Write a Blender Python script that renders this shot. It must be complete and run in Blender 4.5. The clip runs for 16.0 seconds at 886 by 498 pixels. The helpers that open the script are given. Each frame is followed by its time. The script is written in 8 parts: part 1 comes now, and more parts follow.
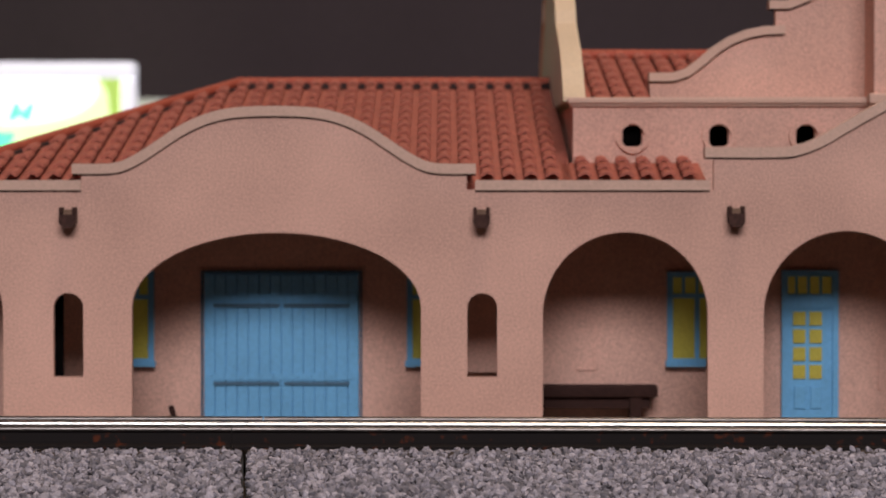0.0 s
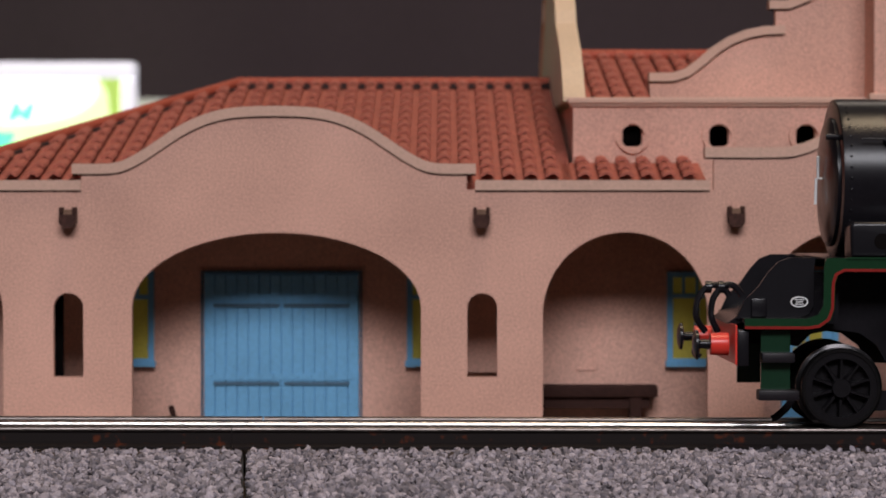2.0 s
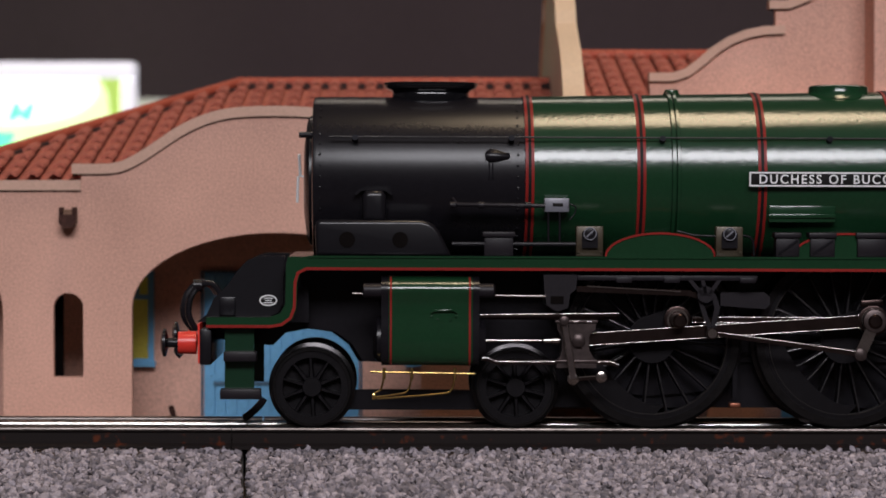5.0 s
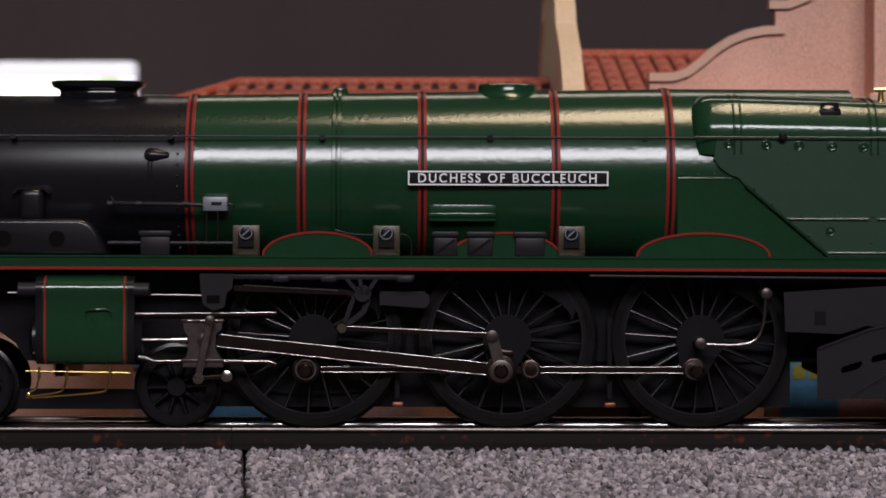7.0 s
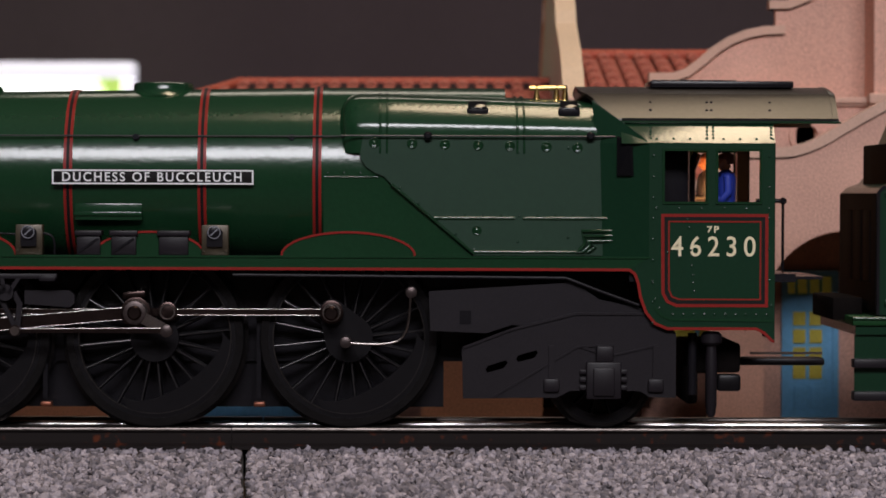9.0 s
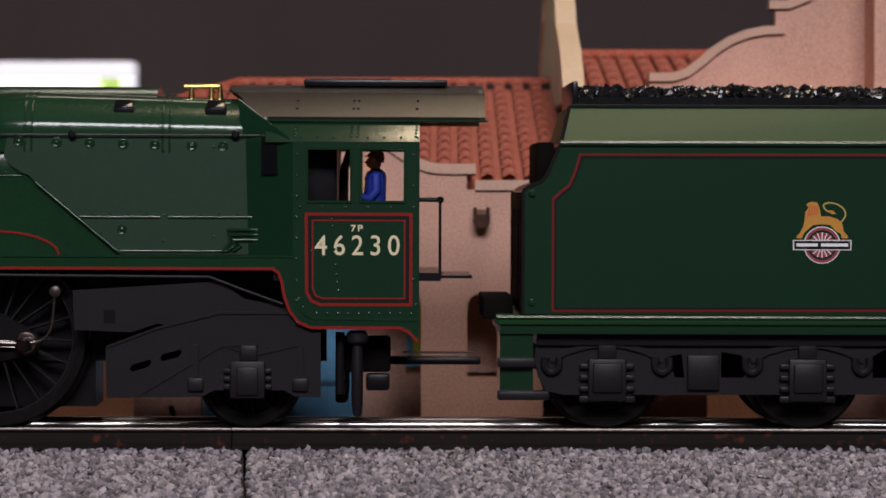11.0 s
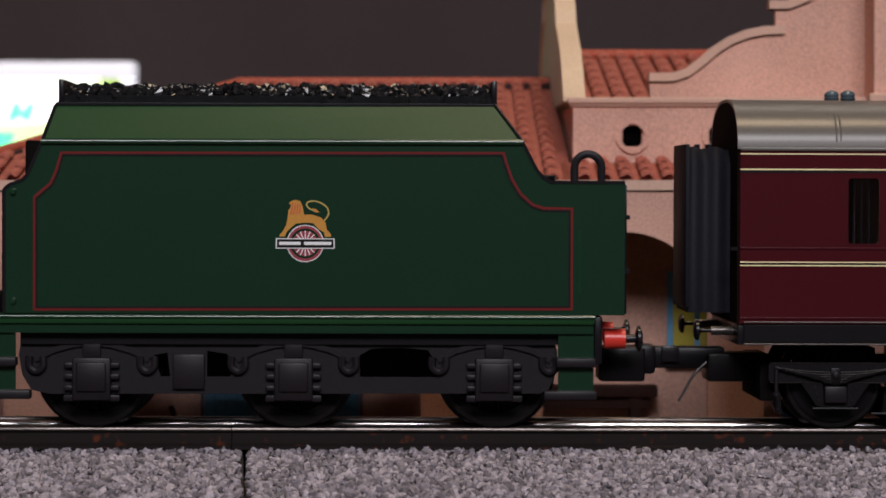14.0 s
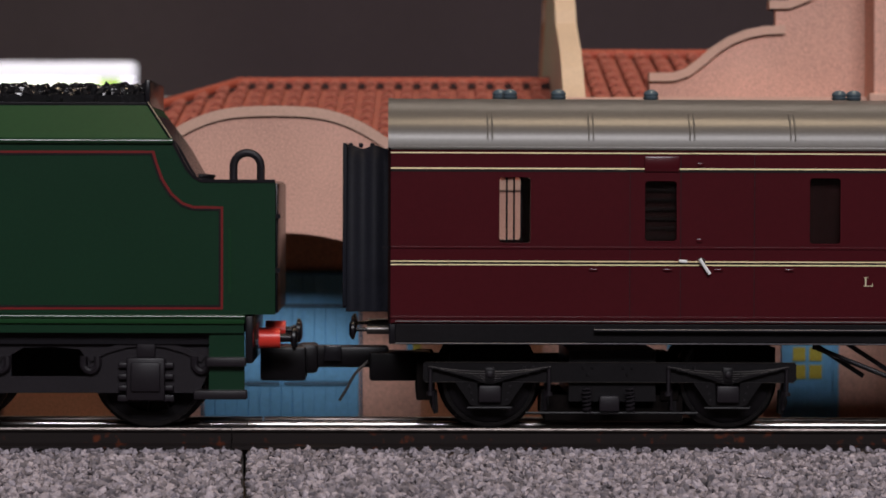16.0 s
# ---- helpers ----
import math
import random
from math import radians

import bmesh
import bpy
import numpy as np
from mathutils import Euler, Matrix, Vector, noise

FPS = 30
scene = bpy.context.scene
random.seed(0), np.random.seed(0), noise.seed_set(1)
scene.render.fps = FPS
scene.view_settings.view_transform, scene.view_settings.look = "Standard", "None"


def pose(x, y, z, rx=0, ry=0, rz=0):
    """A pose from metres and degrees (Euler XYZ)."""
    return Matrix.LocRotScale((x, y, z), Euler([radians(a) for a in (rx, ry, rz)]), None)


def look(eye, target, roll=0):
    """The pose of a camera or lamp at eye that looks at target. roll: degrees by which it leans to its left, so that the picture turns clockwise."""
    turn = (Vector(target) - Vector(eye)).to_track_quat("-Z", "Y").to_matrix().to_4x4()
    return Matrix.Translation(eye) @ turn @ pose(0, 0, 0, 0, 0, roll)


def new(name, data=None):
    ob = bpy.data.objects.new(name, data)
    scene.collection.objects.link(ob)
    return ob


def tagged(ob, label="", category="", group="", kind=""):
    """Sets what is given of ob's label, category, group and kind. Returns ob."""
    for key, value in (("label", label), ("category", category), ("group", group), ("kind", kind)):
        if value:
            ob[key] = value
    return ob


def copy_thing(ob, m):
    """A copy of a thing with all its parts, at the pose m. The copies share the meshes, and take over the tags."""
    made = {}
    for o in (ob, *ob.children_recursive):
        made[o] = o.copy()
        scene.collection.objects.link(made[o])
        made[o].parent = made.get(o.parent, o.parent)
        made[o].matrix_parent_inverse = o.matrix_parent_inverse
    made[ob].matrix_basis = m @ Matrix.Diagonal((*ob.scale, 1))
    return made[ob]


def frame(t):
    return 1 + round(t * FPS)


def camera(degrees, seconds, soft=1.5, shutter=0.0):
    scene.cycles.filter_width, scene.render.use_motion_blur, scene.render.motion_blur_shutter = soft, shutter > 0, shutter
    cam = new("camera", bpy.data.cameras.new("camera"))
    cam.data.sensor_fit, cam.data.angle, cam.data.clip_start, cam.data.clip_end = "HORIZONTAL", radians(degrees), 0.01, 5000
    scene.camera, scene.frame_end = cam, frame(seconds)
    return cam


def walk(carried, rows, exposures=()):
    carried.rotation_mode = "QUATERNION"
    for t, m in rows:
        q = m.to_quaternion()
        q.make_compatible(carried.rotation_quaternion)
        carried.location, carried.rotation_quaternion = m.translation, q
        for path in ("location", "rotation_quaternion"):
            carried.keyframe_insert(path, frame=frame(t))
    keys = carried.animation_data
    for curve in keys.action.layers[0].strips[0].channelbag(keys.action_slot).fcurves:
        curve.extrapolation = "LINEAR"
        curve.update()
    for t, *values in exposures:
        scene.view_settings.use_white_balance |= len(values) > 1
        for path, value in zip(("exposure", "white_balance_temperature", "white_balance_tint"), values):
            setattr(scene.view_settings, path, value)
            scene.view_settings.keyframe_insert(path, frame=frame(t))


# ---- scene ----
# A model railway: all lengths are the true lengths of the models, rail top at z = 0, track along x.
LENS, EYE_Y, EYE_Z, EYE_ROW = 5000.0, -0.7665, 0.0624, 340
cam = camera(2 * math.degrees(math.atan(784 / LENS)), 16.0, soft=1.6)
cam.data.dof.use_dof, cam.data.dof.focus_distance, cam.data.dof.aperture_fstop = True, 0.708, 34.0
TILT = math.degrees(math.atan((441 - EYE_ROW) / LENS))
walk(cam, [(0.0, pose(0, EYE_Y, EYE_Z, 90 - TILT, 0, 0)), (16.0, pose(0, EYE_Y, EYE_Z, 90 - TILT, 0, 0))])

# travel of the train along the track, in drawing units of UNIT metres: seconds, units
UNIT = 0.745 / LENS
TRAVEL = [(0.0, 1737), (0.6, 1546), (1.2, 1355), (1.5, 1257), (2.0, 1100), (2.5, 925), (3.0, 783), (3.4, 658), (4.0, 470), (4.6, 282), (5.1, 125), (5.5, 0),
          (6.0, -151), (6.5, -296), (7.0, -446), (7.5, -594), (8.0, -761), (8.5, -921), (9.0, -1071), (9.5, -1227), (10.25, -1460),
          (11.0, -1695), (11.5, -1851), (12.0, -2017), (12.5, -2169), (13.0, -2318), (13.5, -2456), (14.0, -2601), (14.5, -2759),
          (15.0, -2918), (15.5, -3080), (16.0, -3213)]


def travel(t):
    """Metres along x that the train has gone from its pose at 5.5 s."""
    ts, us = [a for a, b in TRAVEL], [b for a, b in TRAVEL]
    slopes = np.gradient(us, ts)
    i = min(max(int(np.searchsorted(ts, t)) - 1, 0), len(ts) - 2)
    h = ts[i + 1] - ts[i]
    s = (t - ts[i]) / h
    return UNIT * ((2 * s**3 - 3 * s**2 + 1) * us[i] + (s**3 - 2 * s**2 + s) * h * slopes[i]
                   + (-2 * s**3 + 3 * s**2) * us[i + 1] + (s**3 - s**2) * h * slopes[i + 1])


def ex(u, y, s=0):
    """Metres along x of drawing column u in the upright plane y, on the sheet with the train s units further."""
    return (u - 784) * (y - EYE_Y) / LENS - s * UNIT


def ez(v, y):
    """Height of drawing row v in the upright plane y."""
    return EYE_Z - (v - EYE_ROW) * (y - EYE_Y) / LENS


def ep(points, y, s=0):
    return [(ex(u, y, s), ez(v, y)) for u, v in points]


# ---- light ----
world = bpy.data.worlds.new("hall_air")
scene.world = world
world.use_nodes = True
world.node_tree.nodes["Background"].inputs[0].default_value = (0.9, 0.85, 0.85, 1)
world.node_tree.nodes["Background"].inputs[1].default_value = 0.02


def area(name, eye, target, size_x, size_y, power, colour):
    data = bpy.data.lights.new(name, "AREA")
    data.shape, data.size, data.size_y, data.energy, data.color = "RECTANGLE", size_x, size_y, power, colour
    ob = new(name, data)
    ob.matrix_world = look(eye, target)
    return ob


# hall lights: a cool one before the layout, a warm one above it and one behind
area("front_hall_light", (0.12, -2.58, 1.56), (0.0, 0.05, 0.05), 1.65, 0.66, 61, (0.96, 0.94, 1.0))
area("top_hall_light", (0.26, -0.10, 2.05), (0.05, 0.0, 0), 0.72, 0.46, 13.5, (1.0, 0.77, 0.52))
area("rear_hall_light", (0.3, 1.9, 1.75), (0.0, -0.05, 0), 1.6, 0.35, 4.5, (1.0, 0.86, 0.74))
scene.view_settings.exposure = 0.0


# ---- materials ----
def material(name, colour, rough=0.6, metal=0.0, spread=0.15, grain=900.0, bump=0.0, patch=60.0, dark=None, coat=0.0, glow=0.0, island=0.0, contrast=(0.35, 0.65), spec=0.5):
    """A surface with colour that varies by a fine grain and by larger patches, in metres of its object."""
    m = bpy.data.materials.new(name)
    m.use_nodes = True
    nt, b = m.node_tree, m.node_tree.nodes["Principled BSDF"]
    b.inputs["Roughness"].default_value, b.inputs["Metallic"].default_value = rough, metal
    b.inputs["Specular IOR Level"].default_value = spec
    b.inputs["Coat Weight"].default_value = coat
    b.inputs["Coat Roughness"].default_value = 0.12
    co = nt.nodes.new("ShaderNodeTexCoord")
    fine, wide = nt.nodes.new("ShaderNodeTexNoise"), nt.nodes.new("ShaderNodeTexNoise")
    fine.inputs["Scale"].default_value, wide.inputs["Scale"].default_value = grain, patch
    fine.inputs["Detail"].default_value, wide.inputs["Detail"].default_value = 3, 4
    for n in (fine, wide):
        nt.links.new(co.outputs["Object"], n.inputs["Vector"])
    mix = nt.nodes.new("ShaderNodeMath")
    mix.operation = "MULTIPLY_ADD"
    mix.inputs[1].default_value = 0.6
    half = nt.nodes.new("ShaderNodeMath")
    half.operation, half.inputs[1].default_value = "MULTIPLY", 0.4
    nt.links.new(fine.outputs["Fac"], mix.inputs[0])
    nt.links.new(wide.outputs["Fac"], half.inputs[0])
    nt.links.new(half.outputs[0], mix.inputs[2])
    ramp = nt.nodes.new("ShaderNodeValToRGB")
    lo = dark or tuple(c * (1 - spread) for c in colour)
    hi = tuple(min(1, c * (1 + spread)) for c in colour)
    ramp.color_ramp.elements[0].position, ramp.color_ramp.elements[1].position = contrast
    ramp.color_ramp.elements[0].color, ramp.color_ramp.elements[1].color = (*lo, 1), (*hi, 1)
    nt.links.new(mix.outputs[0], ramp.inputs["Fac"])
    out = ramp.outputs["Color"]
    if island:
        geo = nt.nodes.new("ShaderNodeNewGeometry")
        hsv = nt.nodes.new("ShaderNodeHueSaturation")
        span = nt.nodes.new("ShaderNodeMapRange")
        span.inputs["To Min"].default_value, span.inputs["To Max"].default_value = 1 - island, 1 + island
        nt.links.new(geo.outputs["Random Per Island"], span.inputs["Value"])
        nt.links.new(span.outputs["Result"], hsv.inputs["Value"])
        nt.links.new(out, hsv.inputs["Color"])
        out = hsv.outputs["Color"]
    nt.links.new(out, b.inputs["Base Color"])
    if bump:
        bp = nt.nodes.new("ShaderNodeBump")
        bp.inputs["Strength"].default_value, bp.inputs["Distance"].default_value = bump, 0.0003
        nt.links.new(fine.outputs["Fac"], bp.inputs["Height"])
        nt.links.new(bp.outputs["Normal"], b.inputs["Normal"])
    if glow:
        nt.links.new(out, b.inputs["Emission Color"])
        b.inputs["Emission Strength"].default_value = glow
    return m


STUCCO = material("sand_textured_stucco", (0.68, 0.395, 0.310), 0.9, spread=0.25, grain=1700, bump=0.38, patch=22, spec=0.2)
COPING = material("coping_stucco", (0.63, 0.405, 0.315), 0.85, spread=0.1, grain=1300, bump=0.2, patch=40)
CREAM = material("cream_coping", (0.74, 0.55, 0.38), 0.8, spread=0.08, grain=900, patch=40)
SAGE = material("pale_green_paint", (0.66, 0.70, 0.54), 0.8, spread=0.1)
TILE = material("terracotta_tile", (0.42, 0.115, 0.075), 0.75, spread=0.22, grain=700, bump=0.25, patch=90, island=0.1)
RIDGE = material("ridge_tile", (0.42, 0.085, 0.045), 0.7, spread=0.15, grain=700, bump=0.2, patch=60)
BLUE = material("sky_blue_paint", (0.15, 0.41, 0.67), 0.6, spread=0.1, grain=800, patch=120)
BLUE_DARK = material("blue_strap_iron", (0.06, 0.13, 0.20), 0.6)
AMBER = material("yellow_glazing_film", (0.47, 0.39, 0.06), 0.35, spread=0.12, patch=80, glow=0.03)
SPOUT = material("red_brown_spout", (0.060, 0.026, 0.020), 0.75, spec=0.2, spread=0.35, grain=900, patch=400)
SPOUT_IN = material("tan_spout_trough", (0.20, 0.11, 0.07), 0.8, spread=0.2)
# dark colour for the shade painted under ridge and hip tiles
TILE_GAP = material("tile_gap_shade", (0.050, 0.030, 0.028), 0.9, spec=0.1, spread=0.3)
# unseen soffit, coloured darker than the stucco to deepen the arcade's shade
SOFFIT = material("shade_dark_soffit", (0.10, 0.075, 0.06), 0.9, spec=0.1)
# brown of wooden things, and of the shadow strips under the copings
BROWN = material("brown_wood_and_shade", (0.040, 0.016, 0.012), 0.8, spec=0.2, spread=0.25)
# near black that stands for deep shade in openings, wells and gaps
HOLE = material("near_black_shade", (0.0062, 0.0048, 0.0046), 0.95, spec=0.05)
STONE = material("grey_ballast_chips", (0.278, 0.244, 0.268), 0.8, spread=0.28, grain=1800, bump=0.3, patch=300, island=0.58)
# bed coloured near black for the shade in gaps between chips
BED = material("ballast_gap_shade", (0.020, 0.017, 0.018), 0.95, spread=0.4, grain=700, bump=0.6, patch=120)
PLATFORM = material("platform_card", (0.22, 0.15, 0.11), 0.9, spread=0.15, grain=600, patch=30)
STEEL = material("polished_rail_steel", (0.50, 0.47, 0.45), 0.22, 1.0, spread=0.15, grain=400, patch=150)
RAILSIDE = material("brown_rail_side", (0.012, 0.0092, 0.0088), 0.38, 0.0, spec=0.16, spread=0.3, grain=420, patch=90, dark=(0.10, 0.026, 0.012), contrast=(0.33, 0.42))
SLEEPER = material("stained_sleeper", (0.05, 0.03, 0.022), 0.8, spread=0.3, grain=800, patch=60)
DRAPE = material("dark_aubergine_drape", (0.080, 0.058, 0.066), 0.95, spread=0.12, grain=250, patch=1.5)
HALL = material("hall_wall_paint", (0.30, 0.27, 0.28), 0.9, spread=0.08, grain=40, patch=1)
CARPET = material("hall_carpet", (0.24, 0.22, 0.23), 0.95, spread=0.15, grain=80, patch=2)
LIGHTBOX = material("lightbox_film", (1.0, 1.0, 0.97), 0.5, spread=0.01, glow=1.25)
PALE_LIME = material("pale_lime_film", (0.80, 1.0, 0.52), 0.5, spread=0.02, glow=0.95)
LIME = material("lime_print", (0.50, 0.72, 0.14), 0.5, spread=0.05, glow=0.62)
MINT = material("mint_print", (0.20, 0.85, 0.55), 0.5, spread=0.05, glow=0.8)
# white plastic given a glow in place of the light on it
FRAME_GLOW = material("white_frame_glow", (0.86, 0.84, 0.92), 0.4, spread=0.02, glow=0.72)
WHITE = material("white_plastic", (0.8, 0.8, 0.8), 0.5, spread=0.03)
LAMP = material("lamp_diffuser", (0.9, 0.9, 0.9), 0.5, spread=0.02)

GREEN = material("brunswick_green_enamel", (0.0090, 0.040, 0.0165), 0.165, spread=0.08, grain=800, bump=0.15, patch=40, spec=0.62)
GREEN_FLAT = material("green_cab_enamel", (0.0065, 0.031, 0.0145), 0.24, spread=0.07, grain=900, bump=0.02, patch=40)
BLACK = material("satin_black_enamel", (0.0092, 0.0082, 0.0104), 0.27, spec=0.28, spread=0.15, grain=900, bump=0.02, patch=60)
GLOSS_BLACK = material("gloss_black_enamel", (0.006, 0.006, 0.007), 0.10, spread=0.1)
FRAME_GREY = material("dark_grey_casting", (0.0140, 0.0112, 0.0140), 0.42, spec=0.22, spread=0.15, grain=1500, bump=0.08, patch=80)
WHEEL_BLACK = material("wheel_black", (0.0078, 0.0068, 0.0080), 0.34, spec=0.16, spread=0.2, grain=700, patch=100)
RED = material("lining_red", (0.235, 0.018, 0.015), 0.35, spec=0.15, spread=0.08)
BUFFER_RED = material("buffer_red", (0.72, 0.045, 0.03), 0.32, spread=0.06)
BRIGHT = material("bright_motion_steel", (0.52, 0.46, 0.43), 0.2, 1.0, spread=0.15, grain=500, patch=120)
MOTION = material("oiled_motion_steel", (0.056, 0.038, 0.035), 0.28, 1.0, spread=0.2, grain=500, patch=120)
BRASS = material("polished_brass", (0.80, 0.55, 0.20), 0.2, 1.0, spread=0.1)
BRONZE = material("bronze_casting", (0.062, 0.047, 0.030), 0.35, 0.3, spread=0.2)
IVORY = material("cream_lettering", (0.80, 0.70, 0.46), 0.5, spread=0.04)
SILVER = material("white_lettering", (0.85, 0.85, 0.85), 0.35, spread=0.03)
GREY_BOX = material("grey_metal_box", (0.20, 0.20, 0.23), 0.4, 0.2, spread=0.08)
CASING = material("dark_casing_paint", (0.0088, 0.0080, 0.0102), 0.28, spec=0.32, spread=0.1, grain=900, bump=0.03, patch=60)
# paler grey for the highlight painted along each spoke
SPOKE_GLINT = material("spoke_highlight", (0.060, 0.055, 0.056), 0.28, 0.5, spread=0.3, grain=500, patch=150)
DARK_RED = material("dark_lining_red", (0.15, 0.012, 0.012), 0.4, spread=0.08, spec=0.2)
# same green paint, base raised for the light on the bunker slope
GREEN_LIT = material("lit_green_enamel", (0.0120, 0.052, 0.0170), 0.36, spec=0.24, spread=0.06, grain=900, patch=40)
GREEN_GLOSS = material("glossy_green_bead", (0.0080, 0.036, 0.0145), 0.13, spread=0.06, grain=900, patch=40, spec=0.8)
# orange glow added only to light the crew's faces
CREW_GLOW = material("crew_fill_glow", (1.0, 0.42, 0.12), 0.6, spread=0.05, glow=45.0)
COAL = material("glossy_coal", (0.010, 0.010, 0.011), 0.16, spread=0.4, grain=900, bump=0.3, patch=200)
MAROON = material("crimson_lake_enamel", (0.060, 0.0056, 0.0090), 0.2, spread=0.06, grain=900, patch=30)
ROOF_GREY = material("grey_coach_roof", (0.125, 0.112, 0.098), 0.34, 0.1, spread=0.06, grain=900, patch=30)
RUBBER = material("black_gangway_cloth", (0.0095, 0.010, 0.015), 0.6, spec=0.12, spread=0.2, grain=1200, bump=0.1)
BRAKE_ORANGE = material("copper_fitting", (0.20, 0.065, 0.035), 0.4, 0.6, spread=0.2)
MANE = material("crest_mane_red", (0.55, 0.09, 0.03), 0.45, spread=0.06)
TAIL_GOLD = material("crest_gold", (0.50, 0.36, 0.09), 0.45, spread=0.06)
ORANGE = material("crest_orange", (0.56, 0.25, 0.03), 0.45, spread=0.06)
CREST_RED = material("crest_maroon", (0.30, 0.03, 0.05), 0.45, spread=0.06)
DOLL_COAT = material("painted_dark_jacket", (0.035, 0.035, 0.06), 0.6, spread=0.2)
DOLL_BLUE = material("painted_blue_overalls", (0.018, 0.04, 0.34), 0.6, spread=0.15)
DOLL_SKIN = material("painted_doll_face", (0.75, 0.32, 0.20), 0.6, spread=0.1)
BLACK_TRIM = material("black_lining", (0.011, 0.0095, 0.0095), 0.5, spec=0.12)
GLASS = bpy.data.materials.new("window_glass")
GLASS.use_nodes = True
_b = GLASS.node_tree.nodes["Principled BSDF"]
_b.inputs["Transmission Weight"].default_value, _b.inputs["Roughness"].default_value, _b.inputs["IOR"].default_value = 1.0, 0.03, 1.45
_b.inputs["Base Color"].default_value = (0.75, 0.72, 0.70, 1)


# ---- mesh tools ----
def link(name, bm, mat, parent=None, label="", smooth=None, origin=(0, 0, 0)):
    """One mesh object from bm, whose points stand in the parent's space; origin becomes its own zero."""
    bmesh.ops.remove_doubles(bm, verts=bm.verts, dist=1e-7)
    bmesh.ops.recalc_face_normals(bm, faces=bm.faces)
    if any(origin):
        bmesh.ops.translate(bm, verts=bm.verts, vec=-Vector(origin))
    me = bpy.data.meshes.new(name)
    bm.to_mesh(me)
    bm.free()
    for m in (mat if isinstance(mat, (list, tuple)) else [mat]):
        me.materials.append(m)
    if smooth is not None:
        me.polygons.foreach_set("use_smooth", [True] * len(me.polygons))
        me.set_sharp_from_angle(angle=radians(smooth))
    ob = new(name, me)
    ob.location = origin
    if parent:
        ob.parent = parent
    if label:
        ob["label"] = label
    return ob


def part(name, bm, mat, parent, label="", smooth=35, origin=None):
    """A part of a thing; bm stands in world metres with the train at its 5.5 s pose."""
    base = Vector(parent.get("base", (0, 0, 0)))
    bmesh.ops.translate(bm, verts=bm.verts, vec=-base)
    o = Vector(origin) - base if origin is not None else Vector((0, 0, 0))
    ob = link(name, bm, mat, parent, label, smooth, o)
    ob["base"] = tuple(base + o)
    return ob


def thing(name, x, y, z, label, category, group=""):
    ob = new(name)
    ob.empty_display_size = 0.01
    ob.location = (x, y, z)
    ob["base"] = (x, y, z)
    return tagged(ob, label, category, group)


def nm():
    return bmesh.new()


def box(bm, x0, x1, y0, y1, z0, z1, bevel=0.0):
    got = bmesh.ops.create_cube(bm, size=1.0)["verts"]
    for v in got:
        v.co = Vector(((x0 + x1) / 2 + v.co.x * (x1 - x0), (y0 + y1) / 2 + v.co.y * (y1 - y0), (z0 + z1) / 2 + v.co.z * (z1 - z0)))
    if bevel:
        bmesh.ops.bevel(bm, geom=list({e for v in got for e in v.link_edges}), offset=bevel, segments=2, profile=0.5, affect="EDGES")
    return bm


def plate(bm, outer, y0, y1, holes=()):
    """An upright plate in the xz plane from outline points, with holes through it, from y0 to y1."""
    edges = []
    for loop in (outer, *holes):
        vs = [bm.verts.new((x, y0, z)) for x, z in loop]
        edges += [bm.edges.new((vs[i], vs[(i + 1) % len(vs)])) for i in range(len(vs))]
    if holes:
        faces = [g for g in bmesh.ops.triangle_fill(bm, edges=edges, use_beauty=True)["geom"] if isinstance(g, bmesh.types.BMFace)]
    else:
        faces = [bm.faces.new(vs)]
    ext = bmesh.ops.extrude_face_region(bm, geom=faces)["geom"]
    bmesh.ops.translate(bm, verts=[g for g in ext if isinstance(g, bmesh.types.BMVert)], vec=(0, y1 - y0, 0))
    return bm


def soften(bm, y, width):
    """Rounds the edges of the face of bm that stands in the plane y."""
    edge = [e for e in bm.edges if all(abs(v.co.y - y) < 1e-6 for v in e.verts)]
    bmesh.ops.bevel(bm, geom=edge, offset=width, segments=4, profile=0.5, affect="EDGES")
    return bm


def rings(bm, loops, cap=True, closed=True):
    """A skin through rings of as many points each."""
    rows = [[bm.verts.new(p) for p in loop] for loop in loops]
    n = len(rows[0])
    for a, b in zip(rows, rows[1:]):
        for i in range(n if closed else n - 1):
            j = (i + 1) % n
            bm.faces.new((a[i], a[j], b[j], b[i]))
    if cap and closed:
        bm.faces.new(rows[0])
        bm.faces.new(rows[-1])
    return bm


def turn_x(bm, profile, cy, cz, n=48, cap=True):
    """A body turned about the axis along x through (cy, cz): profile of (x, radius)."""
    return rings(bm, [[(x, cy + r * math.cos(2 * math.pi * i / n), cz + r * math.sin(2 * math.pi * i / n)) for i in range(n)] for x, r in profile], cap)


def turn_y(bm, profile, cx, cz, n=40, cap=True):
    return rings(bm, [[(cx + r * math.cos(2 * math.pi * i / n), y, cz + r * math.sin(2 * math.pi * i / n)) for i in range(n)] for y, r in profile], cap)


def turn_z(bm, profile, cx, cy, n=24, cap=True, sx=1.0):
    return rings(bm, [[(cx + sx * r * math.cos(2 * math.pi * i / n), cy + r * math.sin(2 * math.pi * i / n), z) for i in range(n)] for z, r in profile], cap)


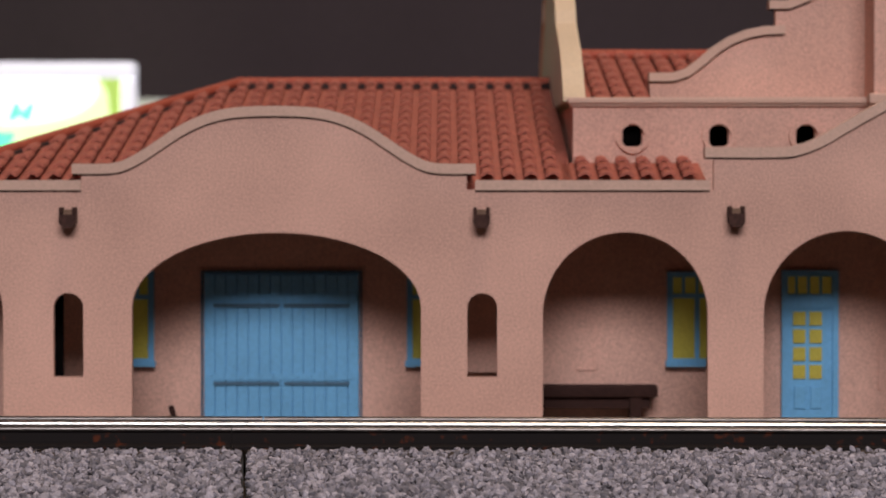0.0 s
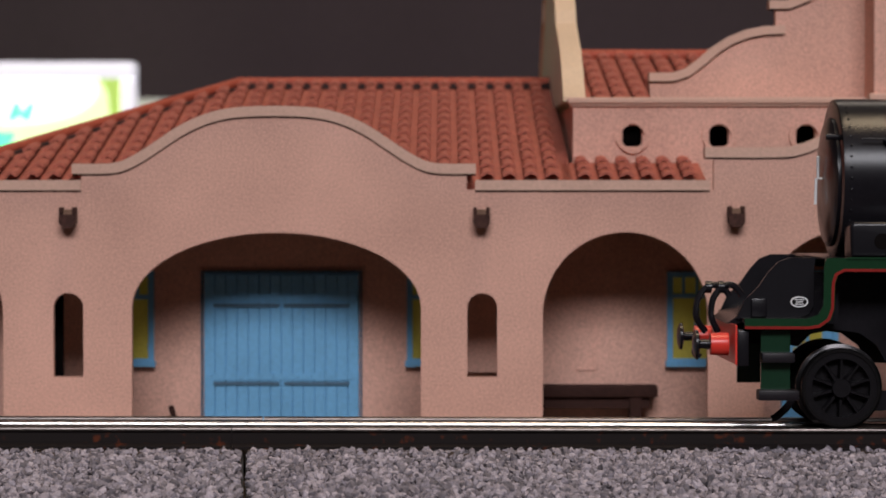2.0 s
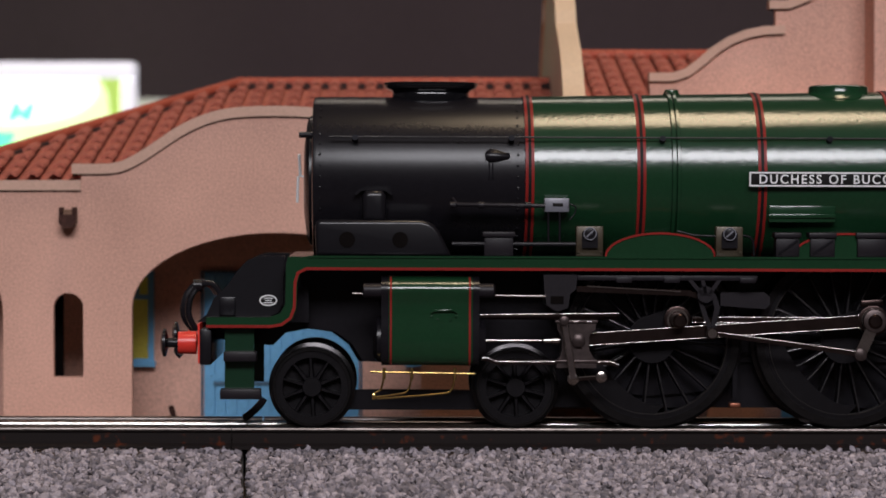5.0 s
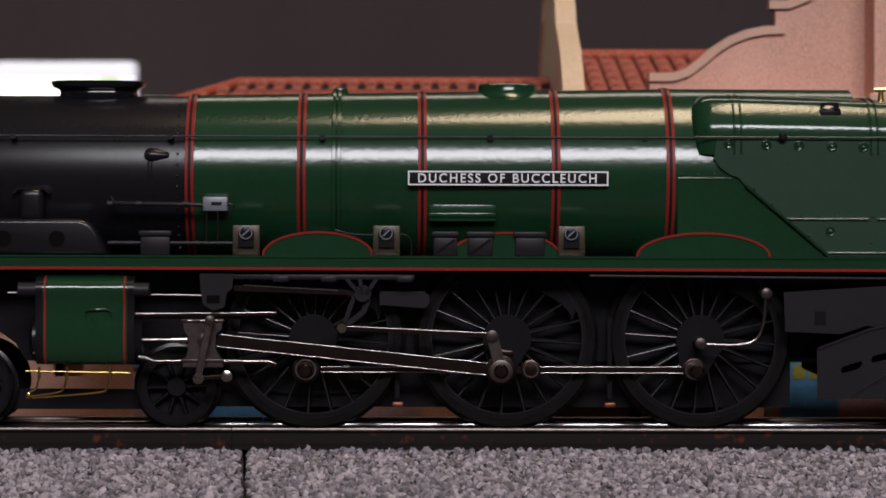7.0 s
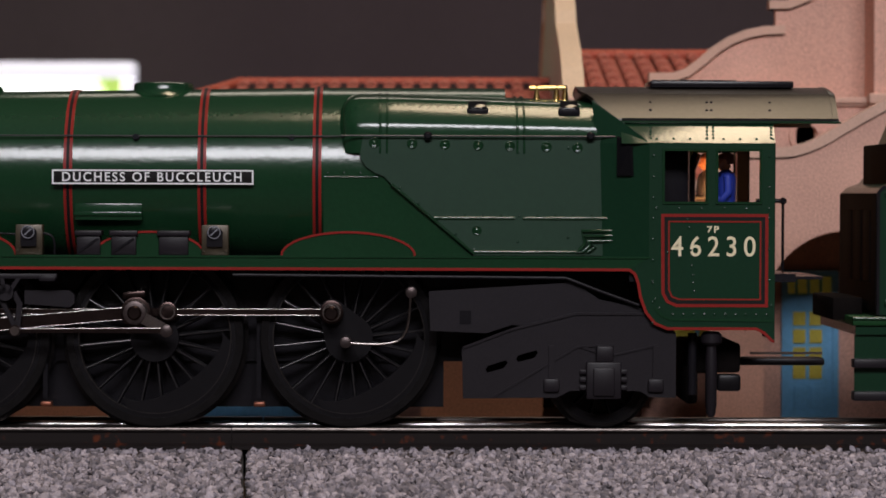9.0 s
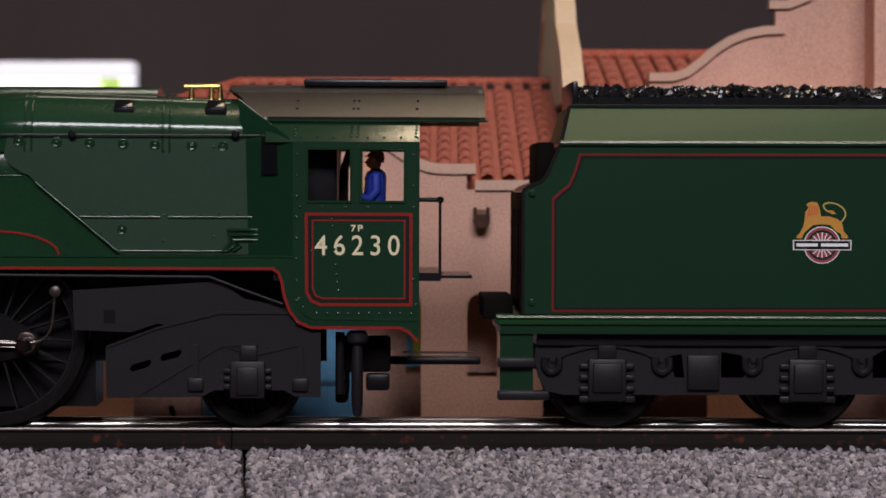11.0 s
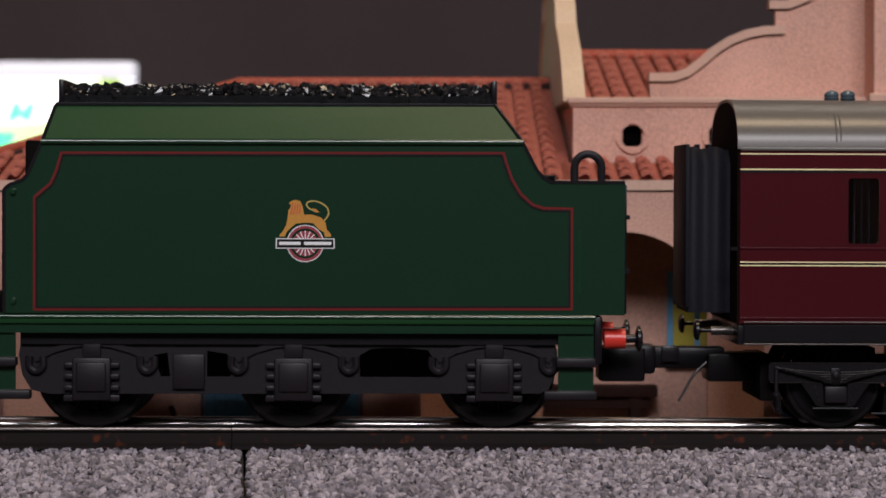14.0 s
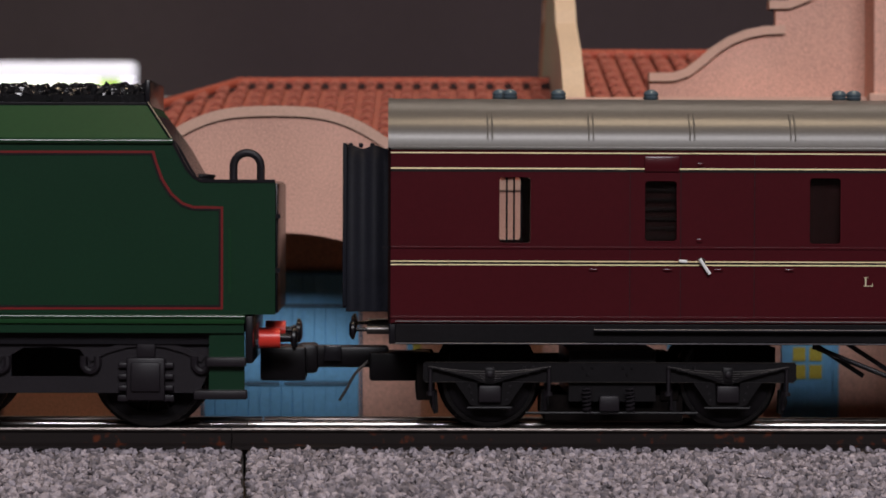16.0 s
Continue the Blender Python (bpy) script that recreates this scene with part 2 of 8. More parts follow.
def tube(bm, path, r, n=8):
    """A round bar along path."""
    pts = [Vector(p) for p in path]
    loops, a = [], None
    for i, p in enumerate(pts):
        d = (pts[min(i + 1, len(pts) - 1)] - pts[max(i - 1, 0)]).normalized()
        a = d.orthogonal().normalized() if a is None else (a - a.dot(d) * d).normalized()
        b = d.cross(a)
        loops.append([p + r * (math.cos(2 * math.pi * k / n) * a + math.sin(2 * math.pi * k / n) * b) for k in range(n)])
    return rings(bm, loops)


def curve(points, n=6):
    """Points smoothed by a spline through them."""
    out = []
    p = [Vector(q) for q in points]
    for i in range(len(p) - 1):
        a, b, c, d = p[max(i - 1, 0)], p[i], p[i + 1], p[min(i + 2, len(p) - 1)]
        for k in range(n):
            t = k / n
            out.append(0.5 * (2 * b + (c - a) * t + (2 * a - 5 * b + 4 * c - d) * t * t + (3 * b - a - 3 * c + d) * t**3))
    return out + [p[-1]]


def arc(cx, cz, rx, rz, a0, a1, n):
    return [(cx + rx * math.cos(radians(a0 + (a1 - a0) * i / n)), cz + rz * math.sin(radians(a0 + (a1 - a0) * i / n))) for i in range(n + 1)]


def strip(bm, path, w, y0, y1, close=False):
    """A flat band of width w along a path in the xz plane, from y0 to y1."""
    p = [Vector(q) for q in path]
    n = len(p)
    sides = []
    for i in range(n):
        before, after = (p[i - 1], p[(i + 1) % n]) if close else (p[max(i - 1, 0)], p[min(i + 1, n - 1)])
        d1 = (p[i] - before).normalized() if (p[i] - before).length else (after - p[i]).normalized()
        d2 = (after - p[i]).normalized() if (after - p[i]).length else d1
        d = (d1 + d2).normalized()
        nrm = Vector((-d.y, d.x)) / max(0.4, math.sqrt(max(0.0, (1 + d1.dot(d2)) / 2)))
        sides.append((p[i] + nrm * w / 2, p[i] - nrm * w / 2))
    loops = [[(a.x, y0, a.y), (b.x, y0, b.y), (b.x, y1, b.y), (a.x, y1, a.y)] for a, b in sides]
    if close:
        loops.append(loops[0])
    return rings(bm, loops, cap=not close)


def letters(text, size, mat, parent, x, y, z, label="", stretch=1.0, bold=0.0, space=1.0):
    """Raised lettering with its left foot at (x, z), facing -y."""
    cu = bpy.data.curves.new("lettering", "FONT")
    cu.body, cu.size, cu.extrude, cu.offset, cu.space_character = text, size, 0.00008, bold, space
    tmp = new("lettering_tmp", cu)
    dg = bpy.context.evaluated_depsgraph_get()
    me = bpy.data.meshes.new_from_object(tmp.evaluated_get(dg))
    bpy.data.objects.remove(tmp)
    bm = nm()
    bm.from_mesh(me)
    bpy.data.meshes.remove(me)
    xs = [v.co.x for v in bm.verts]
    lo, hi = min(xs), max(xs)
    for v in bm.verts:
        v.co = Vector((x + (v.co.x - lo) * stretch / (hi - lo), y - v.co.z, z + v.co.y))
    return part("lettering", bm, mat, parent, label, smooth=None)


# ---- hall ----
def setting(name, bm, mat, label, smooth=None):
    return tagged(link(name, bm, mat, None, "", smooth), label, "", "", "structure")


setting("floor", box(nm(), -4, 4, -4, 4, -1.0, -0.95), CARPET, "dark carpet of the exhibition hall")
setting("ceiling", box(nm(), -4, 4, -4, 4, 2.6, 2.7), HALL, "plain hall ceiling")
setting("wall_west", box(nm(), -4.1, -4, -4, 4, -1.0, 2.7), HALL, "plain hall wall")
setting("wall_east", box(nm(), 4, 4.1, -4, 4, -1.0, 2.7), HALL, "plain hall wall")
setting("wall_south", box(nm(), -4, 4, -4.1, -4, -1.0, 2.7), HALL, "plain hall wall")
setting("wall_north", box(nm(), -4, 4, 4, 4.1, -1.0, 2.7), HALL, "plain hall wall")


def drape():
    bm = nm()
    loops = []
    for i in range(400):
        x = -3.5 + 7 * i / 399
        y = 2.3 + 0.02 * math.sin(x * 9) + 0.01 * math.sin(x * 23 + 1)
        loops.append([(x, y, -0.95), (x, y, 2.4), (x, y + 0.01, 2.4), (x, y + 0.01, -0.95)])
    rings(bm, loops)
    return tagged(link("backdrop", bm, DRAPE, None, "", 60), "dark aubergine cloth drape behind the layout", "drape", "", "structure")


drape()


def display_stand():
    """A lit display panel behind the station, with a printed lime border."""
    y = 1.55
    st = thing("display_panel", ex(60, y), y, -0.95, "lit white and lime exhibition display panel in white frame", "display")
    x0, x1, z1 = ex(-420, y), ex(238, y), ez(110, y)
    part("panel", box(nm(), x0, x1 - 0.012, y, y + 0.02, -0.3, z1 - 0.016), PALE_LIME, st, "glowing pale lime panel")
    # oval plate shaped as the white glow in the panel's middle
    glow = [(ex(25, y) + 148 * (y - EYE_Y) / LENS * math.cos(a), ez(160, y) + 60 * (y - EYE_Y) / LENS * math.sin(a)) for a in [2 * math.pi * k / 40 for k in range(40)]]
    top = z1 - 0.0165
    part("white_glow_oval", plate(nm(), [(x, min(z, top)) for x, z in glow], y - 0.0012, y - 0.0002), LIGHTBOX, st, "white oval painted as the panel's glow")
    bm = nm()
    box(bm, x0, x1, y - 0.004, y + 0.03, z1 - 0.014, z1, 0.002)
    box(bm, x1 - 0.011, x1, y - 0.004, y + 0.03, -0.93, z1 - 0.0145, 0.002)
    # frame is no lamp; its glow stands in for light falling on it
    part("frame", bm, FRAME_GLOW, st, "white frame with its brightness added as glow")
    outer = [(ex(u, y), ez(v, y)) for u, v in [(176, 134), (213, 134), (213, 330), (196, 330), (198, 230), (192, 165)]]
    part("border_print", plate(nm(), outer, y - 0.002, y - 0.0005), LIME, st, "lime green printed border")
    for pts in ([(20, 215), (34, 182)], [(48, 215), (58, 182)], [(26, 203), (54, 200)], [(-4, 241), (27, 241)], [(-2, 238), (-2, 262)], [(0, 251), (22, 250)], [(0, 260), (14, 259)]):
        part("print_bar", strip(nm(), ep(pts, y), 0.0060, y - 0.0045, y - 0.003), MINT, st, "mint green printed bar")
    part("foot", box(nm(), x0, x1, y - 0.15, y + 0.2, -0.95, -0.935), WHITE, st)
    part("post", box(nm(), x0 + 0.1, x0 + 0.13, y + 0.031, y + 0.06, -0.935, 0.05), WHITE, st)
    y = 1.75
    sh = thing("white_shelf", ex(280, y), y, -0.95, "plain white display counter top beyond the roof", "counter")
    part("counter_top", box(nm(), ex(180, y), ex(318, y), y, y + 0.3, ez(210, y), ez(174, y), 0.003), WHITE, sh)
    part("counter_body", box(nm(), ex(190, y), ex(310, y), y + 0.02, y + 0.28, -0.95, ez(210, y)), WHITE, sh)


display_stand()


def table():
    tb = thing("layout_table", 0, 0, -0.95, "baseboard table carrying the model railway", "table")
    part("board", box(nm(), -1.2, 1.6, -0.24, 0.75, -0.033, -0.0135, 0.002), PLATFORM, tb, "brown card covered baseboard")
    for x in (-1.15, 0.2, 1.55):
        for y in (-0.2, 0.7):
            part("leg", box(nm(), x - 0.02, x + 0.02, y - 0.02, y + 0.02, -0.95, -0.033), BROWN, tb)


table()

# ---- station ----
FRONT, BACK = 0.1055, 0.1535
station = thing("station_building", 0, FRONT, -0.0135, "sand stucco mission station model with arcade and red tiled roof", "building", "")
GROUND = -0.0135


def arch_hole(u0, u1, spring, top, y, n=28):
    x0, x1 = ex(u0, y), ex(u1, y)
    zs, zt = ez(spring, y), ez(top, y)
    return [(x0, GROUND), *[(x, z) for x, z in arc((x0 + x1) / 2, zs, (x1 - x0) / 2, zt - zs, 180, 0, n)], (x1, GROUND)]


GABLE = [(128, 290), (180, 290), (215, 286), (250, 269), (285, 246), (320, 223), (360, 204), (400, 193), (440, 189), (485, 188)]
GABLE = [(p.x, p.y) for p in curve([(u, v, 0) for u, v in GABLE], 3)]
GABLE_L = GABLE + [(970 - u, v) for u, v in GABLE[::-1][1:]]
GABLE_R0 = [(1247, 261), (1380, 261), (1415, 256), (1450, 243), (1490, 220), (1530, 197), (1568, 177), (1620, 160), (1680, 151), (1720, 149)]
GABLE_R0 = [(p.x, p.y) for p in curve([(u, v, 0) for u, v in GABLE_R0], 3)]
GABLE_R = GABLE_R0 + [(3440 - u, v) for u, v in GABLE_R0[::-1][1:]]


def front_wall():
    y = FRONT
    outline = [(ex(-420, y), GROUND), (ex(-420, y), ez(336, y))]
    for group, base in ((GABLE_L, 336), (GABLE_R, 336)):
        outline += [(ex(group[0][0] + 16, y), ez(base, y))] + [(ex(u + (16 if u == group[0][0] else -16 if u == group[-1][0] else 0), y), ez(v + 17, y)) for u, v in group] + [(ex(group[-1][0] - 16, y), ez(base, y))]
    outline += [(ex(2500, y), ez(336, y)), (ex(2500, y), GROUND)]
    # arches cut the foot of the wall, so they are part of its outline, from east to west
    foot = []
    for u0, u1, spring, top in ((2150, 2445, 560, 411), (1720, 2090, 560, 411), (1352, 1645, 556, 409), (961, 1253, 556, 411), (233, 745, 545, 412), (-300, 5, 556, 411)):
        foot += arch_hole(u0, u1, spring, top, y)[::-1]
    outline += foot
    slits = []
    for u0, u1 in ((94, 147), (827, 880)):
        x0, x1 = ex(u0, y), ex(u1, y)
        slits.append([(x0, ez(668, y)), *arc((x0 + x1) / 2, ez(545, y), (x1 - x0) / 2, ez(519, y) - ez(545, y), 180, 0, 12), (x1, ez(668, y))])
    wall = part("front_wall", plate(nm(), outline, y, y + 0.0035, slits), STUCCO, station, "sand stucco arcade wall", smooth=None)
    x0, x1 = ex(827, y), ex(880, y)
    part("niche_back", box(nm(), x0 - 0.006, x1 + 0.012, y + 0.0340, y + 0.0352, ez(672, y), ez(512, y)), STUCCO, station, "blind stucco niche", None)
    # copings, straight and shaped, each with its shadow painted below as a dark strip
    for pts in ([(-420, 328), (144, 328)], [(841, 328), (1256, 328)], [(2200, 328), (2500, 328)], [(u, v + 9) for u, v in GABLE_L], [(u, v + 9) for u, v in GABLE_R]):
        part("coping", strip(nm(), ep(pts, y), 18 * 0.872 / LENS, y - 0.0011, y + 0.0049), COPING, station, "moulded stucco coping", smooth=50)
        part("coping_shade_strip", strip(nm(), ep([(u, v + 10.5) for u, v in pts], y), 3 * 0.872 / LENS, y - 0.00025, y + 0.001), BROWN, station, "dark strip painted as shadow under the coping", smooth=50)
    for u, v in ((118, 386), (852, 386), (1304, 384), (2040, 384)):
        yo = y - 0.0055
        sc = part("drain_spout", plate(nm(), ep([(u - 14, v - 6), (u + 15, v - 6), (u + 15, v + 9), (u + 10, v + 18), (u - 8, v + 18), (u - 14, v + 9)], yo), yo, y), SPOUT, station, "red brown rain spout", None)
        for a, b in ((u - 14, u - 8), (u + 9, u + 15)):
            part("spout_cheek", box(nm(), ex(a, yo), ex(b, yo), yo, y, ez(v - 6, yo), ez(v - 19, yo), 0.0002), SPOUT, sc)
        part("spout_trough", box(nm(), ex(u - 7.8, yo), ex(u + 8.8, yo), yo + 0.002, y, ez(v - 6, yo), ez(v - 15, yo)), SPOUT_IN, sc, "tan trough bottom")
    return wall


front_wall()


def back_wall():
    y = BACK
    outline = [(ex(-420, y), GROUND), (ex(-420, y), 0.0585), (ex(2300, y), 0.0585), (ex(2300, y), GROUND)]
    part("arcade_wall", plate(nm(), outline, y, y + 0.003), STUCCO, station, "shaded stucco wall behind the arcade", smooth=None)
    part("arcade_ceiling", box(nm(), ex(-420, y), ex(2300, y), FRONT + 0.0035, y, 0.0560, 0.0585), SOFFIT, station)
    for x in (ex(-420, y), ex(2300, y) - 0.003):
        part("end_wall", box(nm(), x, x + 0.003, y, 0.40, GROUND, 0.0585), STUCCO, station)
    part("rear_wall", box(nm(), ex(-420, y) + 0.003, ex(2300, y) - 0.003, 0.397, 0.40, GROUND, 0.0585), STUCCO, station)
    # double freight door of boards
    f = y - 0.0012
    door = part("freight_door", box(nm(), ex(361, f), ex(635, f), f, y, GROUND, ez(481, f)), BLUE, station, "sky blue double board door", smooth=None)
    n = 14
    for i in range(n):
        a, b = 361 + 274 * i / n, 361 + 274 * (i + 1) / n
        part("board", box(nm(), ex(a + 0.9, f), ex(b - 0.9, f), f - 0.0008, f, GROUND + 0.0005, ez(486, f), 0.00012), BLUE, door, smooth=None)
    g = f - 0.0009
    for v in (541, 679):
        for a, b in ((378, 494), (503, 618)):
            part("strap", box(nm(), ex(a, g), ex(b, g), g - 0.0006, g + 0.0001, ez(v + 3, g), ez(v - 3, g)), BLUE_DARK, door, "dark iron strap hinge")
        for k in range(12):
            part("bolt", turn_y(nm(), [(g - 0.0005, 0.00035), (g, 0.0005)], ex(374 + 22 * k, g), ez(v - 13, g), 8), BLUE, door)
        part("ledge", box(nm(), ex(366, g), ex(632, g), g - 0.0002, g + 0.0001, ez(v - 6, g), ez(v - 19, g)), BLUE, door)
    part("door_frame", strip(nm(), ep([(357, 745), (357, 481), (639, 481), (639, 745)], f), 0.0006, f - 0.0004, y), BLUE_DARK, station)

    def window(u0, u1, v0, v1, rail):
        w = part("window", box(nm(), ex(u0, f), ex(u1, f), y - 0.0004, y, ez(v1, f), ez(v0, f)), AMBER, station, "yellow glazed window with blue frame", smooth=None)
        fr = nm()
        strip(fr, ep([(u0, v0), (u1, v0), (u1, v1), (u0, v1)], f), 0.0018, f - 0.0006, y, close=True)
        part("frame", fr, BLUE, w, "blue window frame", smooth=None)
        part("sill", box(nm(), ex(u0 - 8, f), ex(u1 + 8, f), f - 0.0022, y, ez(v1 + 9, f), ez(v1 - 1, f)), BLUE, w, smooth=None)
        part("transom", box(nm(), ex(u0 + 4, f), ex(u1 - 4, f), f - 0.0003, y, ez(rail + 4, f), ez(rail - 4, f)), BLUE, w, smooth=None)
        um = (u0 + u1) / 2
        part("mullion", box(nm(), ex(um - 4, f), ex(um + 4, f), f - 0.0004, y, ez(v1, f), ez(rail, f)), BLUE, w, smooth=None)
        for k in (1, 2, 3):
            ub = u0 + (u1 - u0) * k / 4
            part("glazing_bar", box(nm(), ex(ub - 2.5, f), ex(ub + 2.5, f), f - 0.0002, y, ez(rail, f), ez(v0, f)), BLUE, w, smooth=None)

    window(172, 267, 484, 640, 526)
    window(725, 815, 484, 640, 526)
    window(1186, 1282, 486, 640, 524)
    # panelled station door with a fanlight
    for u0 in (1384, 1860):
        u1 = u0 + 100
        d = part("station_door", box(nm(), ex(u0, f), ex(u1, f), y - 0.0009, y, GROUND, ez(481, f)), BLUE, station, "sky blue glazed door with fanlight", smooth=None)
        part("frame", strip(nm(), ep([(u0 + 5, 745), (u0 + 5, 484), (u1 - 5, 484), (u1 - 5, 745)], f), 0.0019, f - 0.0008, y), BLUE, d, smooth=None)
        part("head_rail", box(nm(), ex(u0 + 9, f), ex(u1 - 9, f), f - 0.0006, y, ez(545, f), ez(524, f)), BLUE, d, smooth=None)
        for k in range(4):
            a = u0 + 7 + 21.5 * k
            part("fanlight_pane", box(nm(), ex(a, f), ex(a + 16, f), f - 0.0003, f + 0.0004, ez(520, f), ez(490, f)), AMBER, d, "yellow glazed pane", smooth=None)
        for r in range(4):
            for c in range(2):
                a, b = u0 + 20 + 29 * c, 552 + 31.5 * r
                part("pane", box(nm(), ex(a, f), ex(a + 22, f), f - 0.0003, f + 0.0004, ez(b + 24, f), ez(b, f)), AMBER, d, "yellow glazed pane", smooth=None)
        for c in range(2):
            a = u0 + 20 + 29 * c
            part("panel", box(nm(), ex(a + 2, f), ex(a + 22, f), f - 0.0004, f + 0.0004, ez(724, f), ez(684, f), 0.0002), BLUE, d, smooth=None)
    # shallow conduit chase on the wall
    part("conduit", strip(nm(), ep([(1020, 654), (1053, 654), (1053, 440)], y), 0.0007, y - 0.0006, y), STUCCO, station)
    part("conduit", strip(nm(), ep([(1558, 690), (1558, 470)], y), 0.0012, y - 0.001, y), STUCCO, station)
    # black sheet added as the shade behind the left slit
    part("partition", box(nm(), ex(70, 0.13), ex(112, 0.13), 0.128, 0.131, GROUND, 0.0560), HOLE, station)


back_wall()


def tile_roof(name, x0, x1, y0, y1, z0, z1, pitch, rows, clip_left=None):
    """A roof slope of barrel tiles in courses, from the eave (y0, z0) to the ridge (y1, z1)."""
    base = nm()
    cx0 = (clip_left(0.0) if clip_left else x0)
    rx0 = (clip_left(1.0) if clip_left else x0)
    t = 0.0012
    loops = [[(cx0, y0, z0 - t), (rx0, y1, z1 - t), (rx0, y1, z1 - 0.004), (cx0, y0, z0 - 0.004)], [(x1, y0, z0 - t), (x1, y1, z1 - t), (x1, y1, z1 - 0.004), (x1, y0, z0 - 0.004)]]
    rings(base, loops)
    slope = part(name, base, TILE, station, "terracotta barrel tile roof slope", smooth=None)
    made = {}
    dy, dz = (y1 - y0) / rows, (z1 - z0) / rows
    ang = math.atan2(z1 - z0, y1 - y0)
    length = math.hypot(dy, dz)
    r = pitch * 0.35
    bm = nm()
    n = 6
    loops = []
    for s, lift, rr in ((0, 0.0009, r), (length * 1.06, 0.0, r * 0.82)):
        loops.append([(rr * math.cos(math.pi * k / n), s * math.cos(ang) - lift * math.sin(ang), s * math.sin(ang) + lift * math.cos(ang) + rr * 0.60 * math.sin(math.pi * k / n)) for k in range(n + 1)])
    rings(bm, loops, closed=False)
    f0 = [bm.verts.new((c[0] * 0.72, c[1], c[2] - 0.0006 if 0 < k < n else c[2])) for k, c in enumerate(loops[0])]
    bm.verts.ensure_lookup_table()
    for k in range(n):
        bm.faces.new((bm.verts[k], bm.verts[k + 1], f0[k + 1], f0[k]))
    me = bpy.data.meshes.new("tile")
    bm.to_mesh(me)
    bm.free()
    me.materials.append(TILE)
    me.polygons.foreach_set("use_smooth", [True] * len(me.polygons))
    me.set_sharp_from_angle(angle=radians(50))
    spots = []
    for j in range(rows):
        s = j / rows
        left = clip_left(s) if clip_left else x0
        k = math.ceil((left - x0) / pitch + (0.9 if clip_left else 0.4))
        while x0 + k * pitch < x1 - r * 0.8:
            spots.append((x0 + k * pitch, y0 + j * dy, z0 + j * dz))
            k += 1
    return slope, me, spots


LATE_TILES = []
RIDGE_Y = 0.2985
ROOF_END = ex(1007, 0.150)


def roofs():
    y = FRONT + 0.012
    z0, z1 = ez(318, y), ez(146, RIDGE_Y)
    ridge_x, corner_x = ex(425, RIDGE_Y), ex(-175, y)
    LATE_TILES.append(tile_roof("roof_slope", corner_x, ROOF_END, y, RIDGE_Y, z0, z1, 0.0068, 13, lambda s: corner_x + (ridge_x - corner_x) * s))
    slope = (z1 - z0) / (RIDGE_Y - y)
    yw = 0.150
    LATE_TILES.append(tile_roof("lower_roof_slope", ROOF_END - 0.003, ex(1252, y), y, yw, z0, z0 + slope * (yw - y), 0.0066, 3))
    # hip end and back of the roof
    bm = nm()
    rings(bm, [[(corner_x, y, z0 - 0.001), (corner_x, 2 * RIDGE_Y - y - 0.08, z0 - 0.001), (ridge_x, RIDGE_Y + 0.002, z1 - 0.001)], [(corner_x, y, z0 - 0.004), (corner_x, 2 * RIDGE_Y - y - 0.08, z0 - 0.004), (ridge_x, RIDGE_Y + 0.002, z1 - 0.004)]])
    part("roof_hip", bm, TILE, station, "terracotta hip end", smooth=None)
    bm = nm()
    rings(bm, [[(corner_x, 0.40, z0), (ridge_x, RIDGE_Y + 0.002, z1 - 0.001), (ridge_x, RIDGE_Y + 0.002, z1 - 0.004), (corner_x, 0.40, z0 - 0.003)], [(0.28, 0.40, z0), (0.28, RIDGE_Y + 0.002, z1 - 0.001), (0.28, RIDGE_Y + 0.002, z1 - 0.004), (0.28, 0.40, z0 - 0.003)]])
    part("roof_back", bm, TILE, station, "terracotta rear slope", smooth=None)
    rd = part("ridge", tube(nm(), [(ridge_x, RIDGE_Y, z1 + 0.0001), (ROOF_END, RIDGE_Y, z1 + 0.0001)], 0.0017, 10), RIDGE, station, "red ridge tiles")
    # solid dark strips stand in for the shade below the ridge and hip
    part("ridge_shadow_gap", box(nm(), ridge_x, ROOF_END, RIDGE_Y - 0.010, RIDGE_Y - 0.001, z1 - 0.0030, z1 - 0.0007), TILE_GAP, station, "dark strip painted as shade under the ridge tiles", None)
    part("hip_shadow_gap", tube(nm(), [(corner_x + 0.0035, y - 0.001, z0 - 0.0012), (ridge_x + 0.0035, RIDGE_Y - 0.003, z1 - 0.0018)], 0.0010, 6), TILE_GAP, station, "dark strip painted as shade under the hip tiles")
    part("hip_ridge", tube(nm(), [(corner_x, y - 0.001, z0 - 0.0004), (ridge_x, RIDGE_Y, z1 + 0.0001)], 0.0018, 10), RIDGE, station, "red hip tiles")
    # flat roof behind the parapet further along
    part("arcade_roof", box(nm(), ex(-420, y), ex(2300, y), FRONT + 0.0035, BACK + 0.003, 0.0585, 0.0600), PLATFORM, station)


roofs()


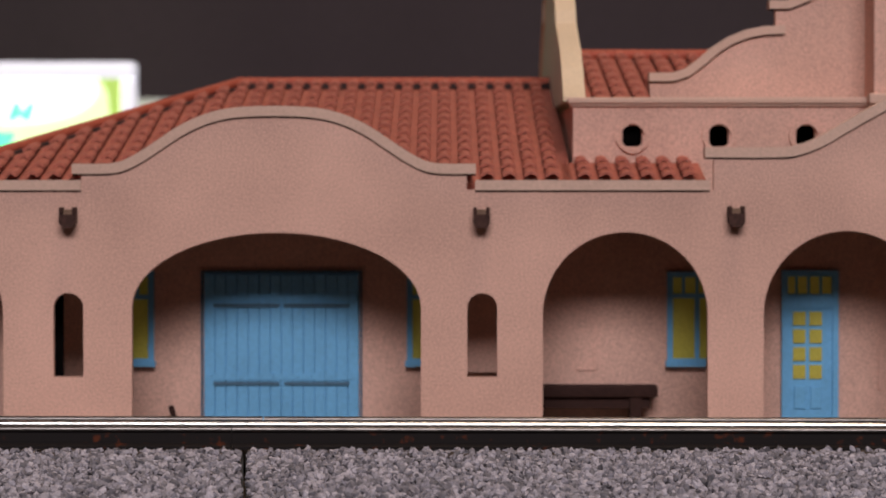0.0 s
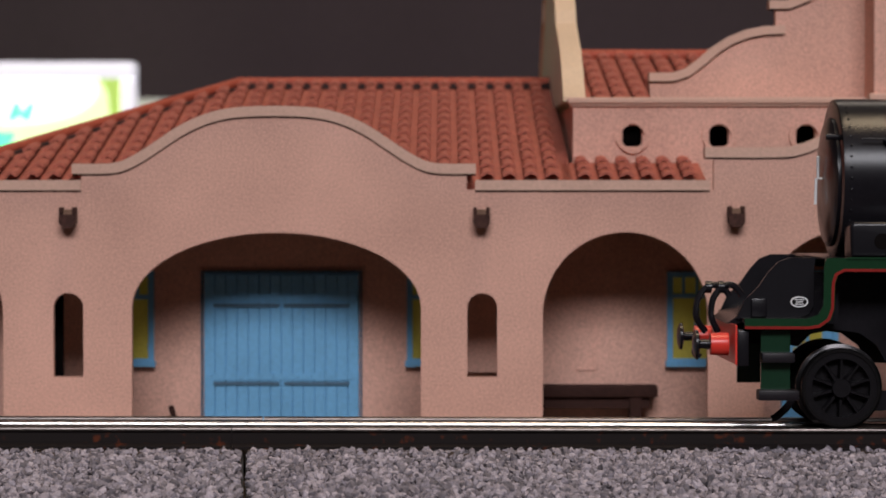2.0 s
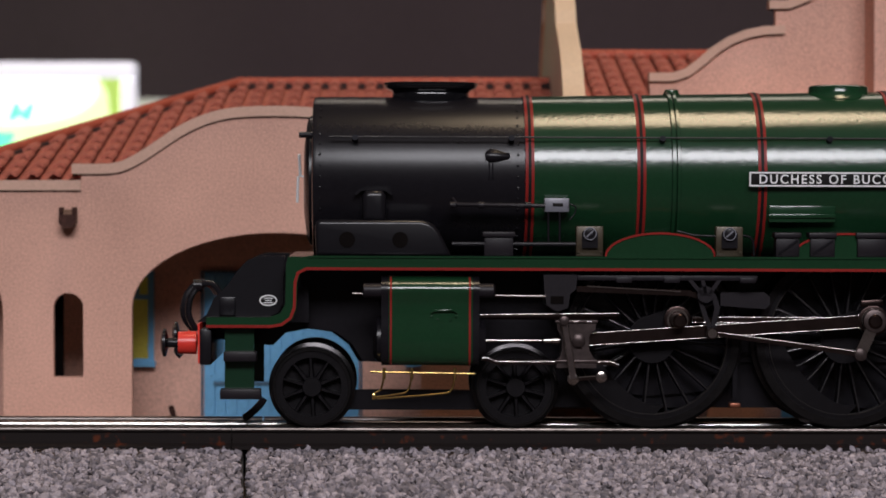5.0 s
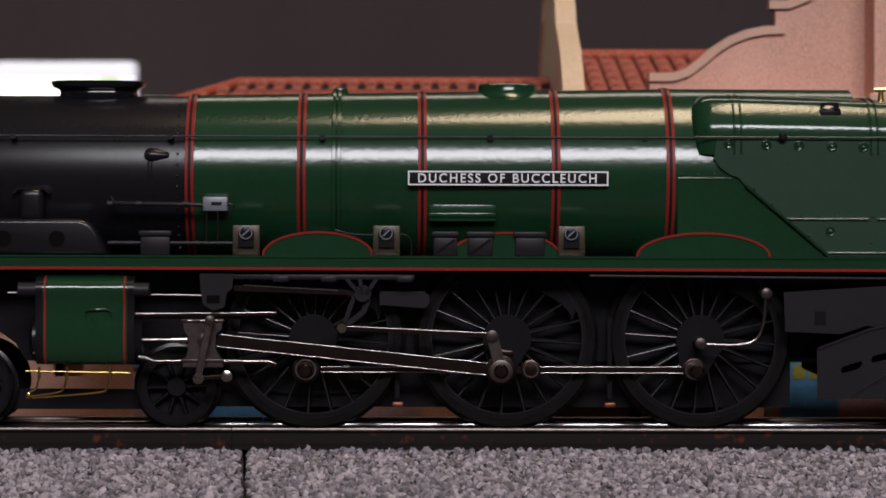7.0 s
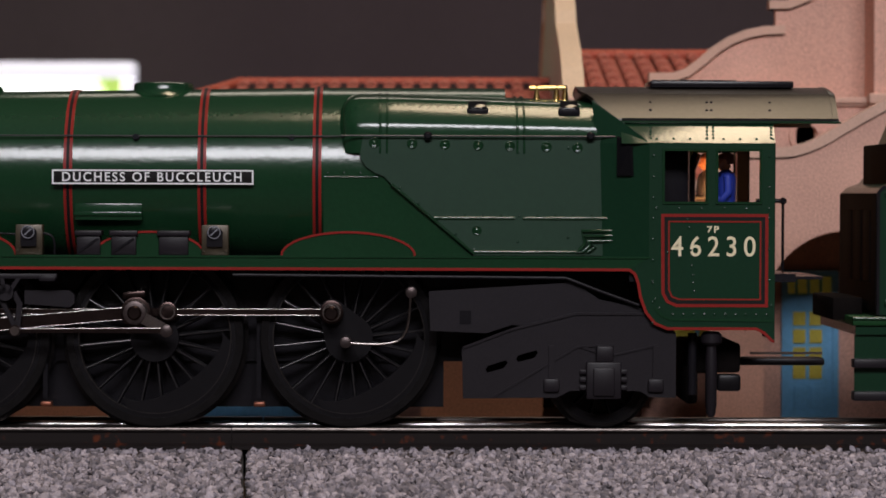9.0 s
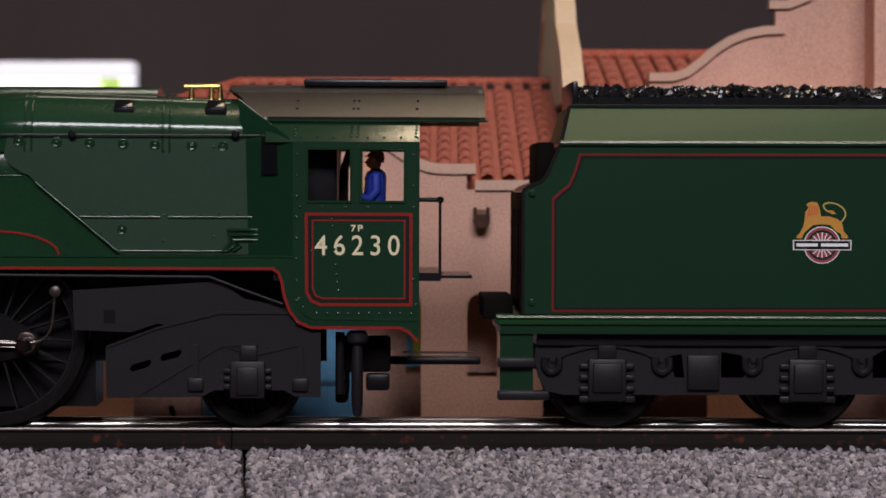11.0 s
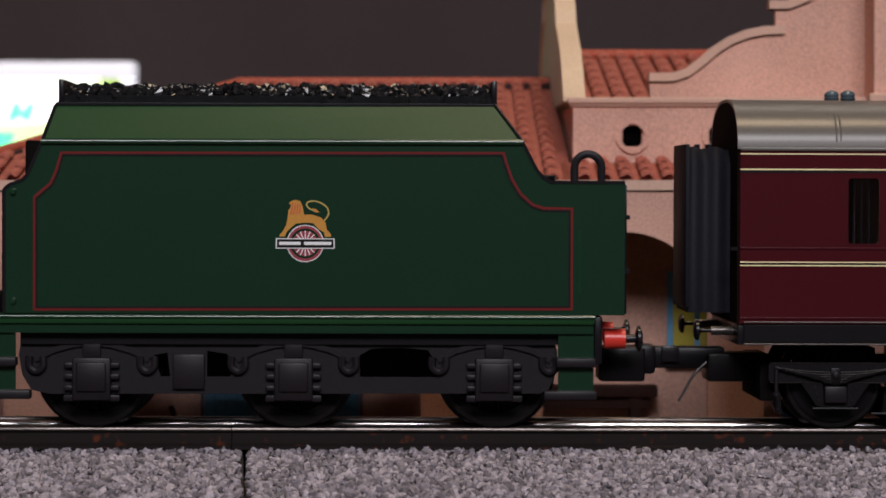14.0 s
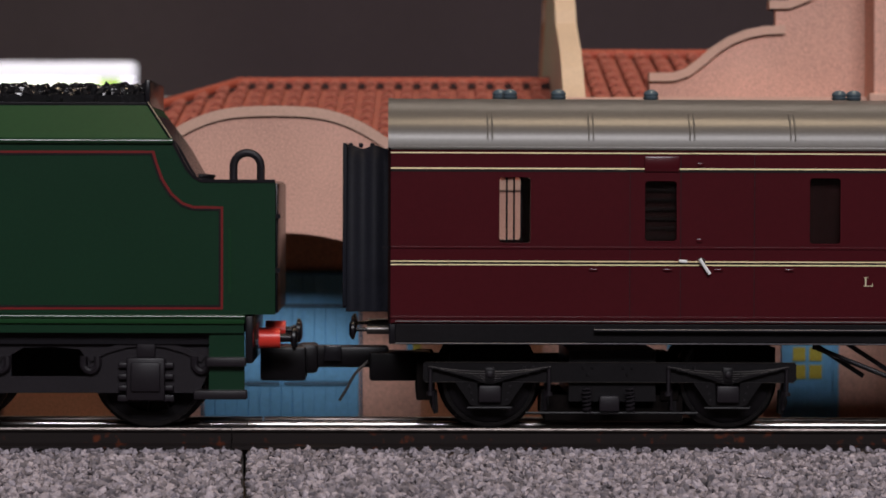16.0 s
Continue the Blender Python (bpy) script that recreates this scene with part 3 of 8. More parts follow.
def upper_storey():
    """The raised hall: window wall with a cornice, a shaped gable seen along its length, a second roof and a shaped front gable."""
    y = 0.150
    x0, x1 = ex(1014, y), ex(1640, y)
    holes = []
    for u in (1119, 1272, 1426):
        c, d, r = ex(u, y), ez(241, y), 0.0035
        holes.append([(c + r * (1 - 0.10 * math.cos(4 * a)) * math.cos(a), d + r * 1.08 * (1 - 0.10 * math.cos(4 * a)) * math.sin(a)) for a in [2 * math.pi * (k + 0.5) / 24 for k in range(24)]])
    part("clerestory_wall", plate(nm(), [(x0, 0.0600), (x0, ez(186, y)), (x1, ez(186, y)), (x1, 0.0600)], y, y + 0.004, holes), STUCCO, station, "stucco wall with quatrefoil windows", smooth=None)
    for u in (1119, 1272, 1426):
        c, d, r = ex(u, y), ez(242, y), 0.0047
        ring = [(c + r * (1 + 0.025 * math.cos(4 * a)) * math.cos(a), d + r * (1 + 0.025 * math.cos(4 * a)) * math.sin(a)) for a in [2 * math.pi * k / 32 for k in range(32)]]
        part("window_surround", strip(nm(), ring, 0.0015, y - 0.0012, y, close=True), STUCCO, station, "raised quatrefoil surround")
    # black sheet added as the unlit room behind the windows
    part("interior_shade_sheet", box(nm(), x0 + 0.004, x1, y + 0.03, y + 0.033, 0.0600, ez(190, y)), HOLE, station)
    part("side_wall", box(nm(), x0, x0 + 0.004, y + 0.004, 0.39, 0.0600, ez(186, y)), STUCCO, station, smooth=None)
    c = nm()
    box(c, ex(1004, y), x1, y - 0.0022, y + 0.006, ez(184, y), ez(173, y), 0.0005)
    box(c, ex(1008, y), x1, y - 0.0012, y + 0.006, ez(189, y), ez(184.2, y), 0.0004)
    part("cornice", c, COPING, station, "stucco cornice ledge", smooth=None)
    # gable parapet running away from the front, shaped along its length
    prof = [(0.150, ez(172, 0.150)), (0.158, ez(150, 0.158)), (0.166, ez(120, 0.166)), (0.178, ez(92, 0.178)), (0.198, ez(62, 0.198)), (0.214, ez(42, 0.214)), (0.217, ez(20, 0.217)), (0.23, ez(-10, 0.23)), (0.26, ez(-40, 0.26)), (0.30, ez(-40, 0.30)), (0.34, ez(-5, 0.34)), (0.345, ez(35, 0.345)), (0.36, ez(60, 0.36)), (0.375, ez(110, 0.375)), (0.39, ez(150, 0.39))]
    xa, xb = ex(997, y), ex(1036, y)
    bm = nm()
    rings(bm, [[(xa, a, b), (xb, a, b), (xb, a, b - 0.0014), (xa, a, b - 0.0014)] for a, b in prof])
    part("gable_coping", bm, CREAM, station, "cream shaped gable coping", smooth=None)
    bm = nm()
    low = [(a, b - 0.0015) for a, b in prof]
    loops = [[(xa + 0.001, a, b), (xb - 0.001, a, b), (xb - 0.001, a, ez(176, y)), (xa + 0.001, a, ez(176, y))] for a, b in low]
    rings(bm, loops)
    part("gable_wall", bm, SAGE, station, "pale green shaded gable side", smooth=None)
    # second roof, higher and behind
    ya, yb = 0.170, 0.290
    LATE_TILES.append(tile_roof("upper_roof_slope", xb, ex(1500, ya), ya, yb, ez(186, ya), ez(98, yb), 0.0066, 7))
    part("upper_ridge", tube(nm(), [(xb, yb, ez(97, yb)), (ex(1500, yb), yb, ez(97, yb))], 0.0018, 10), RIDGE, station, "red ridge tiles")
    # shaped front gable of the tower hall
    yg = 0.158
    shape = [(1148, 130), (1190, 130), (1215, 122), (1240, 104), (1265, 82), (1290, 66), (1320, 54), (1350, 48), (1388, 46)]
    upper = [(1360, 2), (1395, 2), (1430, -12), (1480, -50), (1540, -80), (1640, -90)]
    outline = [(ex(1152, yg), ez(186, yg))] + [(ex(u, yg), ez(v + 14, yg)) for u, v in shape[:-1]] + [(ex(1372, yg), ez(60, yg)), (ex(1372, yg), ez(14, yg))] + [(ex(u, yg), ez(v + 14, yg)) for u, v in upper[1:]] + [(ex(1640, yg), ez(186, yg))]
    part("tower_gable", plate(nm(), outline, yg, yg + 0.005), STUCCO, station, "shaped stucco gable", smooth=None)
    for pts in (shape, upper):
        part("coping", strip(nm(), ep([(u, v + 7) for u, v in pts], yg), 15 * 0.924 / LENS, yg - 0.0016, yg + 0.0055), COPING, station, "moulded stucco coping", smooth=50)
        # dark strip painted as the coping's shadow
        part("coping_shade_strip", strip(nm(), ep([(u, v + 16) for u, v in pts], yg), 3 * 0.924 / LENS, yg - 0.0004, yg + 0.001), BROWN, station, smooth=50)
    # corner tower
    part("tower", box(nm(), ex(1546, 0.138), ex(2000, 0.138), 0.138, 0.30, 0.0600, ez(-200, 0.138), 0.0004), STUCCO, station, "square stucco tower", smooth=None)
    bm = nm()
    box(bm, ex(1538, 0.136), ex(2010, 0.136), 0.1355, 0.142, ez(184, 0.138), ez(166, 0.138), 0.0005)
    part("tower_cornice", bm, COPING, station, smooth=None)


upper_storey()


def bench():
    y = BACK - 0.006
    b = thing("platform_bench", ex(1050, y), y, GROUND, "dark brown wooden bench against the arcade wall", "bench")
    part("seat", box(nm(), ex(930, y), ex(1163, y), y - 0.005, y + 0.005, ez(702, y), ez(682, y), 0.0004), BROWN, b)
    part("rail", box(nm(), ex(940, y), ex(1150, y), y - 0.003, y + 0.003, ez(722, y), ez(702, y)), BROWN, b)
    for u in (950, 1124):
        part("leg", box(nm(), ex(u - 10, y), ex(u + 10, y), y - 0.0045, y + 0.0045, GROUND, ez(703, y)), BROWN, b)


bench()


def hand_tool():
    y = BACK - 0.01
    t = thing("leaning_tool", ex(300, y), y, GROUND, "small dark tool leaning by the freight door", "tool")
    part("shaft", tube(nm(), [(ex(312, y), y, GROUND), (ex(300, y), y + 0.004, ez(722, y))], 0.0009), BROWN, t)


hand_tool()

# ---- track ----
RAILS = (-0.0165, 0.0, 0.0165)
LEAN = pose(-0.0004, 0, 0, 0, 0.20, 1.1)


def rail(y, name, label):
    """Bullhead-like rail: polished head, brown web and foot."""
    rl = thing(name, 0, y, -0.006, label, "rail", "three rails of the track")
    rl.matrix_basis = LEAN @ pose(0, y, -0.006)
    joint = 411 + 1800 * (y + 0.0165)
    for x0, x1 in ((-1.2, ex(joint - 1.2, y)), (ex(joint + 1.2, y), 1.6)):
        head = [(-0.0013, -0.0011), (-0.0013, -0.0004), (-0.0010, -0.0001), (-0.0004, 0.0), (0.0004, 0.0), (0.0010, -0.0001), (0.0013, -0.0004), (0.0013, -0.0011)]
        bm = nm()
        rings(bm, [[(x, y + a, b) for a, b in head] for x in (x0, x1)])
        part("rail_head", bm, STEEL if abs(y) < 0.01 else RAILHEAD, rl, "polished rail head", smooth=50)
        web = [(-0.0013, -0.0011), (0.0013, -0.0011), (0.0006, -0.0018), (0.0006, -0.0044), (0.0022, -0.0052), (0.0022, -0.0060), (-0.0022, -0.0060), (-0.0022, -0.0052), (-0.0006, -0.0044), (-0.0006, -0.0018)]
        bm = nm()
        rings(bm, [[(x, y + a, b) for a, b in web] for x in (x0, x1)])
        part("rail_web", bm, RAILSIDE, rl, "rusty brown rail side", smooth=None)


RAILHEAD = material("dulled_rail_head", (0.085, 0.072, 0.066), 0.28, 0.9, spread=0.3, grain=300, patch=120)
for y, name in zip(RAILS, ("running_rail", "centre_rail", "running_rail")):
    rail(y, name, "steel model rail spiked to sleepers in ballast" if y else "shiny third rail along the middle of the track")


def sleepers():
    bm = box(nm(), -0.003, 0.003, -0.030, 0.030, -0.0105, -0.0061, 0.0004)
    first = link("sleeper", bm, SLEEPER, None, "", None)
    tagged(first, "dark stained wooden sleeper bedded in grey ballast", "sleeper", "sleepers of the track")
    first.location.x = -1.10
    for i in range(1, 220):
        copy_thing(first, pose(-1.10 + 0.012 * i, 0, 0))


sleepers()


def ballast():
    bm = nm()
    prof = [(-0.24, -0.0135), (-0.236, -0.0092), (-0.10, -0.0078), (0.04, -0.0078), (0.058, -0.0134)]
    for a, b in ((-1.19, 430), (434, 1.59)):
        rings(bm, [[(ex(e, q) if e > 2 else e, q, h) for q, h in prof] for e in (a, b)])
    setting("ballast_bed", bm, BED, "ballast bed coloured dark as shade between the chips")
    rng = np.random.default_rng(5)
    t = (1 + 5**0.5) / 2
    ico = np.array([(-1, t, 0), (1, t, 0), (-1, -t, 0), (1, -t, 0), (0, -1, t), (0, 1, t), (0, -1, -t), (0, 1, -t), (t, 0, -1), (t, 0, 1), (-t, 0, -1), (-t, 0, 1)]) / 1.902
    tri = np.array([(0, 11, 5), (0, 5, 1), (0, 1, 7), (0, 7, 10), (0, 10, 11), (1, 5, 9), (5, 11, 4), (11, 10, 2), (10, 7, 6), (7, 1, 8), (3, 9, 4), (3, 4, 2), (3, 2, 6), (3, 6, 8), (3, 8, 9), (4, 9, 5), (2, 4, 11), (6, 2, 10), (8, 6, 7), (9, 8, 1)])
    step = 0.00162
    gx, gy = np.meshgrid(np.arange(-0.24, 0.24, step), np.arange(-0.150, -0.0185, step))
    gx2, gy2 = np.meshgrid(np.arange(-0.24, 0.24, step * 1.5), np.arange(-0.0145, 0.030, step * 1.5))
    px, py = np.concatenate([gx.ravel(), gx2.ravel()]), np.concatenate([gy.ravel(), gy2.ravel()])
    n = len(px)
    px, py = px + rng.normal(0, step * 0.38, n), py + rng.normal(0, step * 0.38, n)
    seam = (432 - 784) * (py - EYE_Y) / LENS
    keep = (np.abs(px - seam) > 0.00115) & ~((py > -0.0195) & (py < -0.0135)) & ~((np.abs(py) < 0.003) & (py > -0.01)) & ~(np.abs(py - 0.0165) < 0.003)
    px, py = px[keep], py[keep]
    n = len(px)
    size = rng.uniform(0.00066, 0.00122, n)
    pts = ico[None] * (1 + rng.uniform(-0.34, 0.34, (n, 12, 1)))
    pts = pts * (size[:, None] * np.stack([rng.uniform(0.8, 1.35, n), rng.uniform(0.7, 1.1, n), rng.uniform(0.45, 0.9, n)], 1))[:, None, :]
    q = rng.normal(size=(n, 4))
    q /= np.linalg.norm(q, axis=1)[:, None]
    w, x, y, z = q.T
    R = np.stack([np.stack([1 - 2 * (y * y + z * z), 2 * (x * y - z * w), 2 * (x * z + y * w)], 1), np.stack([2 * (x * y + z * w), 1 - 2 * (x * x + z * z), 2 * (y * z - x * w)], 1), np.stack([2 * (x * z - y * w), 2 * (y * z + x * w), 1 - 2 * (x * x + y * y)], 1)], 1)
    pts = np.einsum("nij,nkj->nki", R, pts)
    pz = np.where(py < -0.015, -0.0066, -0.0078) + rng.uniform(-0.0010, 0.0009, n)
    pts += np.stack([px, py, pz], 1)[:, None, :]
    faces = (tri[None] + 12 * np.arange(n)[:, None, None]).reshape(-1, 3)
    me = bpy.data.meshes.new("ballast_stones")
    me.from_pydata(pts.reshape(-1, 3).tolist(), [], faces.tolist())
    me.materials.append(STONE)
    tagged(new("ballast_stones", me), "loose grey granite ballast chips beside the rail", "gravel", "", "stuff")


ballast()

# ---- the train ----
S20, S30, S70, S90, S125, S145, S160 = 1100, 783, -446, -1071, -2169, -2759, -3213
KEYED = []
PX = UNIT


def spoked_wheel(parent, name, cx, side, tread, spokes, boss, pin=0.0, weight=False, turn0=0.0, label=""):
    """A wheel on the rail at side -1 (camera side) or 1: tyre with flange, rim, boss, spokes; crank pin at radius pin."""
    yo, yi = side * 0.0188, side * 0.0146
    c = (cx, side * 0.0168, tread)
    body = nm()
    rim = tread * 0.905
    # rim and boss
    turn_ring(body, cx, tread, rim, rim - tread * (0.055 if tread > 0.02 else 0.17), side * 0.0184, yi)
    turn_y(body, [(side * 0.0150, boss), (side * 0.0190, boss), (side * 0.0193, boss * 0.93)], cx, tread, 28)
    wheel = part(name, body, WHEEL_BLACK, parent, label, 40, c)
    if tread < 0.02:
        part("wheel_back", turn_y(nm(), [(side * 0.0147, rim), (side * 0.0153, rim)], cx, tread, 32), WHEEL_BLACK, wheel)
    tyre = nm()
    prof = [(yo, rim), (yo, tread - 0.0003), (yo - side * 0.0003, tread), (yi, tread * 1.0 + 0.00005), (yi - side * 0.0003, tread + 0.0010), (yi - side * 0.0011, tread + 0.0010), (yi - side * 0.0012, rim)]
    n = 56
    rings(tyre, [[(cx + r * math.cos(2 * math.pi * i / n), y, tread + r * math.sin(2 * math.pi * i / n)) for i in range(n)] for y, r in prof + prof[:1]], cap=False)
    part("tyre", tyre, TYRE, wheel, "dark steel tyre with flange", 40)
    sp = nm()
    L0, L1 = boss * 0.9, rim - tread * (0.04 if tread > 0.02 else 0.15)
    w0, w1 = (0.00070, 0.00046) if tread > 0.02 else (0.00075 + tread * 0.012, 0.0005 + tread * 0.008)
    yy0, yy1 = side * 0.0157, side * 0.0181
    loops = [[(r, yy0, w), (r, yy1, w * 0.45), (r, yy1, -w * 0.45), (r, yy0, -w)] for r, w in ((L0, w0), ((L0 + L1) / 2, w1), (L1 - tread * 0.03, w1), (L1, w1 * 2.1))]
    rings(sp, loops)
    k0 = len(sp.faces)
    # thin paler ridge painted as the spoke's highlight
    if tread > 0.02:
        tube(sp, [(L0, yy1 + side * 0.00008, 0), (L1 - tread * 0.02, yy1 + side * 0.00008, 0)], 0.00014, 6)
    sp.faces.ensure_lookup_table()
    for f in sp.faces[k0:]:
        f.material_index = 1
    bmesh.ops.recalc_face_normals(sp, faces=sp.faces)
    me = bpy.data.meshes.new("spoke")
    sp.to_mesh(me)
    sp.free()
    me.materials.append(WHEEL_BLACK)
    me.materials.append(SPOKE_GLINT)
    for k in range(spokes):
        ob = new("spoke", me)
        ob.parent = wheel
        ob.matrix_basis = pose(0, -side * 0.0168, 0, 0, 360 * (k + 0.5) / spokes, 0)
    if weight:
        bm = nm()
        r0 = rim - tread * 0.03
        arcp = arc(cx, tread, r0, r0, 128, 232, 20)
        plate(bm, [*arcp, *[(x, z) for x, z in arc(cx - tread * 0.335, tread, tread * 0.28, tread * 0.665, 268, 92, 14)]], side * 0.0160, side * 0.0186)
        part("balance_weight", bm, WHEEL_BLACK, wheel, "crescent balance weight", 30)
    if pin:
        rr = rim - tread * 0.055
        edge = [(cx + rr * math.cos(2 * math.pi * k / 48), side * 0.0185, tread + rr * math.sin(2 * math.pi * k / 48)) for k in range(49)]
        part("rim_edge", tube(nm(), edge, 0.00017, 5), BRIGHT_DARK, wheel, "bright rim edge", 60)
        bm = turn_y(nm(), [(side * 0.0188, 0.0019), (side * 0.0290, 0.0019), (side * 0.0294, 0.0014)], cx + pin, tread, 20)
        part("crank_pin", bm, MOTION, wheel, "oily steel crank pin")
        bm = nm()
        plate(bm, [*arc(cx, tread, boss, boss, 60, 300, 14), *arc(cx + pin, tread, 0.0034, 0.0034, -70, 70, 10)], side * 0.0165, side * 0.0196)
        part("crank_web", bm, WHEEL_BLACK, wheel)
    KEYED.append((wheel, lambda t, w=Vector(wheel.location), r=tread, a=turn0: pose(*w, 0, -math.degrees((travel(7.0) - travel(t)) / r) - a, 0)))
    return wheel


TYRE = material("worn_tyre_steel", (0.028, 0.026, 0.027), 0.24, 0.8, spread=0.25, grain=600, patch=120)


def turn_ring(bm, cx, cz, r1, r0, y0, y1, n=48):
    prof = [(y0, r0), (y0, r1), (y1, r1), (y1, r0), (y0, r0)]
    return rings(bm, [[(cx + r * math.cos(2 * math.pi * i / n), y, cz + r * math.sin(2 * math.pi * i / n)) for i in range(n)] for y, r in prof], cap=False)


def buffer(parent, x, y, z, way, r, shank, head, mat=BUFFER_RED, name="buffer"):
    """A buffer that points along x by way; shank of length shank, stem and domed head."""
    b = part(name, turn_x(nm(), [(x, r), (x + way * 0.0004, r * 1.02), (x + way * shank, r * 0.98)], y, z, 24), mat, parent, "buffer shank")
    x1 = x + way * shank
    part("buffer_stem", turn_x(nm(), [(x1 - way * 0.0005, r * 0.42), (x1 + way * 0.0030, r * 0.42)], y, z, 16), BLACK, b)
    part("buffer_head", turn_x(nm(), [(x1 + way * 0.0027, r * 0.5), (x1 + way * 0.0033, head), (x1 + way * 0.0040, head), (x1 + way * 0.0046, head * 0.6), (x1 + way * 0.0047, 0.0001)], y, z, 28), BLACK, b, "black domed buffer head")
    return b


loco = thing("steam_locomotive", ex(900, -0.0215), 0, 0, "dark green lined express steam locomotive model moving along the track", "locomotive")
BOIL_Z = 0.0664


def boiler():
    y0 = 0.0
    xa, xb = ex(394, -0.0205), ex(779, -0.0205)
    xf, x1 = ex(1180, y0, S70), ex(1250, y0, S70)
    RS, R1, R2 = 0.0216, 0.0219, 0.0241
    sb = part("smokebox", turn_x(nm(), [(xa, RS - 0.0012), (xa + 0.0003, RS - 0.0002), (xa + 0.0012, RS), (xb, RS)], 0, BOIL_Z, 72), BLACK, loco, "satin black smokebox", 30)
    for k in range(46):
        a = 2 * math.pi * k / 46
        for x, dk in ((xa + 0.0022, 0), (xb - 0.0030, 0), (xb - 0.0009, 0.5)):
            aa = a + dk * 2 * math.pi / 46
            if -1.2 < aa - math.pi < 1.7 or dk:
                rv = new("rivet", RIVET)
                rv.parent = sb
                rv.matrix_basis = Matrix.Translation(Vector((x, (RS) * math.cos(aa), BOIL_Z + RS * math.sin(aa))) - Vector(sb["base"])) @ pose(0, 0, 0, math.degrees(aa), 0, 0)
    dr = part("smokebox_door", turn_x(nm(), [(xa, 0.0175), (xa - 0.0008, 0.0175), (xa - 0.0016, 0.0160), (xa - 0.0024, 0.010), (xa - 0.0026, 0.0005)], 0, BOIL_Z - 0.001, 48), BLACK, loco, "domed black smokebox door")
    part("door_handle", tube(nm(), [(xa - 0.0024, -0.0004, BOIL_Z), (xa - 0.0042, -0.0008, BOIL_Z), (xa - 0.0044, -0.0010, BOIL_Z - 0.007)], 0.0004), SILVER, dr, "bright door handle")
    part("door_handle", tube(nm(), [(xa - 0.0036, 0, BOIL_Z), (xa - 0.0039, -0.002, BOIL_Z + 0.006)], 0.0004), SILVER, dr, "bright door handle")
    part("lamp_bracket", tube(nm(), [(xa + 0.001, -0.013, ez(240, -0.013)), (xa - 0.0036, -0.013, ez(240, -0.013))], 0.0008), BLACK, loco)
    br = part("boiler", turn_x(nm(), [(xb, R1), (xf, R2), (x1, R2), (ex(1500, y0, S70), R2)], 0, BOIL_Z, 72), GREEN, loco, "glossy green boiler barrel", 30)
    for u, s, r in ((780, 0, R1 + 0.0001), (977, 0, None), (1190, 0, None), (1425, 0, None), (1183, S70, R2)):
        x = ex(u, -0.018, s)
        rr = r or R1 + (R2 - R1) * (x - xb) / (xf - xb)
        bd = part("boiler_band", turn_x(nm(), [(x - 0.00115, rr), (x - 0.00115, rr + 0.00025), (x + 0.00115, rr + 0.00027), (x + 0.00115, rr)], 0, BOIL_Z, 72), RED, loco, "red and black lined boiler band", 30)
        part("black_line", turn_x(nm(), [(x - 0.0004, rr), (x - 0.0004, rr + 0.00035), (x + 0.0004, rr + 0.00036), (x + 0.0004, rr)], 0, BOIL_Z, 72), BLACK_TRIM, bd, "black centre line", 30)
    for u in (1034, 1043):
        x = ex(u, -0.018)
        rr = R1 + (R2 - R1) * (x - xb) / (xf - xb)
        part("feed_pipe", turn_x(nm(), [(x - 0.0006, rr), (x - 0.0004, rr + 0.0010), (x + 0.0004, rr + 0.0010), (x + 0.0006, rr)], 0, BOIL_Z, 72), GREEN, loco, "green top feed pipe", 40)
    x = ex(1037, 0)
    part("top_feed", turn_z(nm(), [(ez(176, 0), 0.0032), (ez(168, 0), 0.0026), (ez(163, 0), 0.0020), (ez(159, 0), 0.0019), (ez(157, 0), 0.0012)], x, 0, 20), GREEN, loco, "green top feed cover")
    x = ex(1333, 0)
    part("dome", turn_z(nm(), [(ez(174, 0), 0.0098), (ez(167, 0), 0.0086), (ez(160, 0), 0.0081), (ez(152, 0), 0.0080), (ez(149.5, 0), 0.0074), (ez(149, 0), 0.005), (ez(148.5, 0), 0.0002)], x, 0, 40), GREEN, loco, "low green dome cover", 40)
    # double chimney
    bm = nm()
    cu = ex(611, 0)
    prof = [(190, 74, 0.0085), (184, 76, 0.0080), (178, 66, 0.0066), (172, 68, 0.0067), (166, 67, 0.0065), (162, 70, 0.0069), (158, 80, 0.0080), (152, 83, 0.0084), (148, 83, 0.0084), (147, 78, 0.0078), (150, 70, 0.0070)]
    loops = []
    for v, hl, hw in prof:
        hl = hl * -EYE_Y / LENS
        loops.append([(cu + math.copysign(abs(math.cos(a)) ** 0.75, math.cos(a)) * hl, math.copysign(abs(math.sin(a)) ** 0.85, math.sin(a)) * hw, ez(v, 0)) for a in [2 * math.pi * k / 40 for k in range(40)]])
    rings(bm, loops)
    part("chimney", bm, GLOSS_BLACK, loco, "gloss black double chimney", 30)
    # handrail and knobs
    yh = -0.0218
    rail_pts = [(ex(425, yh), yh, ez(243, yh)), (ex(1450, yh), yh, ez(243, yh)), (ex(1080, yh, S90), yh - 0.0032, ez(242, yh))]
    part("handrail", tube(nm(), rail_pts, 0.00024), HANDRAIL, loco, "thin boiler handrail")
    for u, s in ((470, 0), (747, 0), (1015, 0), (1312, 0), (865, S70), (1140, S70), (1380, S70), (755, S90), (1043, S90)):
        xk = ex(u, yh, s)
        part("handrail_knob", tube(nm(), [(xk, yh - 0.0006, ez(244, yh)), (xk, yh + 0.001, ez(247, yh)), (xk, -0.0150, ez(250, yh))], 0.0008, 10), RUBBER, loco)
    # snifting valve, nameplate, pipes
    yv = -0.0212
    bm = nm()
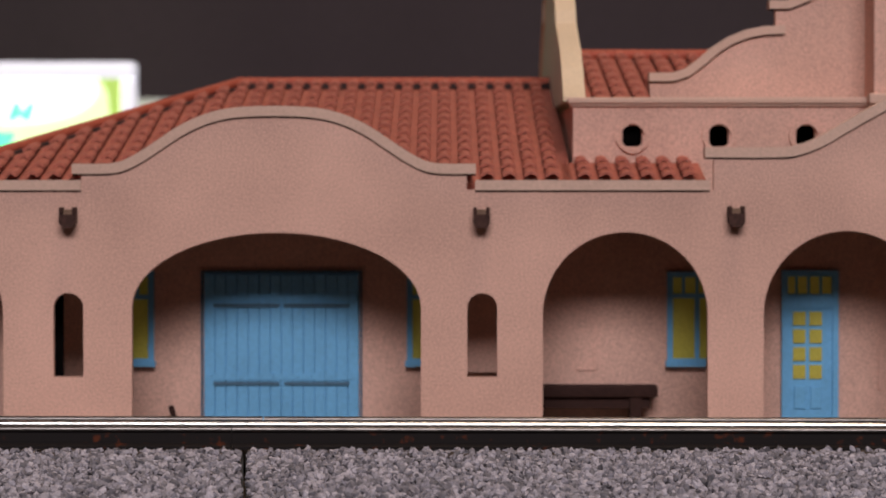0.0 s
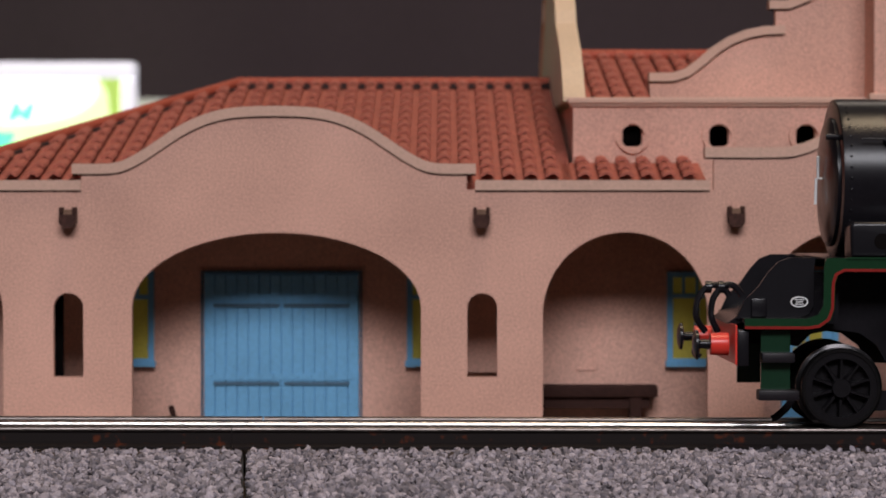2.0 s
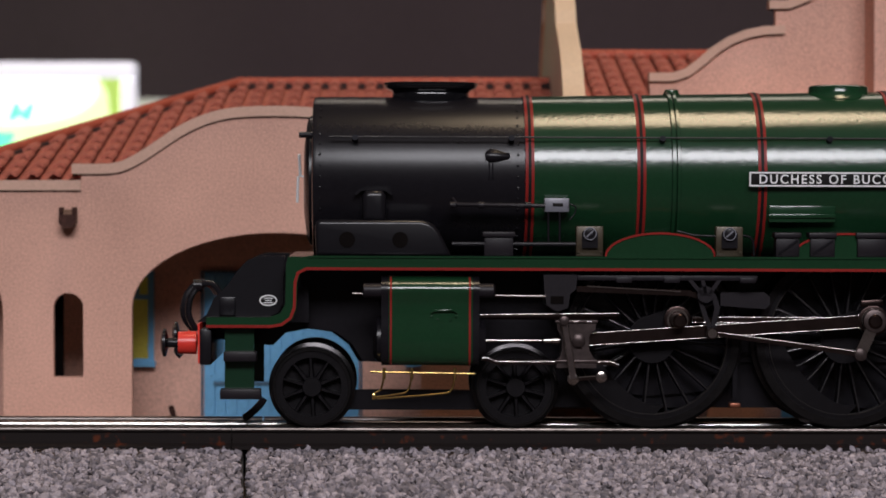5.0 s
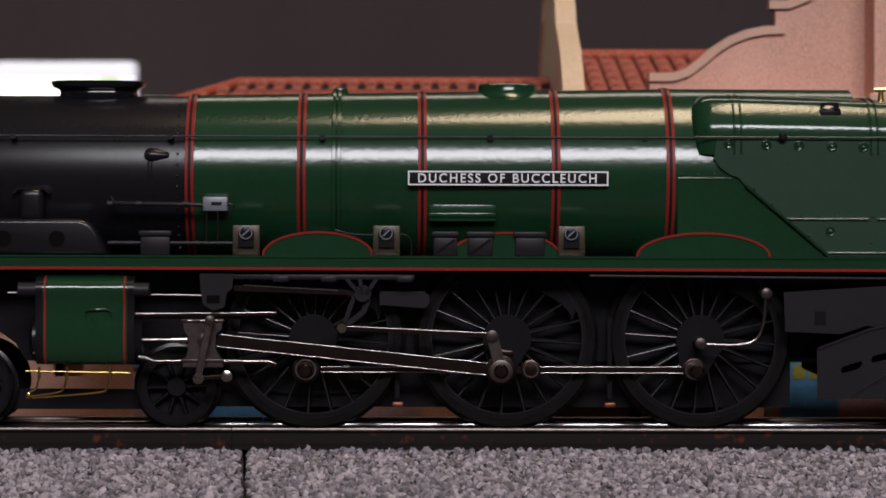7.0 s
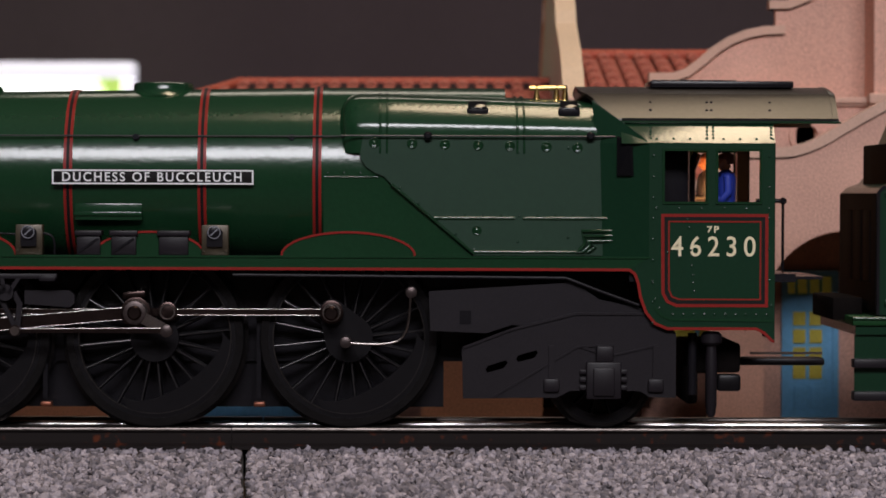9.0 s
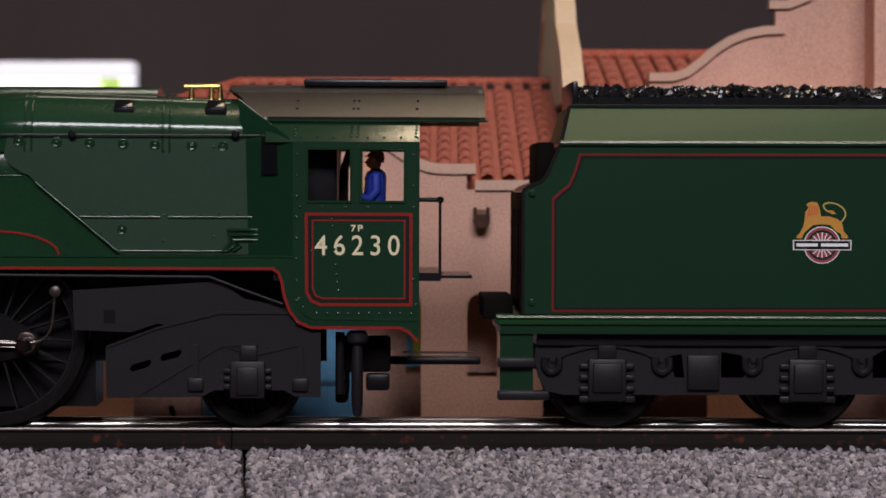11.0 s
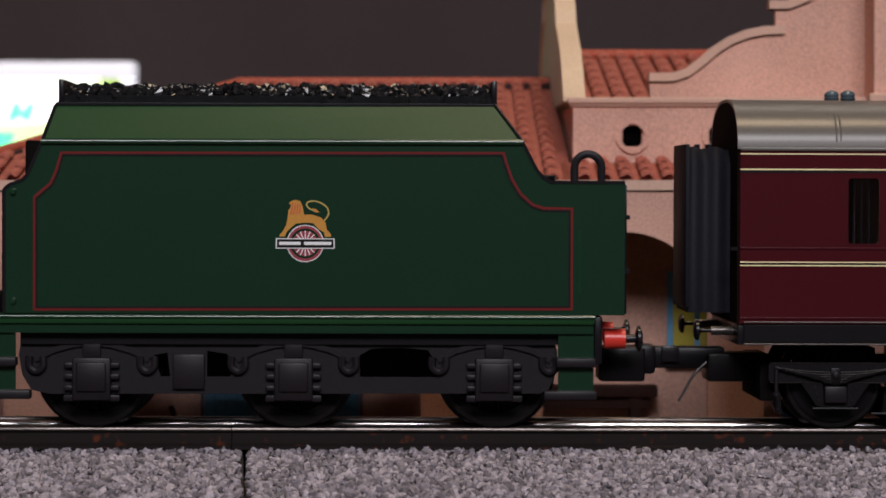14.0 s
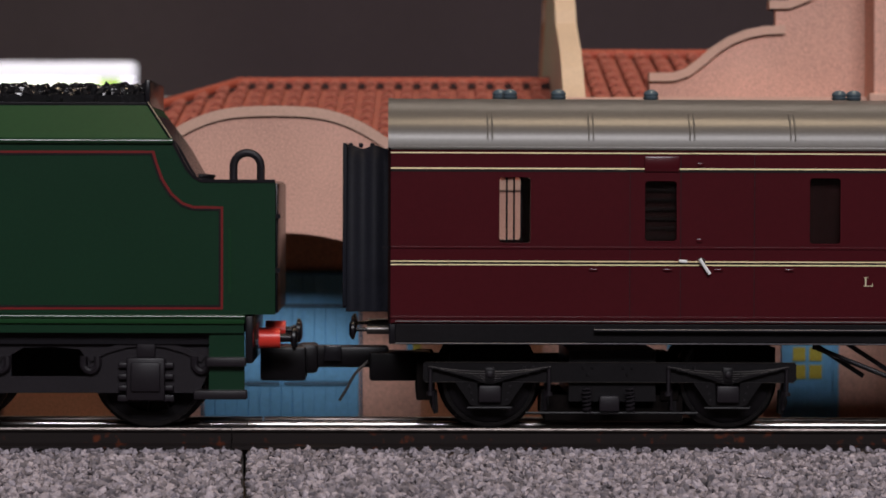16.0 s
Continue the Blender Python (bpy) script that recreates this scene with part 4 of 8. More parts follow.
    rings(bm, [[(ex(u, yv), -0.0200 - 0.0022 * max(0.0, math.cos(a)) * min(1.0, r / 10), ez(277, yv) + r * PX * math.sin(a)) for a in [2 * math.pi * k / 16 for k in range(16)]] for u, r, dy in ((699, 2, 0), (702, 9, 0), (710, 14, 0), (720, 13, 0), (732, 9, 0), (743, 7, 0), (746, 2, 0))])
    part("anti_vacuum_valve", bm, BLACK, loco, "black teardrop valve cover")
    for u in (708, 714):
        part("valve_pipe", tube(nm(), [(ex(u, yv), yv, ez(285, yv)), (ex(u, yv), yv - 0.0004, ez(318, yv))], 0.00022), BLACK, loco)
    yp = -0.0250
    npx0, npx1 = ex(1168, yp), ex(1523, yp)
    pl = part("nameplate", box(nm(), npx0, npx1, yp, yp + 0.0012, ez(328, yp), ez(302.5, yp), 0.0002), BLACK_TRIM, loco, "black nameplate with white raised letters")
    part("plate_rim", strip(nm(), [(npx0 + 0.0002, ez(327, yp)), (npx1 - 0.0002, ez(327, yp)), (npx1 - 0.0002, ez(304, yp)), (npx0 + 0.0002, ez(304, yp))], 0.00042, yp - 0.0003, yp + 0.0002, close=True), SILVER, pl, "bright plate rim", None)
    letters("DUCHESS OF BUCCLEUCH", 0.0034, SILVER, pl, ex(1186, yp), yp - 0.0002, ez(323, yp), "white raised letters", 316 * (yp - EYE_Y) / LENS, 0.00004, 1.28)
    part("plate_bracket", box(nm(), ex(1190, yp), ex(1500, yp), yp + 0.0012, -0.020, ez(322, yp), ez(308, yp)), BLACK, pl)
    yg = -0.0222
    part("inspection_cover", box(nm(), ex(1204, yg), ex(1323, yg), yg, -0.018, ez(392, yg), ez(362, yg), 0.0003), GREEN, loco, "green inspection cover")
    part("cover_rod", box(nm(), ex(1203, yg), ex(1323, yg), yg - 0.0006, yg, ez(384, yg), ez(377, yg), 0.0002), GREEN, loco)
    part("reversing_gear_box", box(nm(), ex(805, -0.0235), ex(849, -0.0235), -0.0237, -0.0215, ez(375, -0.0235), ez(350, -0.0235), 0.0003), GREY_BOX, loco, "small grey metal box with slot")
    part("box_slot", box(nm(), ex(820, -0.0238), ex(838, -0.0238), -0.02385, -0.0236, ez(365, -0.0238), ez(359, -0.0238), 0.00005), BLACK_TRIM, loco)
    part("ejector_pipe", tube(nm(), [(ex(642, yp), yp + 0.002, ez(352, yp)), (ex(650, yp), yp, ez(362, yp)), (ex(806, yp), yp, ez(364, yp))], 0.00055), FRAME_GREY, loco, "grey pipe along the smokebox")
    for u in (642, 693, 776):
        part("pipe_collar", turn_x(nm(), [(ex(u - 5, yp), 0.0009), (ex(u + 5, yp), 0.0009)], yp, ez(363, yp), 14), FRAME_GREY, loco)
    part("box_wire", tube(nm(), curve([(ex(848, yp), yp, ez(360, yp)), (ex(860, yp), yp, ez(366, yp)), (ex(858, yp), yp, ez(378, yp)), (ex(850, yp), yp, ez(388, yp))], 4), 0.0002), BLACK, loco)
    for u in (812, 832):
        part("drop_pipe", tube(nm(), [(ex(u, yp), yp + 0.001, ez(375, yp)), (ex(u, yp), yp, ez(440, yp))], 0.0003), BLACK, loco)


def rivet_mesh():
    bm = nm()
    rings(bm, [[(r * math.cos(a), h, r * math.sin(a)) for a in [2 * math.pi * k / 6 for k in range(6)]] for h, r in ((0, 0.00042), (0.00022, 0.00035), (0.0003, 0.0001))])
    me = bpy.data.meshes.new("rivet")
    bm.to_mesh(me)
    bm.free()
    me.materials.append(BLACK)
    return me


HANDRAIL = material("blackened_handrail_wire", (0.030, 0.028, 0.028), 0.35, 0.5, spread=0.2)
RIVET = rivet_mesh()
RIVET_G = RIVET.copy()
RIVET_G.materials.clear()
RIVET_G.materials.append(GREEN_FLAT)
# dull steel, also used for painted highlight lines on the bogies
BRIGHT_DARK = material("dull_steel_and_highlight", (0.10, 0.09, 0.085), 0.3, 0.8, spread=0.2)


def rivets(parent, spots, y, s=0, mesh=None):
    for u, v in spots:
        ob = new("rivet", mesh or RIVET_G)
        ob.parent = parent
        ob.matrix_basis = Matrix.Translation(Vector((ex(u, y, s), y, ez(v, y))) - Vector(parent["base"])) @ pose(0, 0, 0, 0, 0, 180)


GREEN_SOFT = material("green_firebox_cladding", (0.0125, 0.040, 0.0215), 0.40, spread=0.07, grain=900, bump=0.03, patch=40, spec=0.35)


def firebox():
    s, yf = S90, -0.0250
    # rounded crown: a skin through sections that grow flatter and lower towards the cab
    loops = []
    lean = ((0, 0), (38, 4), (46, 10), (52, 22), (58, 30), (75, 39), (88, 47), (92, 62), (97, 76), (105, 88))
    half, yy = [(0.0, 0.0)], 0.0
    for k in range(53):
        h = 2 * k
        j = [i for i in range(len(lean) - 1) if lean[i][0] <= h][-1]
        (h0, a0), (h1, a1) = lean[j], lean[j + 1]
        yy += 2 * math.tan(math.radians(a0 + (a1 - a0) * (h + 1 - h0) / (h1 - h0)))
        half.append((yy, h + 2.0))
    shape = [(1 - q / yy, h / 106) for q, h in half]
    shape = shape + [(-q, h) for q, h in shape[-2::-1]]

    def section(x, zt, hw, grow=1.0):
        return [(x, q * hw * grow, 0.0725 + (zt - 0.0725) * h * grow) for q, h in shape]

    for u, top, hw in ((602, 194, 0.0195), (606, 186, 0.0213), (611, 179, 0.0228), (618, 173, 0.0239), (627, 169, 0.0246), (638, 167, 0.0250), (700, 167, 0.0250), (850, 171, 0.0249), (1070, 179, 0.0246)):
        loops.append(section(ex(u, 0, s), ez(top, 0), hw))
    fb = part("firebox", rings(nm(), loops), GREEN, loco, "green firebox casing", 60)
    side = ep([(634, 280), (646, 296), (664, 308), (678, 313), (690, 326), (838, 452), (1072, 452), (1072, 243), (640, 243)], yf, s)
    part("firebox_side", plate(nm(), side, yf, 0.025), GREEN_SOFT, loco, "flat green firebox side", 20)
    part("throat_lagging", plate(nm(), ep([(571, 314), (670, 314), (684, 324), (834, 453), (571, 453)], -0.0241, s), -0.0241, -0.020), GREEN, loco, "flat green lagging below the boiler", 20)
    part("corner_angle", tube(nm(), [(x, yf - 0.0001, z) for x, z in ep([(690, 326), (838, 450)], yf, s)], 0.0004, 10), GREEN_GLOSS, loco, "glossy corner angle", 60)
    rivets(fb, [(706 + 33 * k, 333 + 27.5 * k) for k in range(5)], yf, s)
    for a, b, v in ((766, 909, 386), (924, 1074, 386), (838, 1030, 446)):
        part("panel_bead", tube(nm(), [(ex(a, yf, s), yf - 0.0001, ez(v, yf)), (ex(b, yf, s), yf - 0.0001, ez(v, yf))], 0.00045, 12), GREEN_GLOSS, loco, "glossy raised seam bead", 70)
    rivets(fb, [(757 + 32 * k, 382) for k in range(10)] + [(780, 402), (812, 428)], yf, s)
    part("lagging_seam", tube(nm(), [(ex(572, -0.0242, s), -0.0242, ez(314, -0.0242)), (ex(668, -0.0242, s), -0.0242, ez(314, -0.0242))], 0.00026, 8), GREEN_GLOSS, loco, "glossy lagging seam", 60)
    rivets(fb, [(578 + 29 * k, 308) for k in range(4)], -0.0241, s)
    for v in (262, 420):
        rivets(fb, [(1004, v), (915, v + 8)], yf, s)
    for u in (660, 727, 785, 844, 900, 965, 1020):
        w = part("washout_plug", turn_y(nm(), [(yf + 0.0004, 0.0014), (yf - 0.0001, 0.0014), (yf - 0.00035, 0.00125), (yf - 0.00035, 0.0011), (yf - 0.0001, 0.00095), (yf - 0.0001, 0.0006), (yf - 0.0004, 0.0005), (yf - 0.0005, 0.0002)], ex(u, yf, s), ez(253.5 + (u - 660) * 0.021, yf), 20), GREEN_GLOSS, loco, "domed ring of a washout plug", 70)
    part("washout_plug", turn_y(nm(), [(yf, 0.0013), (yf - 0.0003, 0.0012), (yf - 0.0003, 0.0010), (yf - 0.0001, 0.0008), (yf - 0.0004, 0.0005), (yf - 0.0005, 0.0002)], ex(842, yf, s), ez(408, yf), 20), GREEN_GLOSS, loco, "", 70)
    for u in (843, 1005):
        mh = part("mudhole_cover", box(nm(), ex(u - 19, -0.021, s), ex(u + 19, -0.021, s), -0.0226, -0.0185, ez(206, -0.021), ez(190, -0.021), 0.0005), BLACK, loco, "black hand-hole cover")
        bm = box(nm(), -0.0024, 0.0024, -0.0016, 0.0016, -0.0004, 0.0004, 0.0003)
        bm.transform(Matrix.Translation((ex(u, -0.021, s), -0.0214, ez(187, -0.021))) @ pose(0, 0, 0, 42, 0, 0))
        part("cover_lid", bm, GLOSS_BLACK, mh, "glossy black lid", 70)
    for u in (680, 915):
        for d in (-0.0009, 0.0009):
            x = ex(u, 0, s) + d
            path = section(x, ez(172.5 if u > 800 else 166.8, 0), 0.0250, 1.002)
            part("clothing_band", tube(nm(), path, 0.0003, 8), GREEN, loco, "green clothing band", 60)
    hr = part("handrail", tube(nm(), [(ex(600, -0.0262, s), -0.0262, ez(241, -0.0262)), (ex(1086, -0.0262, s), -0.0262, ez(241, -0.0262))], 0.00024, 10), HANDRAIL, loco, "thin dark handrail")
    for u in (755, 1043):
        part("rail_knob", turn_y(nm(), [(-0.0235, 0.0008), (-0.0255, 0.0007), (-0.0262, 0.0012), (-0.0270, 0.0006)], ex(u, -0.0262, s), ez(241, -0.0262), 14), BLACK, hr)
    # wrapped pipe before the cab
    yq = yf - 0.0006
    for d in (0, 9, 18):
        part("injector_pipe", tube(nm(), [(ex(1082, yq, s), yq, ez(408 + d, yq)), (ex(1028 + d * 0.6, yq, s), yq, ez(408 + d, yq)), (ex(1034 + d, yq, s), yq, ez(430 + d * 0.4, yq)), (ex(1020 + d, yq, s), yq, ez(446, yq))], 0.00045, 10), GREEN_GLOSS, loco, "glossy bent injector pipe", 70)
    # whistle
    yw = -0.004
    wh = part("whistle", tube(nm(), [(ex(937, yw, s), yw, ez(156, yw)), (ex(1000, yw, s), yw, ez(155, yw))], 0.0007, 12), BRASS, loco, "polished brass whistle")
    for u in (950, 985, 1000):
        part("whistle_valve", turn_z(nm(), [(ez(180, yw), 0.0010), (ez(163, yw), 0.0007), (ez(151, yw), 0.0006)], ex(u, yw, s), yw, 12), BRASS, wh)


def running_gear_plate():
    y = -0.0300
    # footplate edge: long green band with a red lower line, dropping to the buffer beam
    S = S90
    upper = ep([(205, 563), (316, 563), (336, 556), (345, 540), (346, 470), (350, 455)], y) + [(ex(1148, y, S), ez(455, y))]
    lower = [(ex(1112, y, S), ez(478, y))] + ep([(384, 478), (371, 486), (366, 500), (365, 545), (358, 566), (340, 579), (318, 582), (205, 582)], y)
    fp = part("running_plate", plate(nm(), upper + lower, y, y + 0.0012), GREEN, loco, "green running plate edge with red line", None)
    red = ep([(205, 579), (318, 579), (338, 576), (354, 564), (361, 545), (362, 500), (367, 484), (382, 476.5)], y) + [(ex(1112, y, S), ez(477, y))] + ep([(1122, 484), (1128, 500), (1132, 525), (1142, 552), (1158, 572), (1180, 581), (1338, 581), (1352, 588), (1366, 602), (1370, 604)], y, S)
    part("red_line", strip(nm(), red, 0.00075, y - 0.00025, y + 0.0001), RED, fp, "red lining", None)
    deck = nm()
    box(deck, ex(350, y), ex(1148, y, S), y + 0.0012, -y, ez(459, y), ez(455, y))
    part("deck", deck, BLACK, loco, "black footplate deck")
    part("running_plate", box(nm(), ex(350, y), ex(1148, y, S), -y - 0.0012, -y, ez(480, y), ez(459, y)), GREEN, loco)
    part("edge_bead", box(nm(), ex(385, y), ex(1148, y, S), y - 0.0004, y + 0.0012, ez(457, y), ez(453.5, y)), GREEN, loco, "bright edged footplate bead", None)
    # front casing plates
    cas = [(207, 563), (222, 530), (246, 506), (264, 480), (281, 462), (302, 454), (348, 454), (345, 470), (344, 540), (335, 555), (316, 562)]
    yk = -0.0195
    fr = part("front_casing", plate(nm(), ep(cas, yk), yk, yk + 0.0012), CASING, loco, "satin black front side plate", None)
    part("front_casing", plate(nm(), ep(cas, yk), 0.0183, 0.0195), BLACK, loco, "satin black front side plate", None)
    part("front_deck", plate(nm(), ep([(207, 566), (225, 552), (300, 520), (400, 505), (400, 566)], 0), -0.0183, 0.0183), BLACK, loco, "black sloped front deck")
    part("front_platform", box(nm(), ex(206, y), ex(346, y), y + 0.0012, -y, ez(572, y), ez(564, y)), BLACK, loco, "black front platform")
    y = yk - 0.0008
    ov = [(ex(318, y) + 0.0022 * math.cos(a), ez(533, y) + 0.0013 * math.sin(a)) for a in [2 * math.pi * k / 28 for k in range(28)]]
    wp = part("works_plate", plate(nm(), ov, y + 0.0004, y + 0.0008), BLACK_TRIM, loco, "oval black works plate", None)
    part("plate_ring", strip(nm(), ov, 0.00032, y + 0.0002, y + 0.0005, close=True), SILVER, wp, "white oval rim", None)
    for v, w in ((529, 8), (533, 6), (537, 8)):
        part("plate_bar", box(nm(), ex(318 - w, y), ex(318 + w, y), y + 0.0002, y + 0.0005, ez(v + 0.8, y), ez(v - 0.8, y)), SILVER, wp)
    part("lamp_iron", box(nm(), ex(232, y), ex(260, y), y - 0.0004, y + 0.0012, ez(560, y), ez(527, y), 0.0003), BLACK, loco)
    # buffer beam, buffers, steps, hoses
    y = -0.0300
    bb = part("buffer_beam", box(nm(), ex(193, y), ex(214, y), y + 0.001, -y - 0.001, ez(648, y), ez(584, y), 0.0004), BLACK, loco, "black backed buffer beam")
    part("beam_face", box(nm(), ex(190, y), ex(193, y), y + 0.0015, -y - 0.0015, ez(645, y), ez(575, y)), BUFFER_RED, bb, "red buffer beam face", None)
    for yy in (-0.0200, 0.0200):
        buffer(loco, ex(192, -0.02), yy, ez(608, -0.02), -1, 0.0030, 0.0048, 0.0037)
    st = part("front_step_plate", box(nm(), ex(239, y + 0.003), ex(291, y + 0.003), y + 0.003, y + 0.004, ez(702, y), ez(584, y)), GREEN_FLAT, loco, "green front step plate", None)
    part("step", box(nm(), ex(236, y), ex(294, y), y - 0.001, y + 0.0045, ez(641, y), ez(624, y), 0.0003), FRAME_GREY, st)
    part("step", box(nm(), ex(230, y), ex(302, y), y - 0.001, y + 0.0045, ez(708, y), ez(690, y), 0.0003), FRAME_GREY, st)
    part("front_step_plate", box(nm(), ex(239, y), ex(291, y), -y - 0.004, -y - 0.003, ez(702, y), ez(584, y)), GREEN_FLAT, loco)
    yb = -0.0165
    part("guard_iron", tube(nm(), curve([(ex(312, yb), yb, ez(706, yb)), (ex(303, yb), yb, ez(720, yb)), (ex(284, yb), yb, ez(737, yb)), (ex(276, yb), yb, ez(741, yb))], 4), 0.0010), BLACK, loco)
    part("draw_hook", tube(nm(), curve([(ex(192, 0), 0, ez(612, 0)), (ex(172, 0), 0, ez(610, 0)), (ex(164, 0), 0, ez(622, 0)), (ex(172, 0), 0, ez(632, 0))], 4), 0.0010), BLACK, loco, "black draw hook")
    for yy, k in ((-0.006, 0), (0.009, -4)):
        part("vacuum_hose", tube(nm(), curve([(ex(196, yy), yy, ez(586, yy)), (ex(183 + k, yy), yy - 0.001, ez(560, yy)), (ex(186 + k, yy), yy - 0.001, ez(528, yy)), (ex(204 + k, yy), yy, ez(506, yy)), (ex(224, yy), yy, ez(505, yy)), (ex(238, yy), yy, ez(522, yy))], 5), 0.0009, 10), BLACK, loco, "black vacuum hose")
        part("hose_clip", turn_x(nm(), [(ex(196, yy), 0.0017), (ex(206, yy), 0.0017)], yy, ez(507, yy), 14), BLACK, loco)
    # frames, visible between the wheels
    for yy in (-0.0115, 0.0105):
        fr = ep([(310, 480), (262, 545), (225, 572), (225, 600), (330, 612), (352, 590), (395, 582), (440, 588), (470, 610), (488, 640), (690, 648), (720, 640), (830, 690), (1000, 700), (1130, 690), (1160, 640)], yy)
        fr += [(ex(1180, yy, S90), ez(640, yy)), (ex(1180, yy, S90), ez(470, yy))]
        part("main_frame", plate(nm(), fr, yy, yy + 0.001), BLACK, loco, "black main frame plate", None)
    part("ash_pan", box(nm(), ex(775, 0), ex(786, 0, S90), -0.010, 0.010, ez(716, 0), ez(560, 0)), BLACK, loco)
    for u, s in ((1145, 0), (1520, 0)):
        part("brake_block", box(nm(), ex(u - 9, -0.014, s), ex(u + 11, -0.014, s), -0.0176, -0.0140, ez(720, -0.014), ez(711, -0.014), 0.0004), BRAKE_ORANGE, loco, "copper coloured fitting")
        part("brake_hanger", box(nm(), ex(u - 4, -0.014, s), ex(u + 4, -0.014, s), -0.0176, -0.0150, ez(704, -0.014), ez(560, -0.014)), BLACK, loco)
    bf = nm()
    plate(bf, ep([(430, 692), (500, 690), (650, 690), (720, 692), (760, 680), (770, 726), (420, 726), (410, 690)], -0.0120), -0.0120, -0.011)
    part("bogie_frame", bf, BLACK, loco, "black bogie frame", None)
    # splashers and things on the footplate
    yw = -0.0270
    for c, w, s in ((1010, 97, 0), (1342, 97, 0), (1244, 118, S70)):
        ar = [(u, v) for u, v in arc(c, 453, w, -41, 180, 0, 20)]
        sp = part("splasher", plate(nm(), ep([(c - w, 454)] + ar + [(c + w, 454)], yw, s), yw, 0.027), GREEN, loco, "green splasher with red rim", 30)
        part("splasher_rim", strip(nm(), ep(ar, yw, s), 0.00055, yw - 0.0003, yw + 0.0005), RED, sp, "red rim", 40)
    for u, s in ((884, 0), (1132, 0), (1460, 0)):
        lb = part("lubricator", box(nm(), ex(u - 24, -0.0285, s), ex(u + 24, -0.0285, s), -0.0285, -0.0245, ez(453.5, -0.0285), ez(400, -0.0285), 0.0003), BRONZE, loco, "bronze lubricator box")
        part("lubricator_cover", plate(nm(), ep([(u - 14, 438), *arc(u, 414, 14, -10, 180, 0, 12), (u + 14, 438)], -0.0288, s), -0.0296, -0.0285), BLACK, lb)
        c, d = ex(u, -0.0297, s), ez(413, -0.0297)
        part("lubricator_cap", turn_y(nm(), [(-0.0296, 0.0017), (-0.0302, 0.0017), (-0.0303, 0.0015)], c, d, 24), BLACK, lb, "black screw cap")
        ring = [(c + 0.0016 * math.cos(q), d + 0.0016 * math.sin(q)) for q in [2 * math.pi * n / 24 for n in range(24)]]
        part("cap_rim", strip(nm(), ring, 0.00022, -0.0305, -0.0302, close=True), GREY_BOX, lb, "grey worn cap rim", None)
        part("cap_slot", strip(nm(), [(c - 0.0009, d - 0.0008), (c + 0.0009, d + 0.0008)], 0.00035, -0.0305, -0.0302), GREY_BOX, lb, "worn screwdriver slot", None)
        for a, b in ((-20, 446), (20, 446)):
            part("box_bolt", turn_y(nm(), [(-0.0285, 0.0004), (-0.0289, 0.0003)], ex(u + a, -0.0288, s), ez(b, -0.0288), 8), BRONZE, lb)
    for u0, u1, s in ((697, 749, 0), (1215, 1257, 0), (1276, 1320, 0), (1360, 1412, 0)):
        sb = part("sand_box", box(nm(), ex(u0, -0.028, s), ex(u1, -0.028, s), -0.028, -0.0235, ez(453.5, -0.028), ez(420, -0.028), 0.0003), FRAME_GREY, loco, "dark grey sand box")
        part("lid", box(nm(), ex(u0 - 3, -0.028, s), ex(u1 + 3, -0.028, s), -0.0287, -0.023, ez(419.5, -0.028), ez(410, -0.028), 0.0003), FRAME_GREY, sb)
        if u0 in (1215, 1276):
            part("brace", strip(nm(), ep([(u0 + 4, 448), (u1 - 4, 424)], -0.028, s), 0.0006, -0.0284, -0.028), BLACK, sb)
    part("pipe_run", tube(nm(), [(ex(640, -0.027), -0.027, ez(432, -0.027)), (ex(880, -0.027), -0.027, ez(432, -0.027))], 0.0006), BLACK, loco)
    part("oil_pipe", tube(nm(), curve([(ex(1040, -0.0265), -0.0265, ez(408, -0.0265)), (ex(1070, -0.027), -0.027, ez(415, -0.027)), (ex(1108, -0.0275), -0.0275, ez(417, -0.0275)), (ex(1168, -0.0275), -0.0275, ez(418, -0.0275)), (ex(1176, -0.0275), -0.0275, ez(452, -0.0275))], 5), 0.0003), BLACK, loco)
    # steam pipe casing by the smokebox
    yc = -0.0262
    sc = part("steam_pipe_casing", soften(plate(nm(), ep([(400, 453), (398, 402), (400, 394), (406, 390), (585, 390), (598, 393), (609, 399), (618, 410), (640, 453)], yc), yc, -0.016), yc, 0.0011), CASING, loco, "black cylinder casing with two holes", 70)
    # black discs painted as the shade inside the openings
    for u in (455, 549):
        part("casing_hole", turn_y(nm(), [(yc - 0.0002, 0.0021), (yc + 0.0004, 0.0021)], ex(u, yc), ez(425, yc), 20), HOLE, sc, "black round opening")
    part("steam_pipe", soften(plate(nm(), ep([(483, 391), (483, 346), (489, 338), (518, 338), (524, 346), (524, 391)], -0.0245), -0.0248, -0.018), -0.0248, 0.0014), CASING, loco, "black steam pipe", 70)
    part("pipe_flange", strip(nm(), ep([(471, 345), (478, 338), (486, 336), (520, 336), (528, 338), (535, 345)], -0.0225), 0.0006, -0.0236, -0.019), BLACK, loco)


CROSSHEAD = material("brown_oily_casting", (0.070, 0.052, 0.050), 0.38, 0.7, spread=0.25, grain=700, bump=0.1, patch=200)


